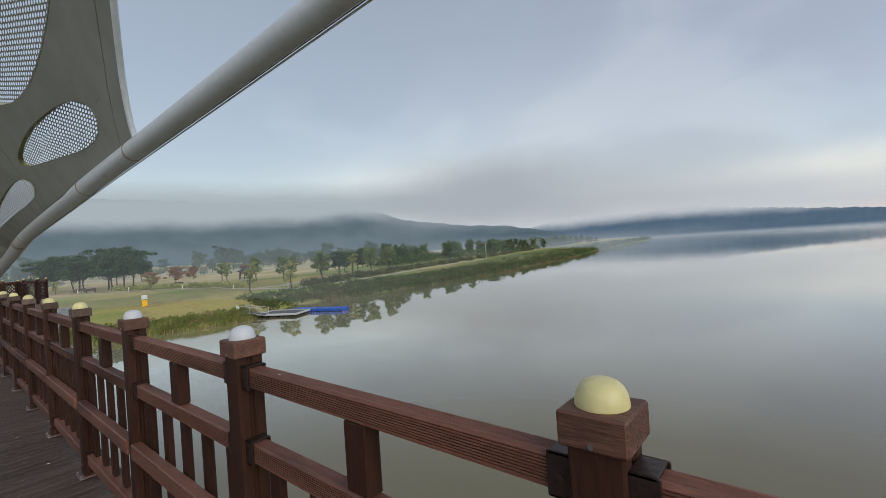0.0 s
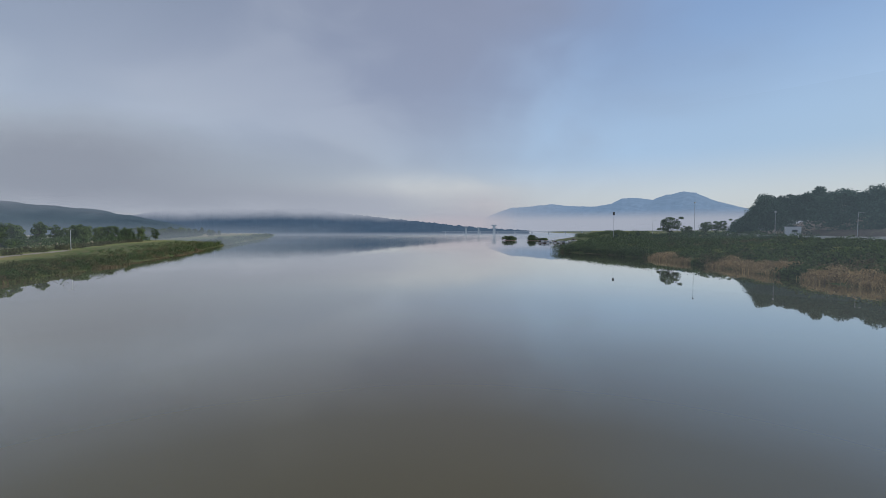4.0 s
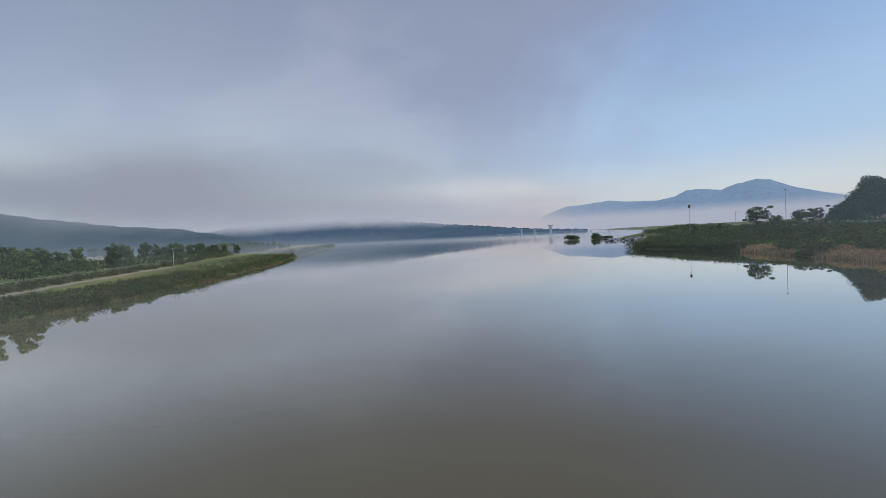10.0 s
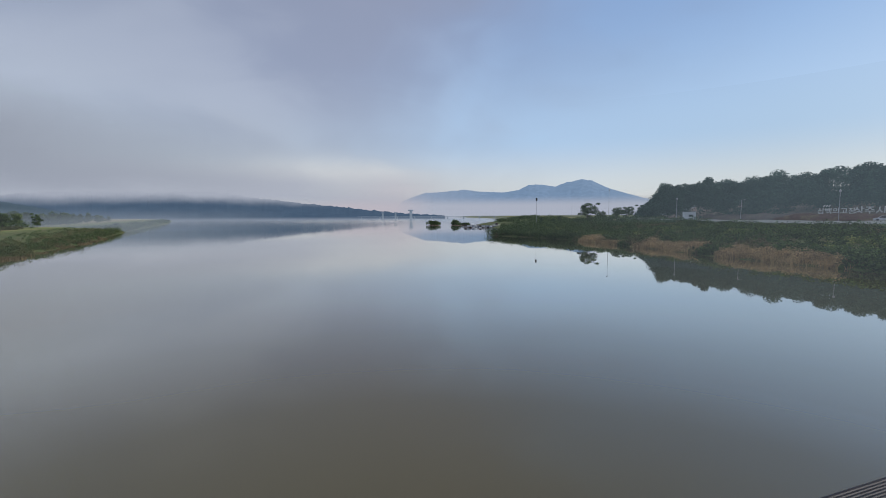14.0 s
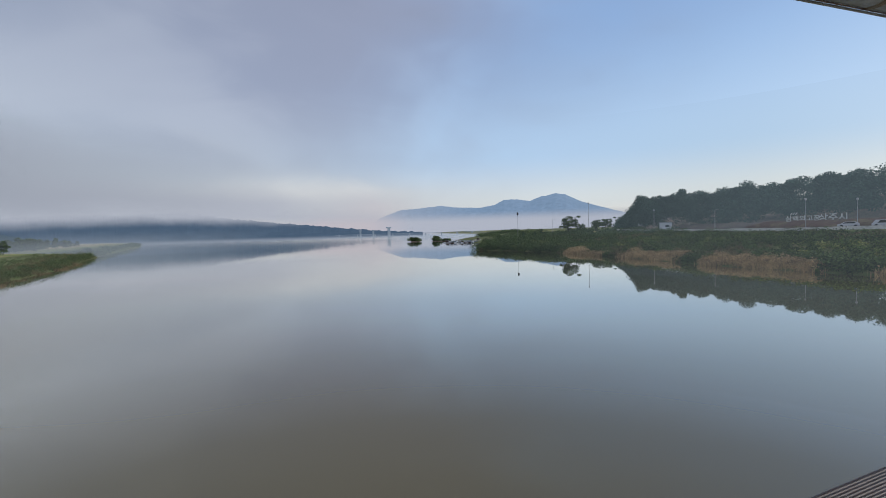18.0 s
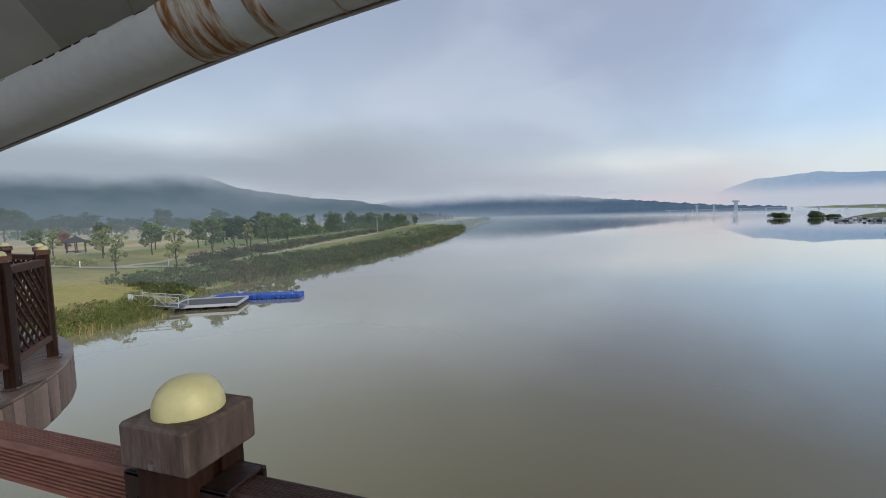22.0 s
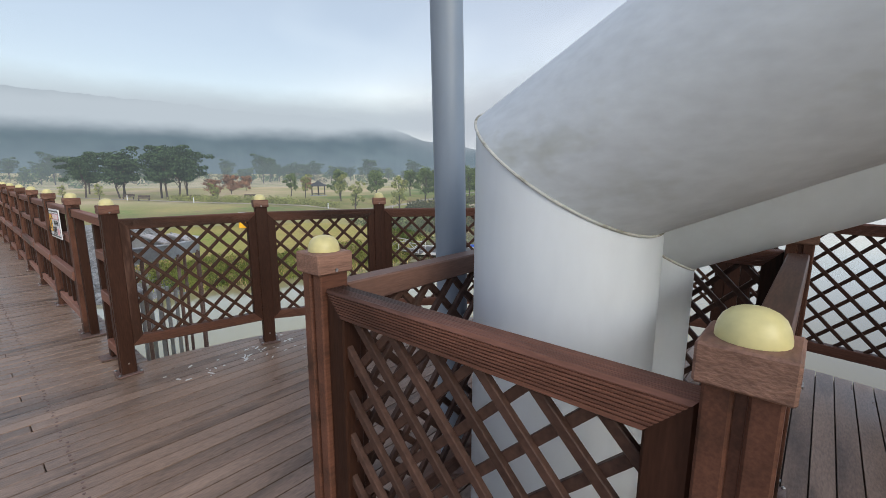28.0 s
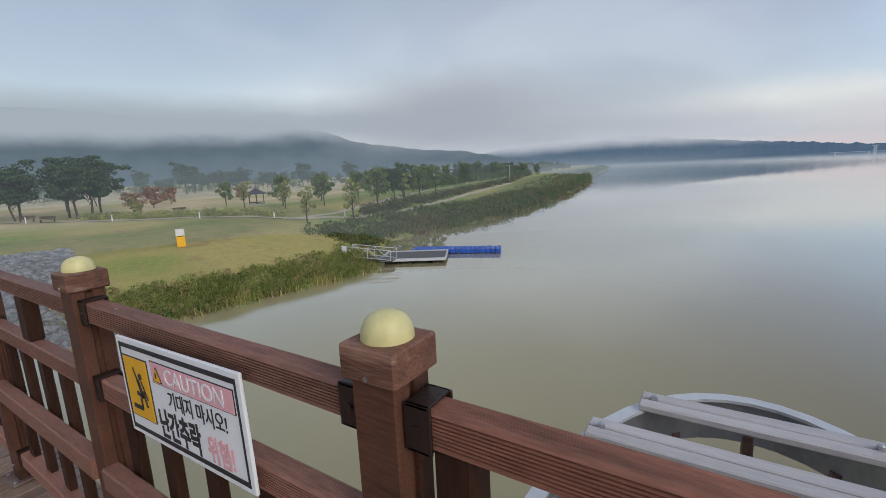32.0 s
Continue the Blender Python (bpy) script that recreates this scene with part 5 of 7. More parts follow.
def sheet(u, v, lift=0.0):
    """The membrane between the two arches; its free end bows outwards."""
    a, b = at_x(T2, -29.58 + 20.93 * u), at_x(T1, -29.28 + 22.28 * u)
    ra, rb = (float(np.interp(q.x, [k.x for k in path], rr)) for q, path, rr in ((a, T2, T2R), (b, T1, T1R)))
    near = min(1.0, (1.0 - u) * 4)
    way = Vector((0, a.y - b.y, a.z - b.z)).normalized()
    a = a + Vector((0, -0.95 * near, 0.10 - 0.22 * near)) * ra
    b = b + way * rb * 0.9
    p = a.lerp(b, v)
    s = min(1.0, v / 0.25)
    p.x += 2.1 * s * s * (3 - 2 * s) * u ** 4
    p.z += 4 * v * (1 - v) * 2.0 * u ** 3 + lift
    return p


PATCHES = [(0.84, 0.535, 0.17, 0.305, 0.0), (0.79, 0.125, 0.136, 0.045, 0.45), (0.47, 0.175, 0.175, 0.065, 0.42), (0.167, 0.485, 0.07, 0.25, 0.0)]
POWER = 2.3


def inside(q, u, v):
    u0, v0, ru, rv, tilt = q
    return (abs((u - u0) / ru) ** POWER + abs((v - v0 + tilt * (u - u0)) / rv) ** POWER) ** (1 / POWER)


def outline(q, k, n, r=1.0):
    u0, v0, ru, rv, tilt = q
    c, s = math.cos(2 * math.pi * k / n), math.sin(2 * math.pi * k / n)
    f = r * (abs(c) ** POWER + abs(s) ** POWER) ** (-1 / POWER)
    return u0 + ru * f * c, v0 + rv * f * s - tilt * ru * f * c


NU, NV = 220, 72
grid, keep = [], []
for i in range(NU + 1):
    for j in range(NV + 1):
        u, v = i / NU, j / NV
        for q in PATCHES:
            f = inside(q, u, v)
            if f > 0.01 and abs(f - 1) < 0.55 * max(1 / NU / q[2], 1 / NV / q[3]) and 0 < i < NU and 0 < j < NV:
                du, dv = (u - q[0]) / f, (v - q[1]) / f
                u, v = q[0] + du, q[1] + dv
        grid.append((u, v))
for i in range(NU):
    for j in range(NV):
        ids = (i * (NV + 1) + j, (i + 1) * (NV + 1) + j, (i + 1) * (NV + 1) + j + 1, i * (NV + 1) + j + 1)
        cu, cv = sum(grid[k][0] for k in ids) / 4, sum(grid[k][1] for k in ids) / 4
        if all(inside(q, cu, cv) > 1 for q in PATCHES):
            keep.append(ids)
foot_rows = (NV + 1) * 46
part("membrane", Geo().add([sheet(*g) for g in grid[foot_rows:]], [tuple(k - foot_rows for k in ids) for ids in keep if min(ids) >= foot_rows]), MEMBRANE, canopy, "stained grey membrane roof", True)
part("membrane", Geo().add([sheet(*g) for g in grid[:foot_rows + NV + 1]], [ids for ids in keep if max(ids) < foot_rows + NV + 1]), MEMBRANE_LIT, canopy, "membrane near the arch foot, coloured lighter as if lit", True)
hem = Geo()
for k in range(150):
    u = 0.02 + 0.94 * k / 150
    ends = [sheet(u + du, 0.004 + random.uniform(0, 0.003), -0.003) for du in (0, random.uniform(0.002, 0.0062))]
    hem.tube([tuple(p) for p in ends], random.uniform(0.002, 0.007), 5)
part("hem", hem, BRACKET, canopy, "ragged dark line of grime along the membrane's hem")
edge = [sheet(1.0, k / 40) for k in range(41)]
part("edge_cable", Geo().tube(edge, 0.048, 14), STEEL_WHITE, canopy, "pale rolled membrane edge", smooth=True)
for u in (0.24, 0.62, 0.965):
    part("membrane_seam", Geo().tube([sheet(u + 0.02 * v, v, -0.006) for v in [k / 24 for k in range(25)]], 0.006, 6), MEMBRANE, canopy, smooth=True)


def patch(q, rise=0.10, n=64):
    """A perforated panel set above an opening, with an upright rim round it."""
    o = sheet(q[0], q[1], rise)
    eu = (sheet(q[0] + 0.02, q[1]) - sheet(q[0] - 0.02, q[1])).normalized()
    ev = (sheet(q[0], q[1] + 0.02) - sheet(q[0], q[1] - 0.02)).normalized()
    ev = (ev - eu * ev.dot(eu)).normalized()
    nor = eu.cross(ev)
    if nor.z < 0:
        nor = -nor
    vs, uvs = [o], [(0, 0)]
    rows = [0.35, 0.7, 1.0]
    for r in rows:
        for k in range(n):
            p = sheet(*outline(q, k, n, r)) + nor * rise
            vs.append(p)
            uvs.append(((p - o).dot(eu) * (0.68 if q[0] > 0.3 else 1.2), (p - o).dot(ev) * (1.85 if q[0] > 0.3 else 1.2)))
    fs = [(0, 1 + k, 1 + (k + 1) % n) for k in range(n)]
    for i in range(len(rows) - 1):
        fs += [(1 + i * n + k, 1 + (i + 1) * n + k, 1 + (i + 1) * n + (k + 1) % n, 1 + i * n + (k + 1) % n) for k in range(n)]
    me = Geo().add(vs, fs).mesh("mesh_patch", MESH_CLOTH, True)
    layer = me.uv_layers.new(name="UVMap")
    for lp_ in me.loops:
        layer.data[lp_.index].uv = uvs[lp_.vertex_index]
    ob = part("mesh_patch", me, MESH_CLOTH, canopy, "perforated panel")
    low = [sheet(*outline(q, k, n, 1.015)) - nor * 0.006 for k in range(n)]
    top = [sheet(*outline(q, k, n, 1.0)) + nor * (rise + 0.004) for k in range(n)]
    part("rim", Geo().add(low + top, [(k, (k + 1) % n, n + (k + 1) % n, n + k) for k in range(n)]), MOSS, ob, "mossy rim", True)


for q in PATCHES:
    patch(q)

mast = thing("steel_mast", "tall grey-blue steel pole standing beside the lattice cage", "pole")
part("shaft", Geo().tube([(-30.331, 0.83, 0.0), (-30.511, 0.71, 9.0)], [0.071, 0.069], 32), STEEL_BLUE, mast, smooth=True)
part("foot_plate", Geo().lathe([(0.15, 0.003), (0.15, 0.02)], 24, (-30.331, 0.83, 0)), PLATE, mast)
part("hatch", Geo().box(0, -0.070, 0.55, 0.05, 0.008, 0.42, 0.002, pose(-30.341, 0.823, 0, 0, 0, -20)), STEEL_BLUE, mast)

# ---- warning sign on the railing ----
sign = thing("warning_sign", "white warning sign with yellow pictogram and faded red lettering", "sign", at=pose(-34.51, -0.049, 0.934, 90, -1.6, 0))
SW, SH = 0.56, 0.272
part("board", Geo().box(0, 0, 0, SW, SH, 0.008, 0.0015), SIGN_WHITE, sign)


def flat(x, y, w, h, z, name, material, tilt=0.0, label=""):
    return part(name, Geo().box(0, 0, 0, w, h, 0.0016, 0.0004, pose(x, y, z, 0, 0, tilt)), material, sign, label)


for yy in (SH / 2 - 0.02, -SH / 2 + 0.02):
    flat(0, yy, SW - 0.03, 0.012, 0.0048, "border_strip", INK)
for xx in (-SW / 2 + 0.018, SW / 2 - 0.018):
    flat(xx, 0, 0.006, SH - 0.052, 0.0048, "border_strip", INK)
flat(-0.188, 0.004, 0.132, 0.172, 0.0048, "pictogram_edge", INK)
flat(-0.188, 0.004, 0.125, 0.165, 0.0060, "pictogram", SIGN_YELLOW)
for x, y, w, h, tl in ((-0.205, -0.05, 0.05, 0.012, 0), (-0.182, -0.035, 0.008, 0.03, 0), (-0.176, 0.006, 0.013, 0.05, 20), (-0.182, -0.012, 0.035, 0.011, -10), (-0.158, -0.02, 0.009, 0.045, 15), (-0.19, 0.038, 0.006, 0.05, 25), (-0.155, 0.005, 0.005, 0.055, 25)):
    flat(x, y, w, h, 0.0074, "pictogram_stroke", INK, tl)
part("pictogram_stroke", Geo().lathe([(0.009, 0), (0.009, 0.0016)], 12, (-0.168, 0.04, 0.0066)), INK, sign)
flat(0.075, 0.068, 0.355, 0.058, 0.0048, "banner_edge", INK)
flat(0.075, 0.068, 0.350, 0.053, 0.0060, "banner", SIGN_PINK)
tri = Geo().prism([(-0.022, 0.0), (0.022, 0.0), (0.0, 0.04)], (-0.07, 0.046, 0.0066), (-0.07, 0.046, 0.0082), (1, 0, 0), (0, 1, 0))
part("hazard_triangle", tri, INK, sign)
tri = Geo().prism([(-0.017, 0.0), (0.017, 0.0), (0.0, 0.031)], (-0.07, 0.049, 0.0082), (-0.07, 0.049, 0.0092), (1, 0, 0), (0, 1, 0))
part("hazard_triangle", tri, SIGN_YELLOW, sign)
flat(-0.07, 0.064, 0.004, 0.014, 0.0098, "hazard_mark", INK)


def letters(text, x, y, size, material, parent, m=None, depth=0.0006, squeeze=1.0, bold=0.0, name="lettering"):
    cu = bpy.data.curves.new(name, "FONT")
    cu.body, cu.size, cu.extrude, cu.offset = text, size, depth, bold
    tmp = bpy.data.objects.new(name, cu)
    me = bpy.data.meshes.new_from_object(tmp)
    bpy.data.objects.remove(tmp)
    me.materials.clear()
    me.materials.append(material)
    ob = new(name, me)
    ob.parent = parent
    ob.matrix_basis = (pose(x, y, 0.0072) if m is None else m) @ Matrix.Diagonal((squeeze, 1, 1, 1))
    return ob


letters("CAUTION", -0.035, 0.05, 0.056, SIGN_WHITE, sign, squeeze=1.0)
letters("기대지 마시오!", -0.04, -0.012, 0.052, INK, sign, pose(-0.04, -0.012, 0.0052), squeeze=0.8)
letters("난간추락", -0.105, -0.096, 0.085, INK, sign, pose(-0.105, -0.098, 0.0052), squeeze=0.62, bold=0.0022)
letters("위험!", 0.12, -0.096, 0.07, SIGN_PINK, sign, pose(0.115, -0.098, 0.0052), squeeze=0.72, bold=0.0022)
for sx in (-0.2, 0.2):
    part("strap", Geo().box(sx, -0.1, -0.03, 0.02, 0.012, 0.05, 0.001), GALV, sign)

# ---- aluminium landing beside the gap ----
landing = thing("landing_ladder", "aluminium boat landing with a curved guard and two weathered boards", "ladder")
arc = [(-33.36 - 0.36 * math.cos(math.pi * k / 20), 0.14 + 0.63 * math.sin(math.pi * k / 20), 0.83) for k in range(21)]


def bent(section):
    """A section swept round the guard's arc as one piece."""
    g = Geo()
    n = len(section)
    for k, p in enumerate(arc):
        way = Vector(arc[min(k + 1, 20)]) - Vector(arc[max(k - 1, 0)])
        side = way.cross(Vector((0, 0, 1))).normalized()
        g.v += [tuple(Vector(p) + side * a + Vector((0, 0, b))) for a, b in section]
    g.f = [(k * n + i, k * n + (i + 1) % n, (k + 1) * n + (i + 1) % n, (k + 1) * n + i) for k in range(20) for i in range(n)]
    return g


part("guard_rim", bent([(-0.016, 0), (0.016, 0), (0.016, 0.008), (-0.016, 0.008)]), GALV, landing)
part("guard_web", bent([(-0.004, -0.11), (0.004, -0.11), (0.004, -0.002), (-0.004, -0.002)]), ALU, landing)
for yy in (0.45, 0.63):
    half = 0.36 * math.sqrt(max(0.0, 1 - ((yy - 0.14) / 0.63) ** 2)) + 0.012
    b = Geo().box(-33.36, yy - 0.02, 0.847, 2 * half, 0.035, 0.018, 0.003).box(-33.36, yy + 0.02, 0.847, 2 * half, 0.035, 0.018, 0.003)
    part("board", b, ALU_BOARD, landing, "pale weathered board")
    for s in (-1, 1):
        part("bolt", Geo().lathe([(0.008, 0.856), (0.008, 0.866), (0.004, 0.869)], 8, (-33.36 + s * (half - 0.03), yy, 0)), BOLT, landing)
for k in (1, 4, 7, 10, 13, 16, 19):
    x, y, _ = arc[k]
    part("upright", Geo().tube([(x, y, 0.74), (x, y, -7.6)], 0.014, 8), PLATE, landing)
for z in (-0.4, -1.6, -2.8, -4.0, -5.2):
    part("hoop", Geo().tube([(x, y, z) for x, y, _ in arc], 0.014, 8), ALU, landing)
for k in range(5):
    part("side_bar", Geo().box(-33.01, 0.21 + k * 0.06, -0.2, 0.02, 0.026, 1.4, 0.003), ALU, landing)
# front panel of the landing, just behind the gap
part("panel_top", Geo().box(-33.315, 0.112, 0.832, 0.61, 0.030, 0.05, 0.003), PANEL, landing)
part("panel_rim", Geo().box(-33.315, 0.106, 0.860, 0.62, 0.046, 0.006, 0.001), GALV, landing)
fold = Geo()
for k, (w, dy) in enumerate(((0.040, 0.0), (0.034, 0.016), (0.046, 0.0), (0.030, 0.016))):
    fold.box(-33.605 + 0.042 * k, 0.112 + dy, 0.09, w, 0.012, 1.434, 0.002)
part("panel_stile", fold, PANEL, landing, "folded galvanised sheet")
part("panel_stile", Geo().box(-33.035, 0.112, 0.09, 0.05, 0.024, 1.434, 0.003), PANEL, landing)
part("panel_foot", Geo().box(-33.315, 0.112, -0.61, 0.61, 0.030, 0.05, 0.003), PANEL, landing)
for k in range(6):
    part("panel_bar", Geo().tube([(-33.385 + 0.055 * k, 0.112, 0.807), (-33.385 + 0.055 * k, 0.112, -0.585)], 0.007, 8), PANEL, landing)
for z in (0.70, 0.42):
    part("rivet", Geo().tube([(-33.60, 0.108, z), (-33.60, 0.098, z)], 0.007, 8), BOLT, landing)
lock = thing("padlock", "small dark steel padlock on the landing's panel", "padlock")
part("body", Geo().box(-33.452, 0.094, 0.535, 0.032, 0.016, 0.036, 0.004), BRACKET, lock)
part("shackle", Geo().tube([(-33.452 + 0.011 * math.cos(math.pi * k / 8), 0.094, 0.553 + 0.020 * math.sin(math.pi * k / 8)) for k in range(9)], 0.003, 8), BOLT, lock)
part("hasp", Geo().box(-33.452, 0.101, 0.580, 0.020, 0.012, 0.036, 0.002), BOLT, lock)

# ---- floating dock ----


def on_land(x, y, sink=0.0):
    return float(land(x, y)) - sink


dock = thing("floating_dock", "grey floating pontoon with a white truss gangway", "dock", at=pose(-57.7, 32.0, 0, 0, 0, 28.5))
part("deck", Geo().box(0, 0, -6.42, 5.9, 3.9, 0.10, 0.01), DARK_BOARD, dock, "dark boarded pontoon top")
for yy in (-1.98, 1.98):
    part("kerb", Geo().box(0, yy, -6.40, 6.0, 0.12, 0.26, 0.01), GALV, dock)
for xx in (-2.98, 2.98):
    part("kerb", Geo().box(xx, 0, -6.40, 0.12, 3.84, 0.26, 0.01), GALV, dock)
for xx in (-2.2, -0.7, 0.8, 2.3):
    part("float", Geo().box(xx, 0, -6.72, 0.9, 3.4, 0.46, 0.05), TYRE, dock)
gang = thing("gangway", "white metal gangway with truss railings", "gangway", at=pose(-62.6, 28.2, -6.0, 0, 4, 14))
part("tread", Geo().box(2.3, 0, 0.0, 4.8, 1.3, 0.08, 0.01), DARK_BOARD, gang)
for s in (-0.65, 0.65):
    for z in (0.08, 0.95):
        part("rail", Geo().tube([(0, s, z), (4.6, s, z)], 0.035, 8), GALV, gang)
    for k in range(4):
        x0 = 4.6 * k / 4
        part("brace", Geo().tube([(x0, s, 0.08 if k % 2 else 0.95), (x0 + 1.15, s, 0.95 if k % 2 else 0.08)], 0.024, 6), GALV, gang)
    for x0 in (0, 2.3, 4.6):
        part("upright", Geo().tube([(x0, s, 0.02), (x0, s, 1.0)], 0.035, 8), GALV, gang)
part("end_plate", Geo().box(-0.12, -0.65, 0.5, 0.5, 0.05, 1.0, 0.01), WHITE_WALL, gang)
floats = thing("float_walkway", "row of bright blue plastic float cubes moored at the dock", "float walkway", at=pose(-55.9, 36.6, 0, 0, 0, 22))
cube = None
for i in range(18):
    for j in range(4):
        g = None
        if cube is None:
            cube = Geo().box(0, 0, 0, 0.47, 0.47, 0.42, 0.05).box(0, 0, 0.0, 0.40, 0.485, 0.30, 0.03).mesh("float_cube", BLUE_PLASTIC)
        part("float_cube", cube, BLUE_PLASTIC, floats, at=pose(-4.25 + i * 0.5, -0.75 + j * 0.5, -6.56 + random.uniform(-0.015, 0.015)))
for i in range(0, 18, 4):
    part("cleat", Geo().tube([(-4.25 + i * 0.5, -0.75, -6.34), (-4.25 + i * 0.5, -0.75, -6.2)], 0.03, 8), GALV, floats)

# ---- things in the park ----
box_z = on_land(-76.0, 20.0)
life = thing("lifebuoy_cabinet", "yellow and grey lifebuoy cabinet standing on the lawn", "cabinet", at=pose(-76.0, 20.0, box_z, 0, 0, 68))
part("body", Geo().box(0, 0, 0.62, 1.1, 0.4, 1.2, 0.03), SIGN_YELLOW, life, "orange-yellow lower body")
part("hood", Geo().box(0, 0, 1.58, 1.14, 0.44, 0.72, 0.03), GALV, life, "pale grey upper part")
part("stripe", Geo().box(0, -0.205, 1.18, 0.8, 0.02, 0.07, 0.003), INK, life)
life.scale = (0.64, 0.84, 0.88)
for s in (-0.4, 0.4):
    part("foot", Geo().box(s, 0, 0.0, 0.12, 0.3, 0.14, 0.01), CONCRETE, life)


def lamp_post(x, y, z, h, arms, label, name="park_lamp", mat=None, yaw=0.0, reach=0.7):
    ob = thing(name, label, "street lamp", at=pose(x, y, z, 0, 0, yaw))
    part("pole", Geo().tube([(0, 0, -0.2), (0, 0, h * 0.5), (0, 0, h)], [0.09, 0.075, 0.055], 10), mat or GALV, ob, smooth=True)
    part("base", Geo().lathe([(0.16, -0.1), (0.16, 0.12), (0.1, 0.3)], 12), mat or GALV, ob)
    for s in arms:
        part("arm", Geo().tube([(0, 0, h - 0.12), (s * reach * 0.5, 0, h + 0.02), (s * reach, 0, h + 0.05)], 0.035, 8), mat or GALV, ob)
        part("lamp_head", Geo().box(s * (reach + 0.18), 0, h + 0.03, 0.5, 0.2, 0.09, 0.02), mat or GALV, ob)
    return ob


lamp_post(-95.0, 138.5, on_land(-95, 138.5), 5.6, (-1, 1), "white park lamp with two heads beside the levee path")

gz = on_land(-110, 51.5)
gaz = thing("gazebo", "dark timber gazebo with a low tiled roof on the plain", "gazebo", at=pose(-110, 51.5, gz, 0, 0, 25))
for k in range(6):
    a = math.pi / 3 * k
    part("column", Geo().tube([(1.5 * math.cos(a), 1.5 * math.sin(a), 0), (1.5 * math.cos(a), 1.5 * math.sin(a), 2.05)], 0.09, 8), TIMBER, gaz)
part("roof", Geo().lathe([(2.3, 2.0), (2.25, 2.1), (1.2, 2.55), (0.15, 3.1), (0.06, 3.35)], 6), ROOF_DARK, gaz)
part("bench", Geo().box(0, 0, 0.4, 2.2, 1.6, 0.12, 0.02), TIMBER, gaz)
part("plinth", Geo().lathe([(1.9, -0.1), (1.9, 0.12)], 6), CONCRETE, gaz)

for x, y in ((-121.5, 20.5), (-114.5, 21.0), (-109.0, 27.0), (-104.0, 34.0)):
    z = on_land(x, y)
    bn = thing("park_bench", "dark wooden bench on the straw-coloured grass", "bench", "benches in the park", at=pose(x, y, z, 0, 0, 60))
    part("seat", Geo().box(0, 0, 0.42, 1.8, 0.5, 0.06, 0.01), TIMBER, bn)
    part("backrest", Geo().box(0, 0.24, 0.72, 1.8, 0.05, 0.4, 0.01), TIMBER, bn)
    for s in (-0.75, 0.75):
        part("leg", Geo().box(s, 0, 0.2, 0.08, 0.45, 0.42, 0.01), TIMBER, bn)


def ribbon(name, pts, width, material, label, lift=0.05, dense=60):
    line = smooth_curve(pts, dense)
    vs, fs = [], []
    for i, p in enumerate(line):
        d = np.array(line[min(i + 1, dense - 1)]) - np.array(line[max(i - 1, 0)])
        d = d / np.linalg.norm(d)
        for s in (-1, -0.5, 0, 0.5, 1):
            x, y = p[0] - d[1] * width / 2 * s, p[1] + d[0] * width / 2 * s
            vs.append((x, y, float(land(x, y)) + lift))
    fs = [(i * 5 + k, (i + 1) * 5 + k, (i + 1) * 5 + k + 1, i * 5 + k + 1) for i in range(dense - 1) for k in range(4)]
    return tagged(part(name, Geo().add(vs, fs), material, smooth=True), label, "path", kind="structure")


PATH_DIRT = surface("pale_path", (0.46, 0.39, 0.28), 0.15, 0.9, scale=0.5, grain=6, bump=0.2)
ribbon("path_1", [(-190, 8), (-150, 13), (-124, 18.5), (-103, 26), (-90, 34), (-82, 43), (-77.3, 53), (-78, 63), (-81.3, 82), (-87.5, 108), (-93, 135)], 1.5, PATH_DIRT, "pale gravel path along the lawn and the levee", 0.07, 200)
ribbon("path_2", [(-84, 40.5), (-84.5, 52), (-88, 66), (-94, 86), (-101, 112), (-112, 150)], 1.2, PATH_DIRT, "pale path behind the levee hedge", 0.06, 120)
for x, y in ((-118, 19.5), (-104, 25.0), (-92.5, 30.8), (-86, 37.6), (-81.3, 46.5)):
    z = on_land(x, y)
    bo = thing("marker_post", "short white marker post beside the path", "bollard", "marker posts along the path", at=pose(x, y, z))
    part("shaft", Geo().lathe([(0.07, -0.1), (0.07, 0.8), (0.04, 0.88)], 10), WHITE_WALL, bo)
    part("band", Geo().lathe([(0.073, 0.62), (0.073, 0.7)], 10), GALV, bo)

# rock-covered slope at the bridge end
rng = np.random.default_rng(11)
sv, sf = [], []
ico = bmesh.new()
bmesh.ops.create_icosphere(ico, subdivisions=1, radius=1.0)
iv = np.array([v.co[:] for v in ico.verts])
fi = [[v.index for v in f.verts] for f in ico.faces]
ico.free()
while len(sv) < 1500 * 42:
    u, w = rng.random(), rng.random()
    x = -83 + 21.5 * u
    lo, hi = 3.0, 13.5 - 4.2 * u
    y = lo + (hi - lo) * w
    r = 0.16 + 0.2 * rng.random()
    pts = iv * r * (0.7 + 0.6 * rng.random((len(iv), 1))) * np.array([1.2, 1.0, 0.7])
    k = len(sv)
    sv += (pts + np.array([x, y, float(land(x, y)) + 0.05])).tolist()
    sf += [[i + k for i in f] for f in fi]
tagged(part("rock_slope", Geo().add(sv, sf), STONE), "loose grey rocks covering the slope by the bridge", "rocks", kind="stuff")

# ---- trees ----


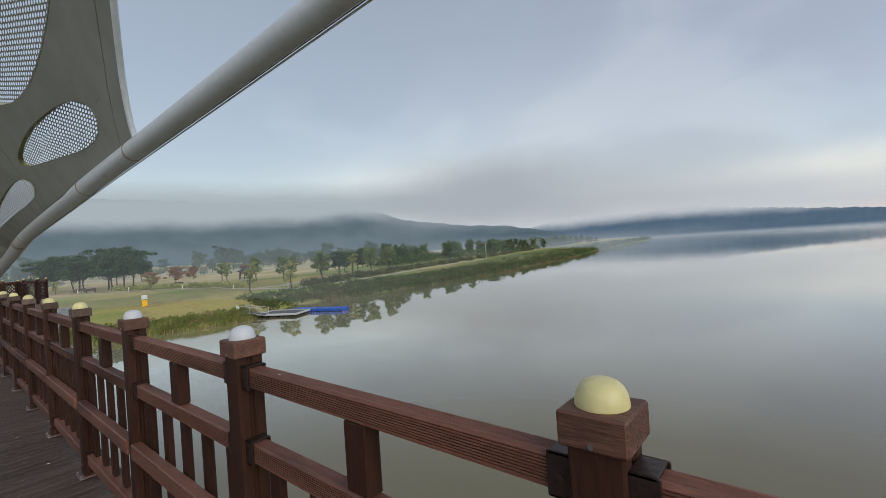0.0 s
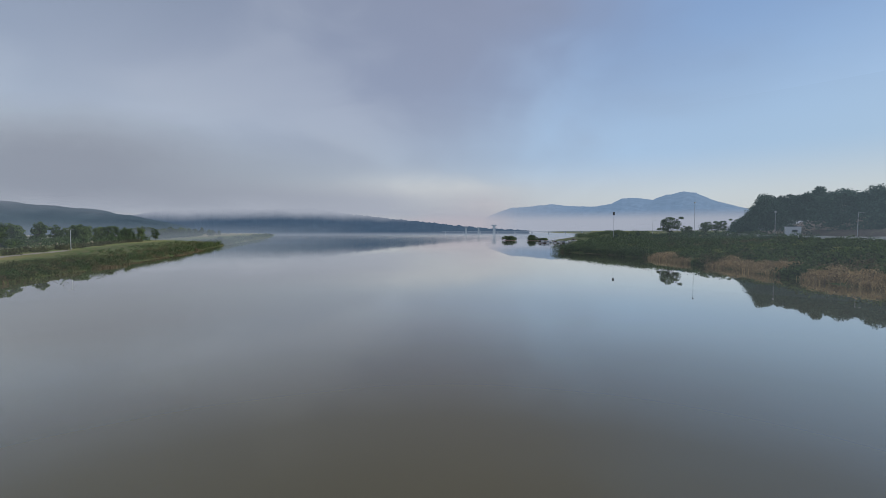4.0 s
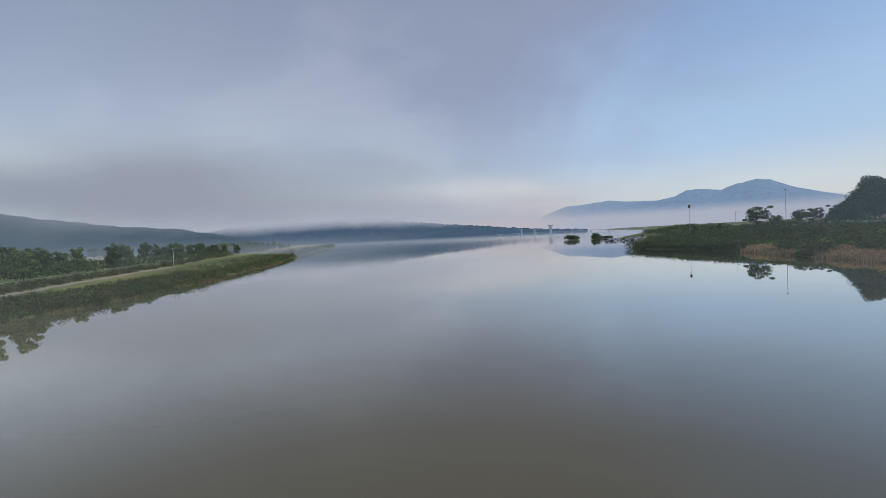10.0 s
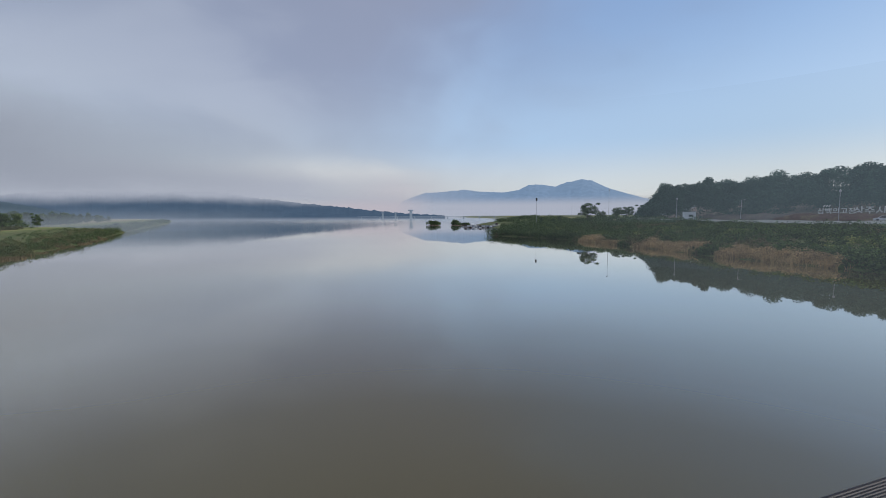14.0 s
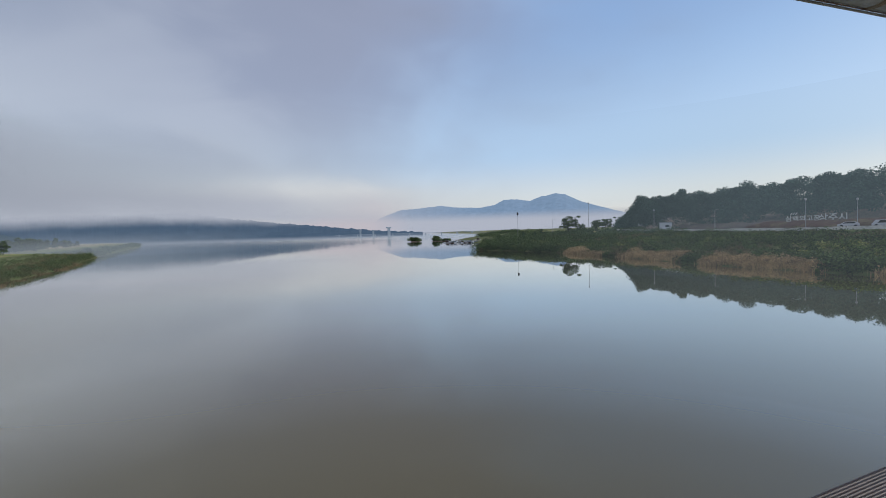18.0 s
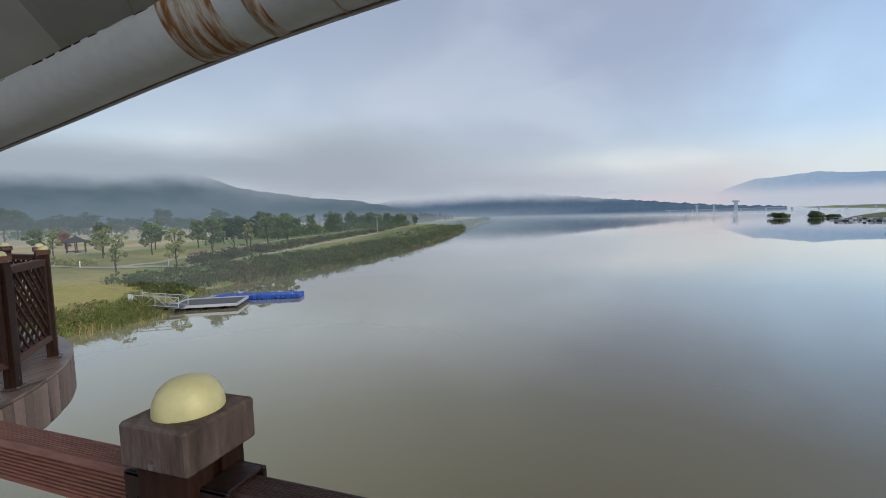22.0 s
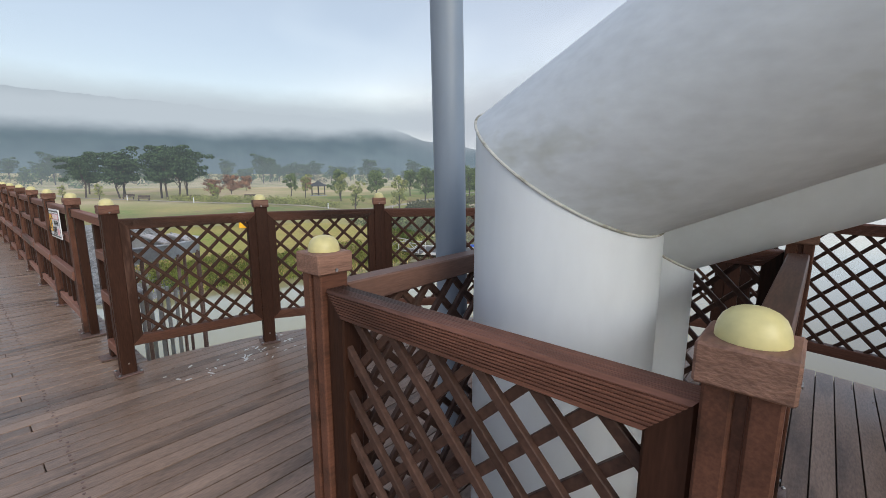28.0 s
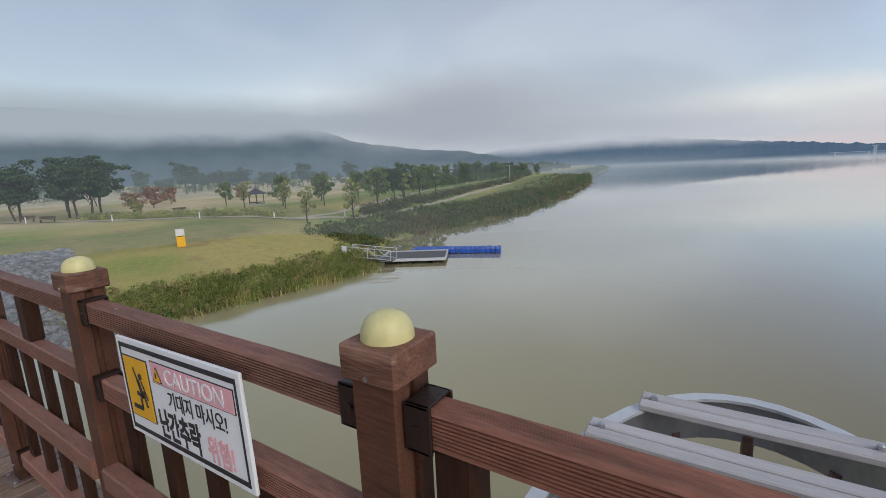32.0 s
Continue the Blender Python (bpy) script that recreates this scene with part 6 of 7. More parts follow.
def make_tree(name, label, h, trunk_h, crown_r, leaf_mat, seed, layers, per, leaf, group, flat_crown=0.7, lean_x=0.0, category="tree"):
    rg = np.random.default_rng(seed)
    ob = thing(name, label, category, group)
    g = Geo()
    top = Vector((lean_x * h, 0.1 * h * rg.normal() * 0.3, h * 0.86))
    g.tube([(0, 0, -0.3), tuple(top * 0.35 + Vector((0.08 * h * rg.normal() * 0.5, 0, 0))), tuple(top * 0.7), tuple(top)], [h * 0.022, h * 0.017, h * 0.011, h * 0.004], 8)
    centres, radii = [], []
    for i in range(layers):
        f = i / max(1, layers - 1)
        z = trunk_h + (h - trunk_h) * (0.12 + 0.8 * f)
        a = 2.4 * i + rg.random()
        reach = crown_r * (1 - 0.55 * abs(f - 0.35) ** 1.2) * (0.35 + 0.5 * rg.random())
        c = Vector((top.x * z / h + reach * math.cos(a), top.y * z / h + reach * math.sin(a), z))
        root = top * max(0.25, min(0.9, (z - 0.18 * h) / h))
        g.tube([tuple(root), tuple(root.lerp(c, 0.55) + Vector((0, 0, 0.02 * h))), tuple(c)], [h * 0.008, h * 0.006, h * 0.003], 6)
        centres.append(c[:])
        radii.append(crown_r * (0.34 + 0.22 * rg.random()))
        for _ in range(2):
            centres.append((c.x + rg.normal() * crown_r * 0.3, c.y + rg.normal() * crown_r * 0.3, c.z + rg.normal() * crown_r * 0.14))
            radii.append(crown_r * (0.2 + 0.15 * rg.random()))
    part("trunk", g, BARK, ob, smooth=True)
    part("crown", leaf_mesh("crown", centres, radii, per, leaf, leaf_mat, seed + 100, flat_crown), leaf_mat, ob)
    return ob


def place(ob, x, y, s, used, sink=0.1):
    m = pose(x, y, float(land(x, y)) - sink, 0, 0, random.uniform(0, 360))
    if id(ob) in used:
        ob = copy_thing(ob, m)
    else:
        used.add(id(ob))
        ob.matrix_basis = m
    ob.scale = (s, s, s)
    return ob


used = set()
PINES, BROAD, ROW, SLIM = "pines in the park", "broadleaf trees in the park", "trees along the levee", "young trees in the park"
pines = [make_tree("pine_tree", "tall dark pine with flat-topped layered crown", 9.4, 3.6, 3.7, PINE, 20 + i, 11, 110, 0.24, PINES, 0.40, 0.05 * (i - 1)) for i in range(3)]
broad = [make_tree("broadleaf_tree", "green broadleaf tree with an open crown", 6.4, 2.0, 1.9, LEAF, 30 + i, 9, 80, 0.17, BROAD, 0.8) for i in range(3)]
slim = [make_tree("young_tree", "slim yellow-green young tree", 5.2, 1.6, 1.1, LEAF_LIGHT, 40 + i, 8, 50, 0.14, SLIM, 0.9) for i in range(2)]
russet = make_tree("russet_tree", "low russet-leaved tree on the plain", 4.4, 1.1, 2.0, LEAF_RED, 50, 8, 80, 0.18, "russet trees in the park", 0.55)
dark = [make_tree("levee_tree", "dense dark green tree behind the levee path", 6.6, 1.5, 2.3, SHRUB, 60 + i, 9, 80, 0.2, ROW, 0.75) for i in range(2)]
for i, (x, y, s) in enumerate(((-131, 22, 0.95), (-127, 20.5, 0.8), (-121, 25.5, 1.02), (-118, 27.5, 0.93), (-116, 25, 0.9), (-126, 31.5, 0.95), (-136, 17, 0.85), (-143, 25, 0.8), (-150, 20, 0.9), (-147, 33, 0.7), (-158, 42, 0.7), (-83.3, 60.8, 0.66), (-88, 70, 0.62))):
    place(pines[i % 3], x, y, s, used)
for i, (x, y, s) in enumerate(((-97.5, 48.1, 0.86), (-90.3, 50.8, 0.83), (-82.7, 55.8, 1.02), (-86.0, 72.9, 1.05), (-87.1, 80.4, 1.0), (-99, 58, 0.8), (-94, 63, 0.85), (-112.7, 46.8, 0.72), (-100, 75, 0.9), (-108, 82, 0.9), (-96, 88, 0.9))):
    place(broad[i % 3], x, y, s, used)
for i, (x, y, s) in enumerate(((-79.3, 37.7, 0.95), (-78.8, 45.8, 1.12), (-85.4, 66.5, 1.0), (-93, 45, 0.9), (-101, 43, 0.85), (-112, 31, 0.55), (-118, 34, 0.5), (-122, 16.5, 0.55), (-105, 29, 0.45), (-128, 12.5, 0.5))):
    place(slim[i % 2], x, y, s, used)
for x, y, s in ((-131.6, 42.6, 1.0), (-113, 31.5, 0.8), (-140, 50, 0.9), (-128, 60, 0.8)):
    place(russet, x, y, s, used)
rng = np.random.default_rng(5)
for i in range(84):
    y = 92 + 4.2 * i + rng.normal() * 2.5
    x = float(np.interp(y, [60, 121, 250, 420], [-89, -104, -124, -160])) - 3 - rng.random() * (9 + 0.05 * y)
    place(dark[i % 2] if i % 3 else broad[i % 3], x, y, 0.8 + 0.4 * rng.random(), used)
for i in range(84):
    x, y = -195 - 130 * rng.random(), -20 + 290 * rng.random()
    place((dark + pines)[i % 4], x, y, 0.7 + 0.5 * rng.random(), used)

# thickets closing the far side of the plain
rg = np.random.default_rng(160)
for mat, n, lab in ((SHRUB, 210, "dark thickets along the far side of the plain"), (LEAF, 110, "paler green thickets on the plain"), (BANK_BROWN, 90, "brownish thickets on the plain")):
    d, y = 120 + 190 * rg.random(n) ** 0.8, -110 + 400 * rg.random(n)
    x = shore(SHORE_LEFT, y) - d
    r = 1.0 + 2.2 * rg.random(n) ** 1.5
    tagged(part("plain_thicket", leaf_mesh("plain_thicket", np.column_stack([x, y, land(x, y) + 0.7 * r]), r, 80, 0.34, mat, 161 + n, 0.85), mat), lab, "shrubs", kind="stuff")

# hedges, shrubs and reeds


def along(pts, n, side, seed):
    rg = np.random.default_rng(seed)
    line = np.array(smooth_curve(pts, 200))
    k = rg.integers(0, 199, n)
    p = line[k] + (line[k + 1] - line[k]) * rg.random((n, 1)) + rg.normal(size=(n, 2)) * side
    return p


def hedge(name, pts, n, side, r, per, leaf, mat, label, seed, lift=0.5, flat_c=0.9):
    p = along(pts, n, side, seed)
    rg = np.random.default_rng(seed + 1)
    c = np.column_stack([p, land(p[:, 0], p[:, 1]) + lift * r])
    ob = part(name, leaf_mesh(name, c, r * (0.7 + 0.6 * rg.random(n)), per, leaf, mat, seed + 2, flat_c), mat)
    return tagged(ob, label, "shrubs", kind="stuff")


hedge("path_hedge", [(-112, 25), (-101, 29.5), (-92, 34.5), (-87, 39)], 120, 0.7, 0.75, 70, 0.12, LEAF_LIGHT, "bright yellow-green shrubs along the path", 70)
hedge("levee_copse", [(-104, 92), (-112, 130), (-124, 200), (-150, 300), (-175, 400)], 420, 3.5, 1.7, 60, 0.24, SHRUB, "dense dark copse behind the levee path", 76, 0.9)
hedge("levee_hedge", [(-80, 50), (-80.5, 60), (-84, 82), (-90, 108), (-96, 138), (-108, 175), (-122, 225)], 380, 1.0, 0.95, 60, 0.15, leaf_material("dull_hedge_leaves", (0.112, 0.118, 0.058)), "dull brown-green hedge above the levee", 73)
LEVEE_LEAF = leaf_material("levee_leaves", (0.122, 0.146, 0.058), 0.5)
LEVEE_GRASS = leaf_material("levee_grass_blades", (0.130, 0.158, 0.060), 0.5)
LEVEE_STRAW = leaf_material("levee_straw", (0.205, 0.162, 0.086), 0.45)
for sd, (n, d0, d1, r, mat, lab) in enumerate(((260, 0.0, 4.5, 0.60, SHRUB, "dark green scrub overhanging the water's edge"), (640, 0.2, 9.0, 0.55, LEVEE_LEAF, "dense olive-green scrub on the levee"), (480, 1.5, 12.5, 0.34, LEAF, "low green weeds on the levee slope"), (380, 0.2, 7.0, 0.45, BANK_BROWN, "withered brown weeds on the levee"))):
    rg = np.random.default_rng(80 + sd)
    y = 33 + (rg.random(n) ** 1.35) * 300
    d = d0 + (d1 - d0) * rg.random(n) * (1 + np.clip(y - 90, 0, 120) / 160)
    x = shore(SHORE_LEFT, y) - d
    c = np.column_stack([x, y, land(x, y) + 0.2])
    tagged(part("levee_scrub", leaf_mesh("levee_scrub", c, r * (0.6 + 0.9 * rg.random(n)) * (0.4 + np.clip(y - 33, 0, 260) / 75).clip(0, 1.5), 110, 0.085, mat, 90 + sd, 0.75), mat), lab, "shrubs", kind="stuff")
rg = np.random.default_rng(31)
for mat, lab in ((LEVEE_LEAF, "rounded olive bushes along the water's edge of the levee"), (SHRUB, "rounded dark bushes along the water's edge of the levee")):
    n = 130
    y = 52 + rg.random(n) * 270
    x = shore(SHORE_LEFT, y) - 0.1 - 4.0 * rg.random(n)
    r = (0.55 + 0.75 * rg.random(n) ** 1.5) * (0.75 + np.clip(y - 52, 0, 120) / 130)
    tagged(part("levee_bushes", leaf_mesh("levee_bushes", np.column_stack([x, y, land(x, y) + 0.5 * r]), r, 130, 0.13, mat, 32, 1.0), mat), lab, "shrubs", kind="stuff")
rg = np.random.default_rng(33)
n = 150
y = 300 + rg.random(n) * 560
x = shore(SHORE_LEFT, y) - 1 - 12 * rg.random(n)
tagged(part("far_levee_scrub", leaf_mesh("far_levee_scrub", np.column_stack([x, y, land(x, y) + 1.0]), 1.5 + 1.6 * rg.random(n), 50, 0.4, SHRUB, 34, 0.8), SHRUB), "distant scrub along the levee", "shrubs", kind="stuff")


def reed_bed(name, n, y0, y1, d0, d1, height, width, mat, label, seed, table=SHORE_LEFT, sgn=-1, power=1.0, per=40, loose=0.5):
    """Reeds in uneven clumps between d0 and d1 metres from the water's edge."""
    rg = np.random.default_rng(seed)
    m = max(1, n // per)
    cy = y0 + (y1 - y0) * rg.random(m)
    cd = d0 + (d1 - d0) * rg.random(m) ** power
    tall = 0.45 + 0.75 * rg.random(m) ** 1.3
    k = rg.integers(0, m, n)
    y, d = cy[k] + rg.normal(size=n) * loose, cd[k] + rg.normal(size=n) * loose
    x = shore(table, y) + sgn * d
    c = np.column_stack([x, y, np.maximum(land(x, y), WATER_Z) - 0.05])
    return tagged(part(name, blades(name, c, height * tall[k][:, None], width, mat, seed + 1, 0.8), mat), label, "reeds", kind="stuff")


reed_bed("reed_bed", 15000, 8, 29.5, -0.4, 3.4, 0.85, 0.06, REED, "green reeds bending over the water's edge", 101)
reed_bed("levee_grass", 24000, 33, 120, 0.0, 11.0, 0.75, 0.10, LEVEE_GRASS, "rough green grass on the slope of the levee", 141, per=50, loose=0.7)
reed_bed("levee_dry_grass", 15000, 44, 200, 0.0, 7.5, 0.6, 0.12, LEVEE_STRAW, "tall straw-brown grass on the levee", 143, per=220, loose=1.5)
reed_bed("dry_reed_fringe", 4000, 8, 29.5, -0.7, 4.0, 0.8, 0.05, REED_DRY, "straw-coloured reeds at the water's edge", 103)
rg = np.random.default_rng(109)
for sd, (n, d0, d1, r, mat, lab) in enumerate(((110, 0.0, 5.5, 0.42, REED, "low green weeds among the reeds"), (60, -0.2, 3.5, 0.40, SHRUB, "dark green weeds among the reeds"), (40, 0.0, 5.0, 0.35, REED_DRY, "withered weeds among the reeds"))):
    y = 8 + 22 * rg.random(n)
    x = shore(SHORE_LEFT, y) - d0 - (d1 - d0) * rg.random(n)
    c = np.column_stack([x, y, np.maximum(land(x, y), WATER_Z) + 0.2])
    tagged(part("bank_weed", leaf_mesh("bank_weed", c, r * (0.6 + 0.8 * rg.random(n)), 70, 0.09, mat, 110 + sd, 0.7), mat), lab, "weeds", kind="stuff")

# ---- far bank


def patchy(x, y):
    """Slow swings between -1 and 1, by which the growth on the bank changes."""
    return 0.55 * np.sin(x * 0.16 + 1.7 * np.sin(y * 0.055)) + 0.45 * np.sin(y * 0.19 + 1.2 * np.sin(x * 0.11 + 2.0))


rg = np.random.default_rng(118)
n = 3800
y = 12 + 156 * rg.random(n)
d = 0.2 + 47 * rg.random(n) ** 0.85
y[3000:], d[3000:] = 14 + 110 * rg.random(800), 0.1 + 7.5 * rg.random(800)
strip = (6.0 + 2.6 * np.sin(y * 0.10 + 0.8) + 1.8 * np.sin(y * 0.29)) * (y < 124) * (np.sin(y * 0.23 + 1.9) > -0.72)
x = shore(SHORE_RIGHT, y) + d
tone = patchy(x, y) + 0.45 * rg.normal(size=n)
r = (0.6 + 1.7 * rg.random(n) ** 2.4) * np.where(d > 42, 0.5, 1.0) + np.where((y > 122) & (d < 34), 0.6, 0)
tan = d < strip
kinds = ((tan, 0.62, REED_DRY, 0.16, "bank_dry_scrub", "tan dry scrub along the foot of the far bank"), (~tan & (tone < -0.75), 0.7, BANK_BROWN, 0.17, "bank_russet_scrub", "brown withered weeds on the slope of the far bank"), (~tan & (tone >= -0.75) & (tone < 0.50), 1.0, SHRUB, 0.2, "bank_shrubs", "dense dark green shrubs covering the far bank"), (~tan & (tone >= 0.50) & (tone < 1.1), 0.85, BANK_LEAF, 0.18, "bank_thicket", "mid-green thicket on the far bank"), (~tan & (tone >= 1.1), 0.7, LEAF_LIGHT, 0.17, "bank_weeds", "paler yellow-green weeds on the far bank"))
for sd, (pick, grow, mat, leaf, nm, lab) in enumerate(kinds):
    rr = r[pick] * grow
    tagged(part(nm, leaf_mesh(nm, np.column_stack([x[pick], y[pick], land(x[pick], y[pick]) + 0.4 * rr]), rr, 95, leaf, mat, 119 + sd, 0.75), mat), lab, "shrubs", kind="stuff")
foot_x, foot_y = (np.repeat(v[tan], 34) + rg.normal(size=34 * tan.sum()) * 0.8 for v in (x, y))
feet = np.column_stack([foot_x, foot_y, np.maximum(land(foot_x, foot_y), WATER_Z) - 0.05])
tagged(part("bank_reeds_dry", blades("bank_reeds_dry", feet, np.repeat(0.7 + 0.7 * rg.random(tan.sum()), 34)[:, None], 0.11, REED_DRY, 108, 0.7), REED_DRY), "tan reeds along the far bank", "reeds", kind="stuff")
n = 190
y = 140 + 75 * rg.random(n)
x = shore(SHORE_RIGHT, y) + 0.8 + 26 * rg.random(n)
tagged(part("point_shrubs", leaf_mesh("point_shrubs", np.column_stack([x, y, land(x, y) + 0.8]), 1.1 + 1.3 * rg.random(n), 90, 0.24, SHRUB, 127, 0.85), SHRUB), "dense green shrubs on the point of the bank", "shrubs", kind="stuff")
n = 240
y = 138 + 90 * rg.random(n)
x = shore(SHORE_RIGHT, y) + 18 + 52 * rg.random(n)
tagged(part("plateau_shrubs", leaf_mesh("plateau_shrubs", np.column_stack([x, y, land(x, y) + 0.6]), 0.9 + 1.3 * rg.random(n), 80, 0.24, SHRUB, 129, 0.8), SHRUB), "bushes covering the flat top of the bank", "shrubs", kind="stuff")
n = 110
y = 122 + 56 * rg.random(n)
x = shore(SHORE_RIGHT, y) + 0.2 + 5 * rg.random(n)
tagged(part("waterside_bushes", leaf_mesh("waterside_bushes", np.column_stack([x, y, land(x, y) + 0.9]), 1.3 + 1.1 * rg.random(n), 130, 0.2, SHRUB, 137, 0.95), SHRUB), "rounded dark bushes overhanging the water at the point", "shrubs", kind="stuff")
n = 340
y = 165 + 200 * rg.random(n)
x = shore(SHORE_RIGHT, y) + 0.6 + np.clip(y - 258, 0, 22) + 40 * rg.random(n)
tagged(part("upstream_shrubs", leaf_mesh("upstream_shrubs", np.column_stack([x, y, land(x, y) + 0.9]), 1.2 + 1.5 * rg.random(n), 80, 0.3, SHRUB, 133, 0.85), SHRUB), "green shrubs along the upstream bank", "shrubs", kind="stuff")
n = 90
y = 112 + 58 * rg.random(n)
x = shore(SHORE_RIGHT, y) + 40 + 13 * rg.random(n)
tagged(part("crest_shrubs", leaf_mesh("crest_shrubs", np.column_stack([x, y, land(x, y) + 0.7]), 0.9 + 1.3 * rg.random(n) ** 2, 80, 0.22, SHRUB, 135, 0.9), SHRUB), "uneven dark shrubs along the crest of the far bank", "shrubs", kind="stuff")
road_pts = [(138, -80), (128, 20), (124, 60), (125, 100), (130, 130), (138, 165), (150, 220)]
ribbon("road", road_pts, 8.0, ROAD, "grey two-lane road on top of the far bank", 0.25, 90)
rail_line = smooth_curve([(133, -60), (122.5, 30), (119, 60), (120, 100), (124.5, 130), (131, 160)], 80)
PARAPET = surface("pale_concrete", (0.80, 0.78, 0.74), 0.2, 0.8, scale=1.2, grain=10, bump=0.1, stain=(0.55, 0.53, 0.49), stain_at=0.62)
gr = thing("road_parapet", "long low pale concrete parapet along the riverside road", "parapet")
for i, (a, b) in enumerate(zip(rail_line[:-1], rail_line[1:])):
    g = Geo().prism([(-0.12, -0.5), (0.12, -0.5), (0.10, 0.62), (-0.10, 0.62)], (a[0], a[1], on_land(*a) + 0.25), (b[0], b[1], on_land(*b) + 0.25), (1, 0, 0), (0, 0, 1))
    part("segment", g, PARAPET, gr)
cut_y = np.linspace(-40, 128, 60)
cut_x = np.interp(cut_y, [-80, 20, 60, 100, 130], [143, 133, 129, 130, 135])
rg = np.random.default_rng(150)
rows = [np.column_stack([cut_x + out + 0.5 * rg.normal(size=60), cut_y, land(cut_x, cut_y) + up + 0.2 * rg.normal(size=60)]) for out, up in ((0, -0.3), (1.4, 0.8), (3.2, 1.9), (6.5, 2.4))]
cut = Geo().add(np.concatenate(rows).tolist(), [(r * 60 + k, r * 60 + k + 1, (r + 1) * 60 + k + 1, (r + 1) * 60 + k) for r in range(3) for k in range(59)])
CUTTING = surface("cutting_soil", (0.150, 0.098, 0.072), 0.4, 0.95, scale=0.6, grain=5, bump=0.5, stain=(0.22, 0.18, 0.10), stain_at=0.55)
tagged(part("earth_cutting", cut, CUTTING, smooth=True), "brown earth cutting between the road and the woods", "ground", kind="structure")
POLE = surface("pole_concrete", (0.48, 0.49, 0.50), 0.15, 0.6, scale=2, grain=20, bump=0.05)
for x, y, top, arms, lab, reach in ((120.2, 161.5, 13.1, (), "tall grey pole on the far bank", 0), (112.3, 210.5, 10.6, (), "dark pole with a bulky head above the shrubs", 0), (121.8, 126.1, 7.8, (), "plain grey concrete pole beside the road", 0), (141.1, 126.1, 5.6, (), "short grey roadside pole", 0), (124.1, 102.9, 6.3, (1,), "street lamp beside the riverside road", 1.4), (128, 78, 8.2, (), "grey roadside pole near the hillside letters", 0), (128, 66, 7.4, (), "grey roadside pole near the parked cars", 0), (133, 52, 8.6, (), "plain grey concrete pole beside the road", 0), (118.0, 186, 6.0, (1,), "street lamp beyond the shrubs", 1.4)):
    z = on_land(x, y)
    ob = lamp_post(x, y, z, top - z, arms, lab, "street_lamp" if arms else "utility_pole", POLE, 0, reach)
    if not arms:
        part("head", Geo().box(0, 0, top - z - 0.35, 0.5 if "bulky" not in lab else 0.9, 0.4, 0.5 if "bulky" not in lab else 1.6, 0.05), POLE if "bulky" not in lab else TYRE, ob)
hut = thing("roadside_hut", "small white hut beside the riverside road", "hut", at=pose(132.4, 130.0, on_land(132.4, 130.0) + 0.35, 0, 0, -40))
part("wall", Geo().box(0, 0, 1.25, 4.2, 2.6, 3.3, 0.03), WHITE_WALL, hut)
part("roof", Geo().box(0, 0, 2.98, 4.6, 3.0, 0.16, 0.03), ALU, hut)
part("window", Geo().box(0.4, -1.31, 1.5, 1.4, 0.05, 0.8, 0.01), CAR_GLASS, hut)


def car(x, y, yaw, name, label, van=False):
    z = on_land(x, y) + 0.25
    ob = thing(name, label, "car", "cars on the riverside road", at=pose(x, y, z, 0, 0, yaw))
    h = 1.75 if van else 1.45
    body = [(-2.2, 0.35), (2.2, 0.35), (2.25, 0.75), (1.4 if not van else 2.0, 0.95), (0.75 if not van else 1.5, h), (-1.5 if not van else -2.1, h), (-2.2, 1.0)]
    part("body", Geo().prism(body, (0, -0.85, 0), (0, 0.85, 0), (1, 0, 0), (0, 0, 1)), CAR_WHITE, ob)
    for s in (-0.86, 0.86):
        part("window", Geo().prism([(-1.4, 0.98), (1.15, 0.98), (0.65, h - 0.1), (-1.3, h - 0.1)], (0, s - 0.01, 0), (0, s + 0.01, 0), (1, 0, 0), (0, 0, 1)), CAR_GLASS, ob)
    for sx in (-1.4, 1.4):
        for s in (-0.8, 0.8):
            part("wheel", Geo().tube([(sx, s - 0.1, 0.32), (sx, s + 0.1, 0.32)], 0.32, 16), TYRE, ob)
    part("tail_light", Geo().box(-2.2, 0, 0.85, 0.06, 1.4, 0.12, 0.01), RED_PAINT, ob)
    return ob


car(127.0, 67.5, 118, "car", "white saloon car parked on the riverside road")
car(127.6, 60.5, 116, "van", "white van parked on the riverside road", True)

# hillside with the place name in large letters
hill = Geo()
hy, hx = np.linspace(-60, 210, 46), np.linspace(134, 330, 26)
hv = []
for yy in hy:
    for xx in hx:
        e = np.clip((xx - float(np.interp(yy, [-60, 60, 95, 140, 180, 210], [146, 146, 140, 144, 162, 190]))) / 45, 0, 1)
        end = np.clip((205 - yy) / 40, 0, 1)
        hv.append((xx, yy, -0.4 + (10.3 * e ** 0.7) * end + 0.5 * math.sin(xx * 0.21) * e))
hf = [(i * 26 + j, i * 26 + j + 1, (i + 1) * 26 + j + 1, (i + 1) * 26 + j) for i in range(45) for j in range(25)]
tagged(part("hillside", Geo().add(hv, hf), DIRT, smooth=True), "earth hillside under the woods", "hill", kind="structure")
n = 1900
rg = np.random.default_rng(131)
bearing = radians(43.5) + radians(72) * rg.random(n) ** 1.25
foot = np.interp(np.degrees(bearing), [43, 46, 50, 54, 55.5, 62.5, 64], [216, 209, 198, 191, 188, 182, 178])
back = rg.random(n)
far = foot + 18 * back
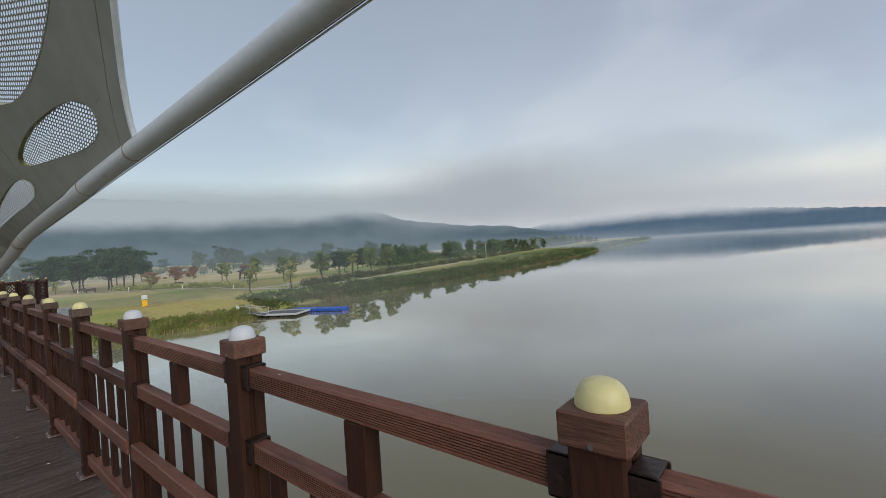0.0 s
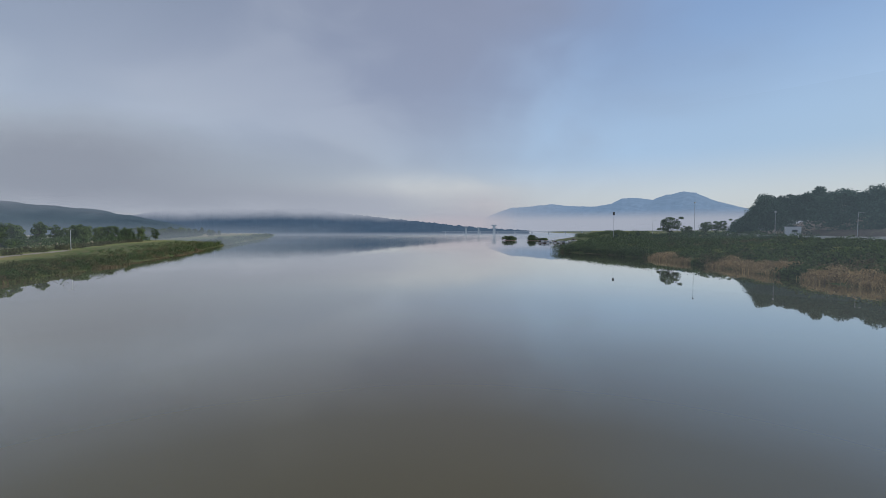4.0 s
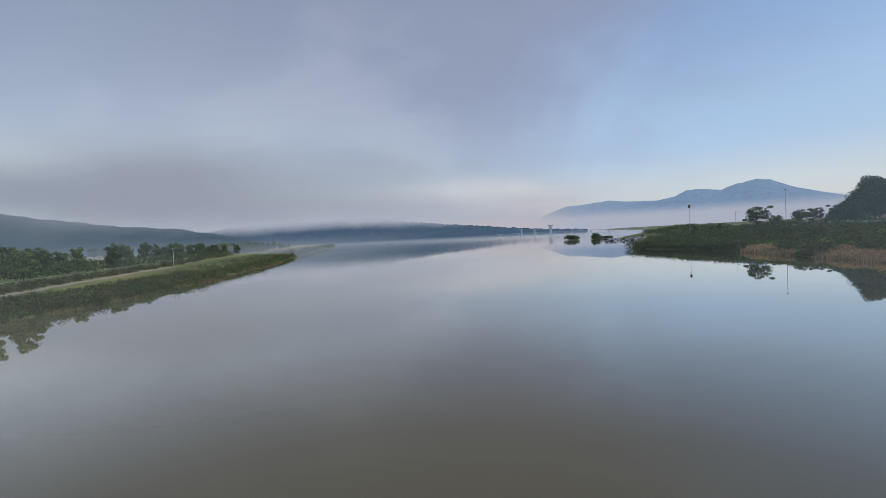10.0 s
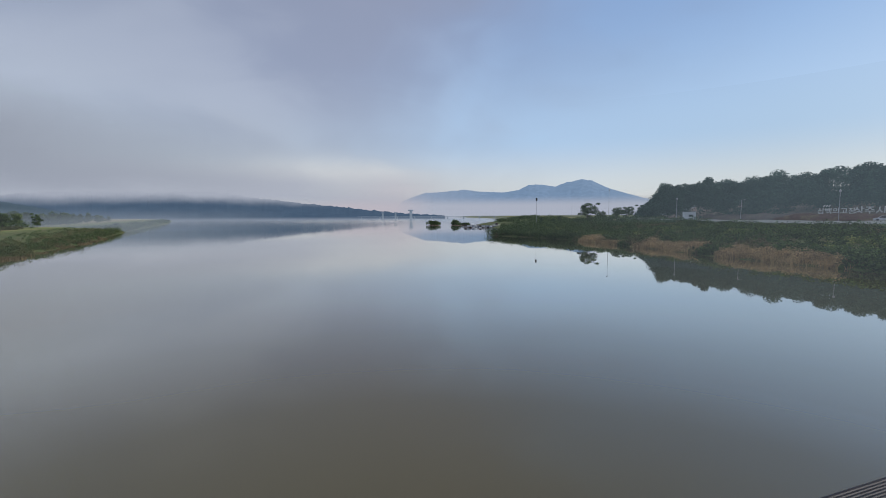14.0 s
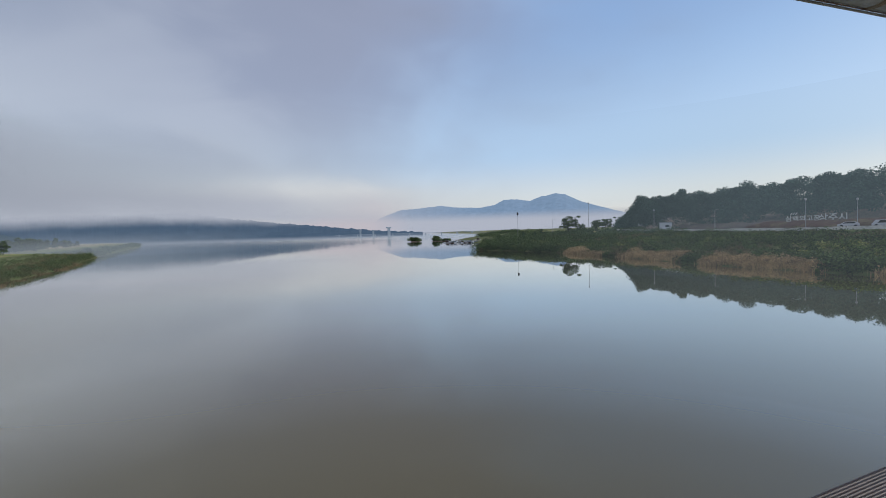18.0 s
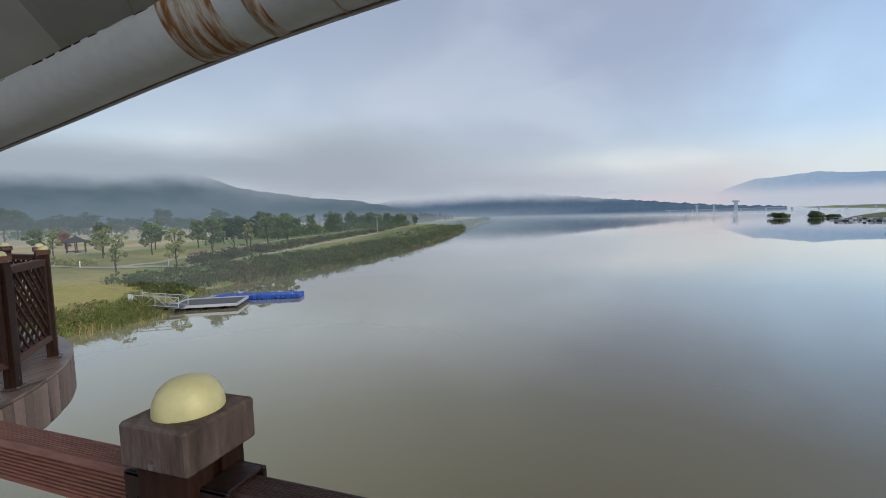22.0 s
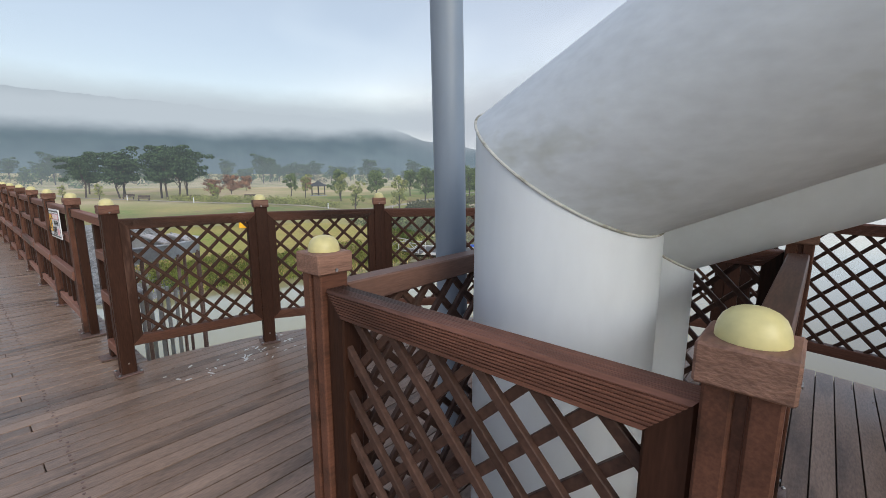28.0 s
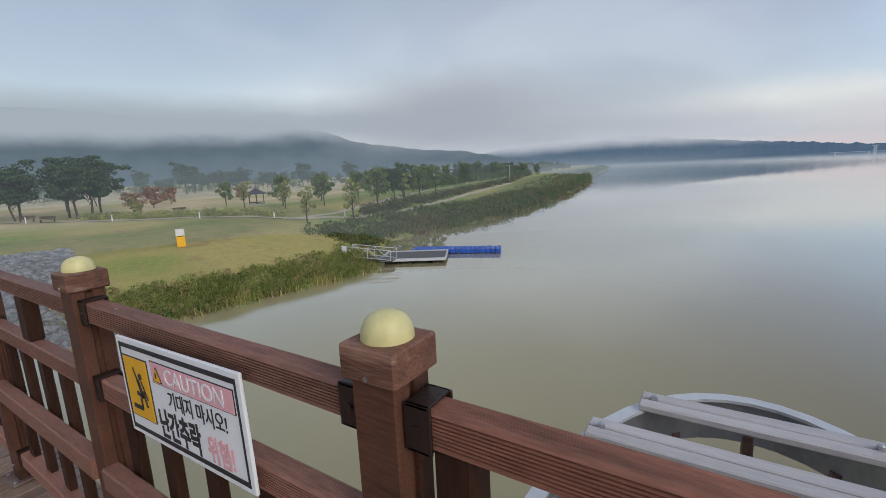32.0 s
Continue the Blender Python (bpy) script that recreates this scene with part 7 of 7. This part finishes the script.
crest = np.tan(np.radians(np.interp(np.degrees(bearing), [43.5, 44.7, 45.9, 50.6, 54.8, 59.7, 63.1, 66.5, 75, 115], [0.6, 1.9, 3.45, 3.63, 3.9, 4.24, 4.7, 4.94, 5.4, 5.8]))) * far + 1.43
xx, yy = -15 + far * np.sin(bearing), -0.5 + far * np.cos(bearing)
r = 1.5 + 2.4 * rg.random(n) ** 1.5
crest = crest + rg.normal(size=n) * 0.55
zz = 1.2 + (crest + far * np.radians(0.20 * np.sin(np.degrees(bearing) * 1.15) + 0.14 * np.sin(np.degrees(bearing) * 2.9 + 1.0)) - 1.2 - r * 0.85) * np.clip(0.12 + 0.95 * back ** 0.6 + 0.12 * rg.normal(size=n), 0.05, 1.0)
lettered = (yy > 60) & (yy < 100) & (xx < 152) & (zz < 5.5)
xx, zz = np.where(lettered, xx + 16, xx), np.where(lettered, zz + 1.5, zz)
tagged(part("hill_woods", leaf_mesh("hill_woods", np.column_stack([xx, yy, zz]), r, 190, 0.31, WOODS, 132, 0.85), WOODS), "dense dark green woods on the hill behind the road", "woods", kind="stuff")
word = thing("hillside_letters", "large pale standing letters with the place name on the hillside", "sign", at=pose(134.6, 87.2, 1.75, 90, 0, -67))
word.scale = (0.745, 0.745, 0.745)
BIG = surface("letter_white", (0.88, 0.86, 0.81), 0.1, 0.7, scale=0.5, grain=5, bump=0.05)
letters("삼백의고장", 0, 0, 2.6, BIG, word, pose(0, 0, 0), 0.15, 0.95, 0.03)
letters("상주시", 12.2, 0, 3.3, BIG, word, pose(10.6, -0.1, 0), 0.15, 1.0, 0.04)
for k in range(3):
    part("flourish", Geo().prism([(0, 0), (0.35, 0), (0.9, 0.9), (0.6, 0.9)], (1.6 + k * 0.8, 2.5, 0.0), (1.6 + k * 0.8, 2.5, 0.2), (1, 0, 0), (0, 1, 0)), BIG, word)
for k in range(8):
    part("stand", Geo().box(0.8 + k * 2.3, -0.5, -0.2, 0.1, 1.1, 0.1, 0.01), POLE, word)

lone = [make_tree("bank_tree", "round dark tree standing above the far bank", 7.6, 2.6, 4.2, SHRUB, 140, 12, 90, 0.24, "trees on the far bank", 0.5)]
place(lone[0], 110.5, 164, 1.0, used)
conifer = make_tree("conifer", "small pointed conifer above the far bank", 5.0, 0.6, 0.9, PINE, 142, 8, 60, 0.16, "conifers on the far bank", 1.2)
for x, y, s in ((98, 182, 1.0), (106, 184, 0.8), (109, 183, 0.95), (114, 186, 0.6)):
    place(conifer, x, y, s, used)
for i, (x, y, s) in enumerate(((132, 170, 0.7), (140, 172, 0.75), (147, 168, 0.8), (128, 176, 0.55), (152, 158, 0.8))):
    place(lone[0], x, y, s, used)

# islets, moored boats and the weir far upstream
for x, y, w, h, lab in ((100.5, 361, 5.6, 4.8, "round wooded islet in the river"), (119, 354.5, 6.0, 4.9, "wooded islet beside the moored boats"), (127, 352, 4.0, 2.4, "low wooded islet in the river")):
    isl = thing("islet", lab, "islet", "islets in the river", at=pose(x, y, WATER_Z))
    part("mound", Geo().lathe([(w * 1.0, -0.6), (w * 0.95, 0.15), (w * 0.5, 0.5), (0.2, 0.6)], 20), DIRT, isl, smooth=True)
    rg = np.random.default_rng(int(x))
    c = np.column_stack([rg.normal(size=24) * w * 0.40, rg.normal(size=24) * w * 0.40, h * (0.12 + 0.62 * rg.random(24))])
    part("crown", leaf_mesh("crown", c, h * (0.28 + 0.16 * rg.random(24)), 90, 0.4, SHRUB, int(x) + 1, 0.8), SHRUB, isl)
paints = [WHITE_WALL, ALU_BOARD, TIMBER, CAR_WHITE, ALU, STEEL_BLUE]
for i in range(13):
    x, y, _ = az_point(21.4 + 0.34 * i, 306 + random.uniform(-9, 9), 0, (-12.2, 0))
    bt = thing("moored_boat", "small painted boat moored among huts", "boat", "boats at the spit", at=pose(x, y, max(WATER_Z, on_land(x, y)), 0, 0, random.uniform(0, 180)))
    part("hull", Geo().prism([(-0.9, 0.6), (-0.6, -0.1), (0.6, -0.1), (0.9, 0.6)], (-2.4, 0, 0), (2.4, 0, 0), (0, 1, 0), (0, 0, 1)), paints[i % 6], bt)
    part("cabin", Geo().box(-0.4, 0, 1.1, 1.6, 1.2, 1.0, 0.05), paints[(i + 2) % 6], bt)
    part("roof", Geo().box(-0.4, 0, 1.65, 1.9, 1.5, 0.1, 0.02), paints[(i + 4) % 6], bt)
# the weir glows faintly to stand in for haze
HAZE_WHITE = haze_glow_material("haze_glow_concrete", (0.17, 0.19, 0.22), (0.20, 0.26, 0.33), 0.62)
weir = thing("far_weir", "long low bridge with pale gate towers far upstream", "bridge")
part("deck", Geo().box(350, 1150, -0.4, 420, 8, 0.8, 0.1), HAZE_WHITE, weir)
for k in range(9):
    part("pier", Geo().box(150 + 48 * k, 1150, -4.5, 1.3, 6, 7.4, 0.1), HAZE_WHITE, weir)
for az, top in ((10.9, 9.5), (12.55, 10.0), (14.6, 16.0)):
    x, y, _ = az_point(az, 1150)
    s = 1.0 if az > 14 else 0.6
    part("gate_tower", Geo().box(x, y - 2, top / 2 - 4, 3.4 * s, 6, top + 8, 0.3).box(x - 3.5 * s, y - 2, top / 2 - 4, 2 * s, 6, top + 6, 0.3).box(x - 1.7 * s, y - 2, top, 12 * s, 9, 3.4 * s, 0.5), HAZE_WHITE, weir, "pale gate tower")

# ---- deck boards ----
board_mesh = {}


def board(y0, y1, w, x, parent, name="plank"):
    key = round(y1 - y0, 2), round(w, 4)
    if key not in board_mesh:
        board_mesh[key] = Geo().box(0, 0, -0.0135, key[1], key[0], 0.027, 0.004).mesh("plank", DECK)
    ob = new(name, board_mesh[key])
    ob.parent = parent
    ob.matrix_basis = pose(x, (y0 + y1) / 2, random.uniform(-0.0012, 0.0012), random.uniform(-0.03, 0.03), random.uniform(-0.4, 0.4), 0)
    return ob


BW = 0.098
rest, dark_rows = Geo(), Geo()
k = 0
x = 8.6
while x > -64:
    cut = -1.95 + 0.35 * ((k * 7) % 5)
    near = -40.5 < x < -23.0
    far_y = edge_y(x) if abs(x - CX) > REDGE else None
    if far_y is None:
        rest.box(x, (cut - 3.9) / 2, -0.0135, BW - 0.007, cut + 3.9, 0.027, 0.004)
        h = (BW - 0.007) / 2
        ends = [max(Y_EDGE, CY + math.sqrt(max(0.0, REDGE ** 2 - (x + s * h - CX) ** 2))) for s in (-1, 1)]
        mesh = Geo().prism([(-h, cut + 0.004), (h, cut + 0.004), (h, ends[1]), (-h, ends[0])], (0, 0, -0.027), (0, 0, 0), (1, 0, 0), (0, 1, 0))
        part("plank", mesh, DECK, deck, at=pose(x, 0, random.uniform(-0.001, 0.001), 0, random.uniform(-0.35, 0.35), 0))
        x -= BW
        k += 1
        continue
    for y0, y1 in ((-3.9, cut), (cut + 0.004, round(far_y, 2))):
        if near and y1 > -1.5:
            board(y0, y1, BW - 0.007, x, deck)
        else:
            (dark_rows if (x + 25) / 10 > ((k * 37) % 101) / 101 else rest).box(x, (y0 + y1) / 2, -0.0135, BW - 0.007, y1 - y0, 0.027, 0.004)
    x -= BW
    k += 1
tagged(part("plank_field", rest, DECK_REST, deck, "rows of brown deck boards"), kind="stuff")
tagged(part("plank_field", dark_rows, DECK_DARK, deck, "rows of darker deck boards"), kind="stuff")
screws = Geo()
for r in range(0, 710):
    xx = 8.6 - r * BW
    if -41 < xx < -22:
        for yy in (-1.2, -0.45):
            if yy < edge_y(xx) - 0.1:
                for s in (-0.024, 0.024):
                    screws.lathe([(0.0075, 0.0), (0.0075, 0.0024)], 6, (xx + s, yy + random.uniform(-0.012, 0.012), 0))
tagged(part("screw_heads", screws, PLATE, deck, "rows of screw heads"), kind="stuff")
DROPPING = surface("bird_dropping", (0.62, 0.62, 0.60), 0.2, 0.8, scale=30, grain=80, bump=0.1)
splats = Geo()
for k in range(46):
    x, y = -32.33 + random.gauss(0, 0.09), 0.82 + random.gauss(0, 0.30)
    turn, long, wide = random.uniform(0, math.pi), random.uniform(0.005, 0.034), random.uniform(0.004, 0.011)
    rim = []
    for i in range(9):
        a, r = 2 * math.pi * i / 9, random.uniform(0.7, 1.2)
        px, py = long * r * math.cos(a), wide * r * math.sin(a)
        rim.append((px * math.cos(turn) - py * math.sin(turn), px * math.sin(turn) + py * math.cos(turn)))
    splats.prism(rim, (x, y, 0.0015), (x, y, 0.0035), (1, 0, 0), (0, 1, 0))
tagged(part("dropping", splats, DROPPING, deck, "white bird droppings"), kind="stuff")
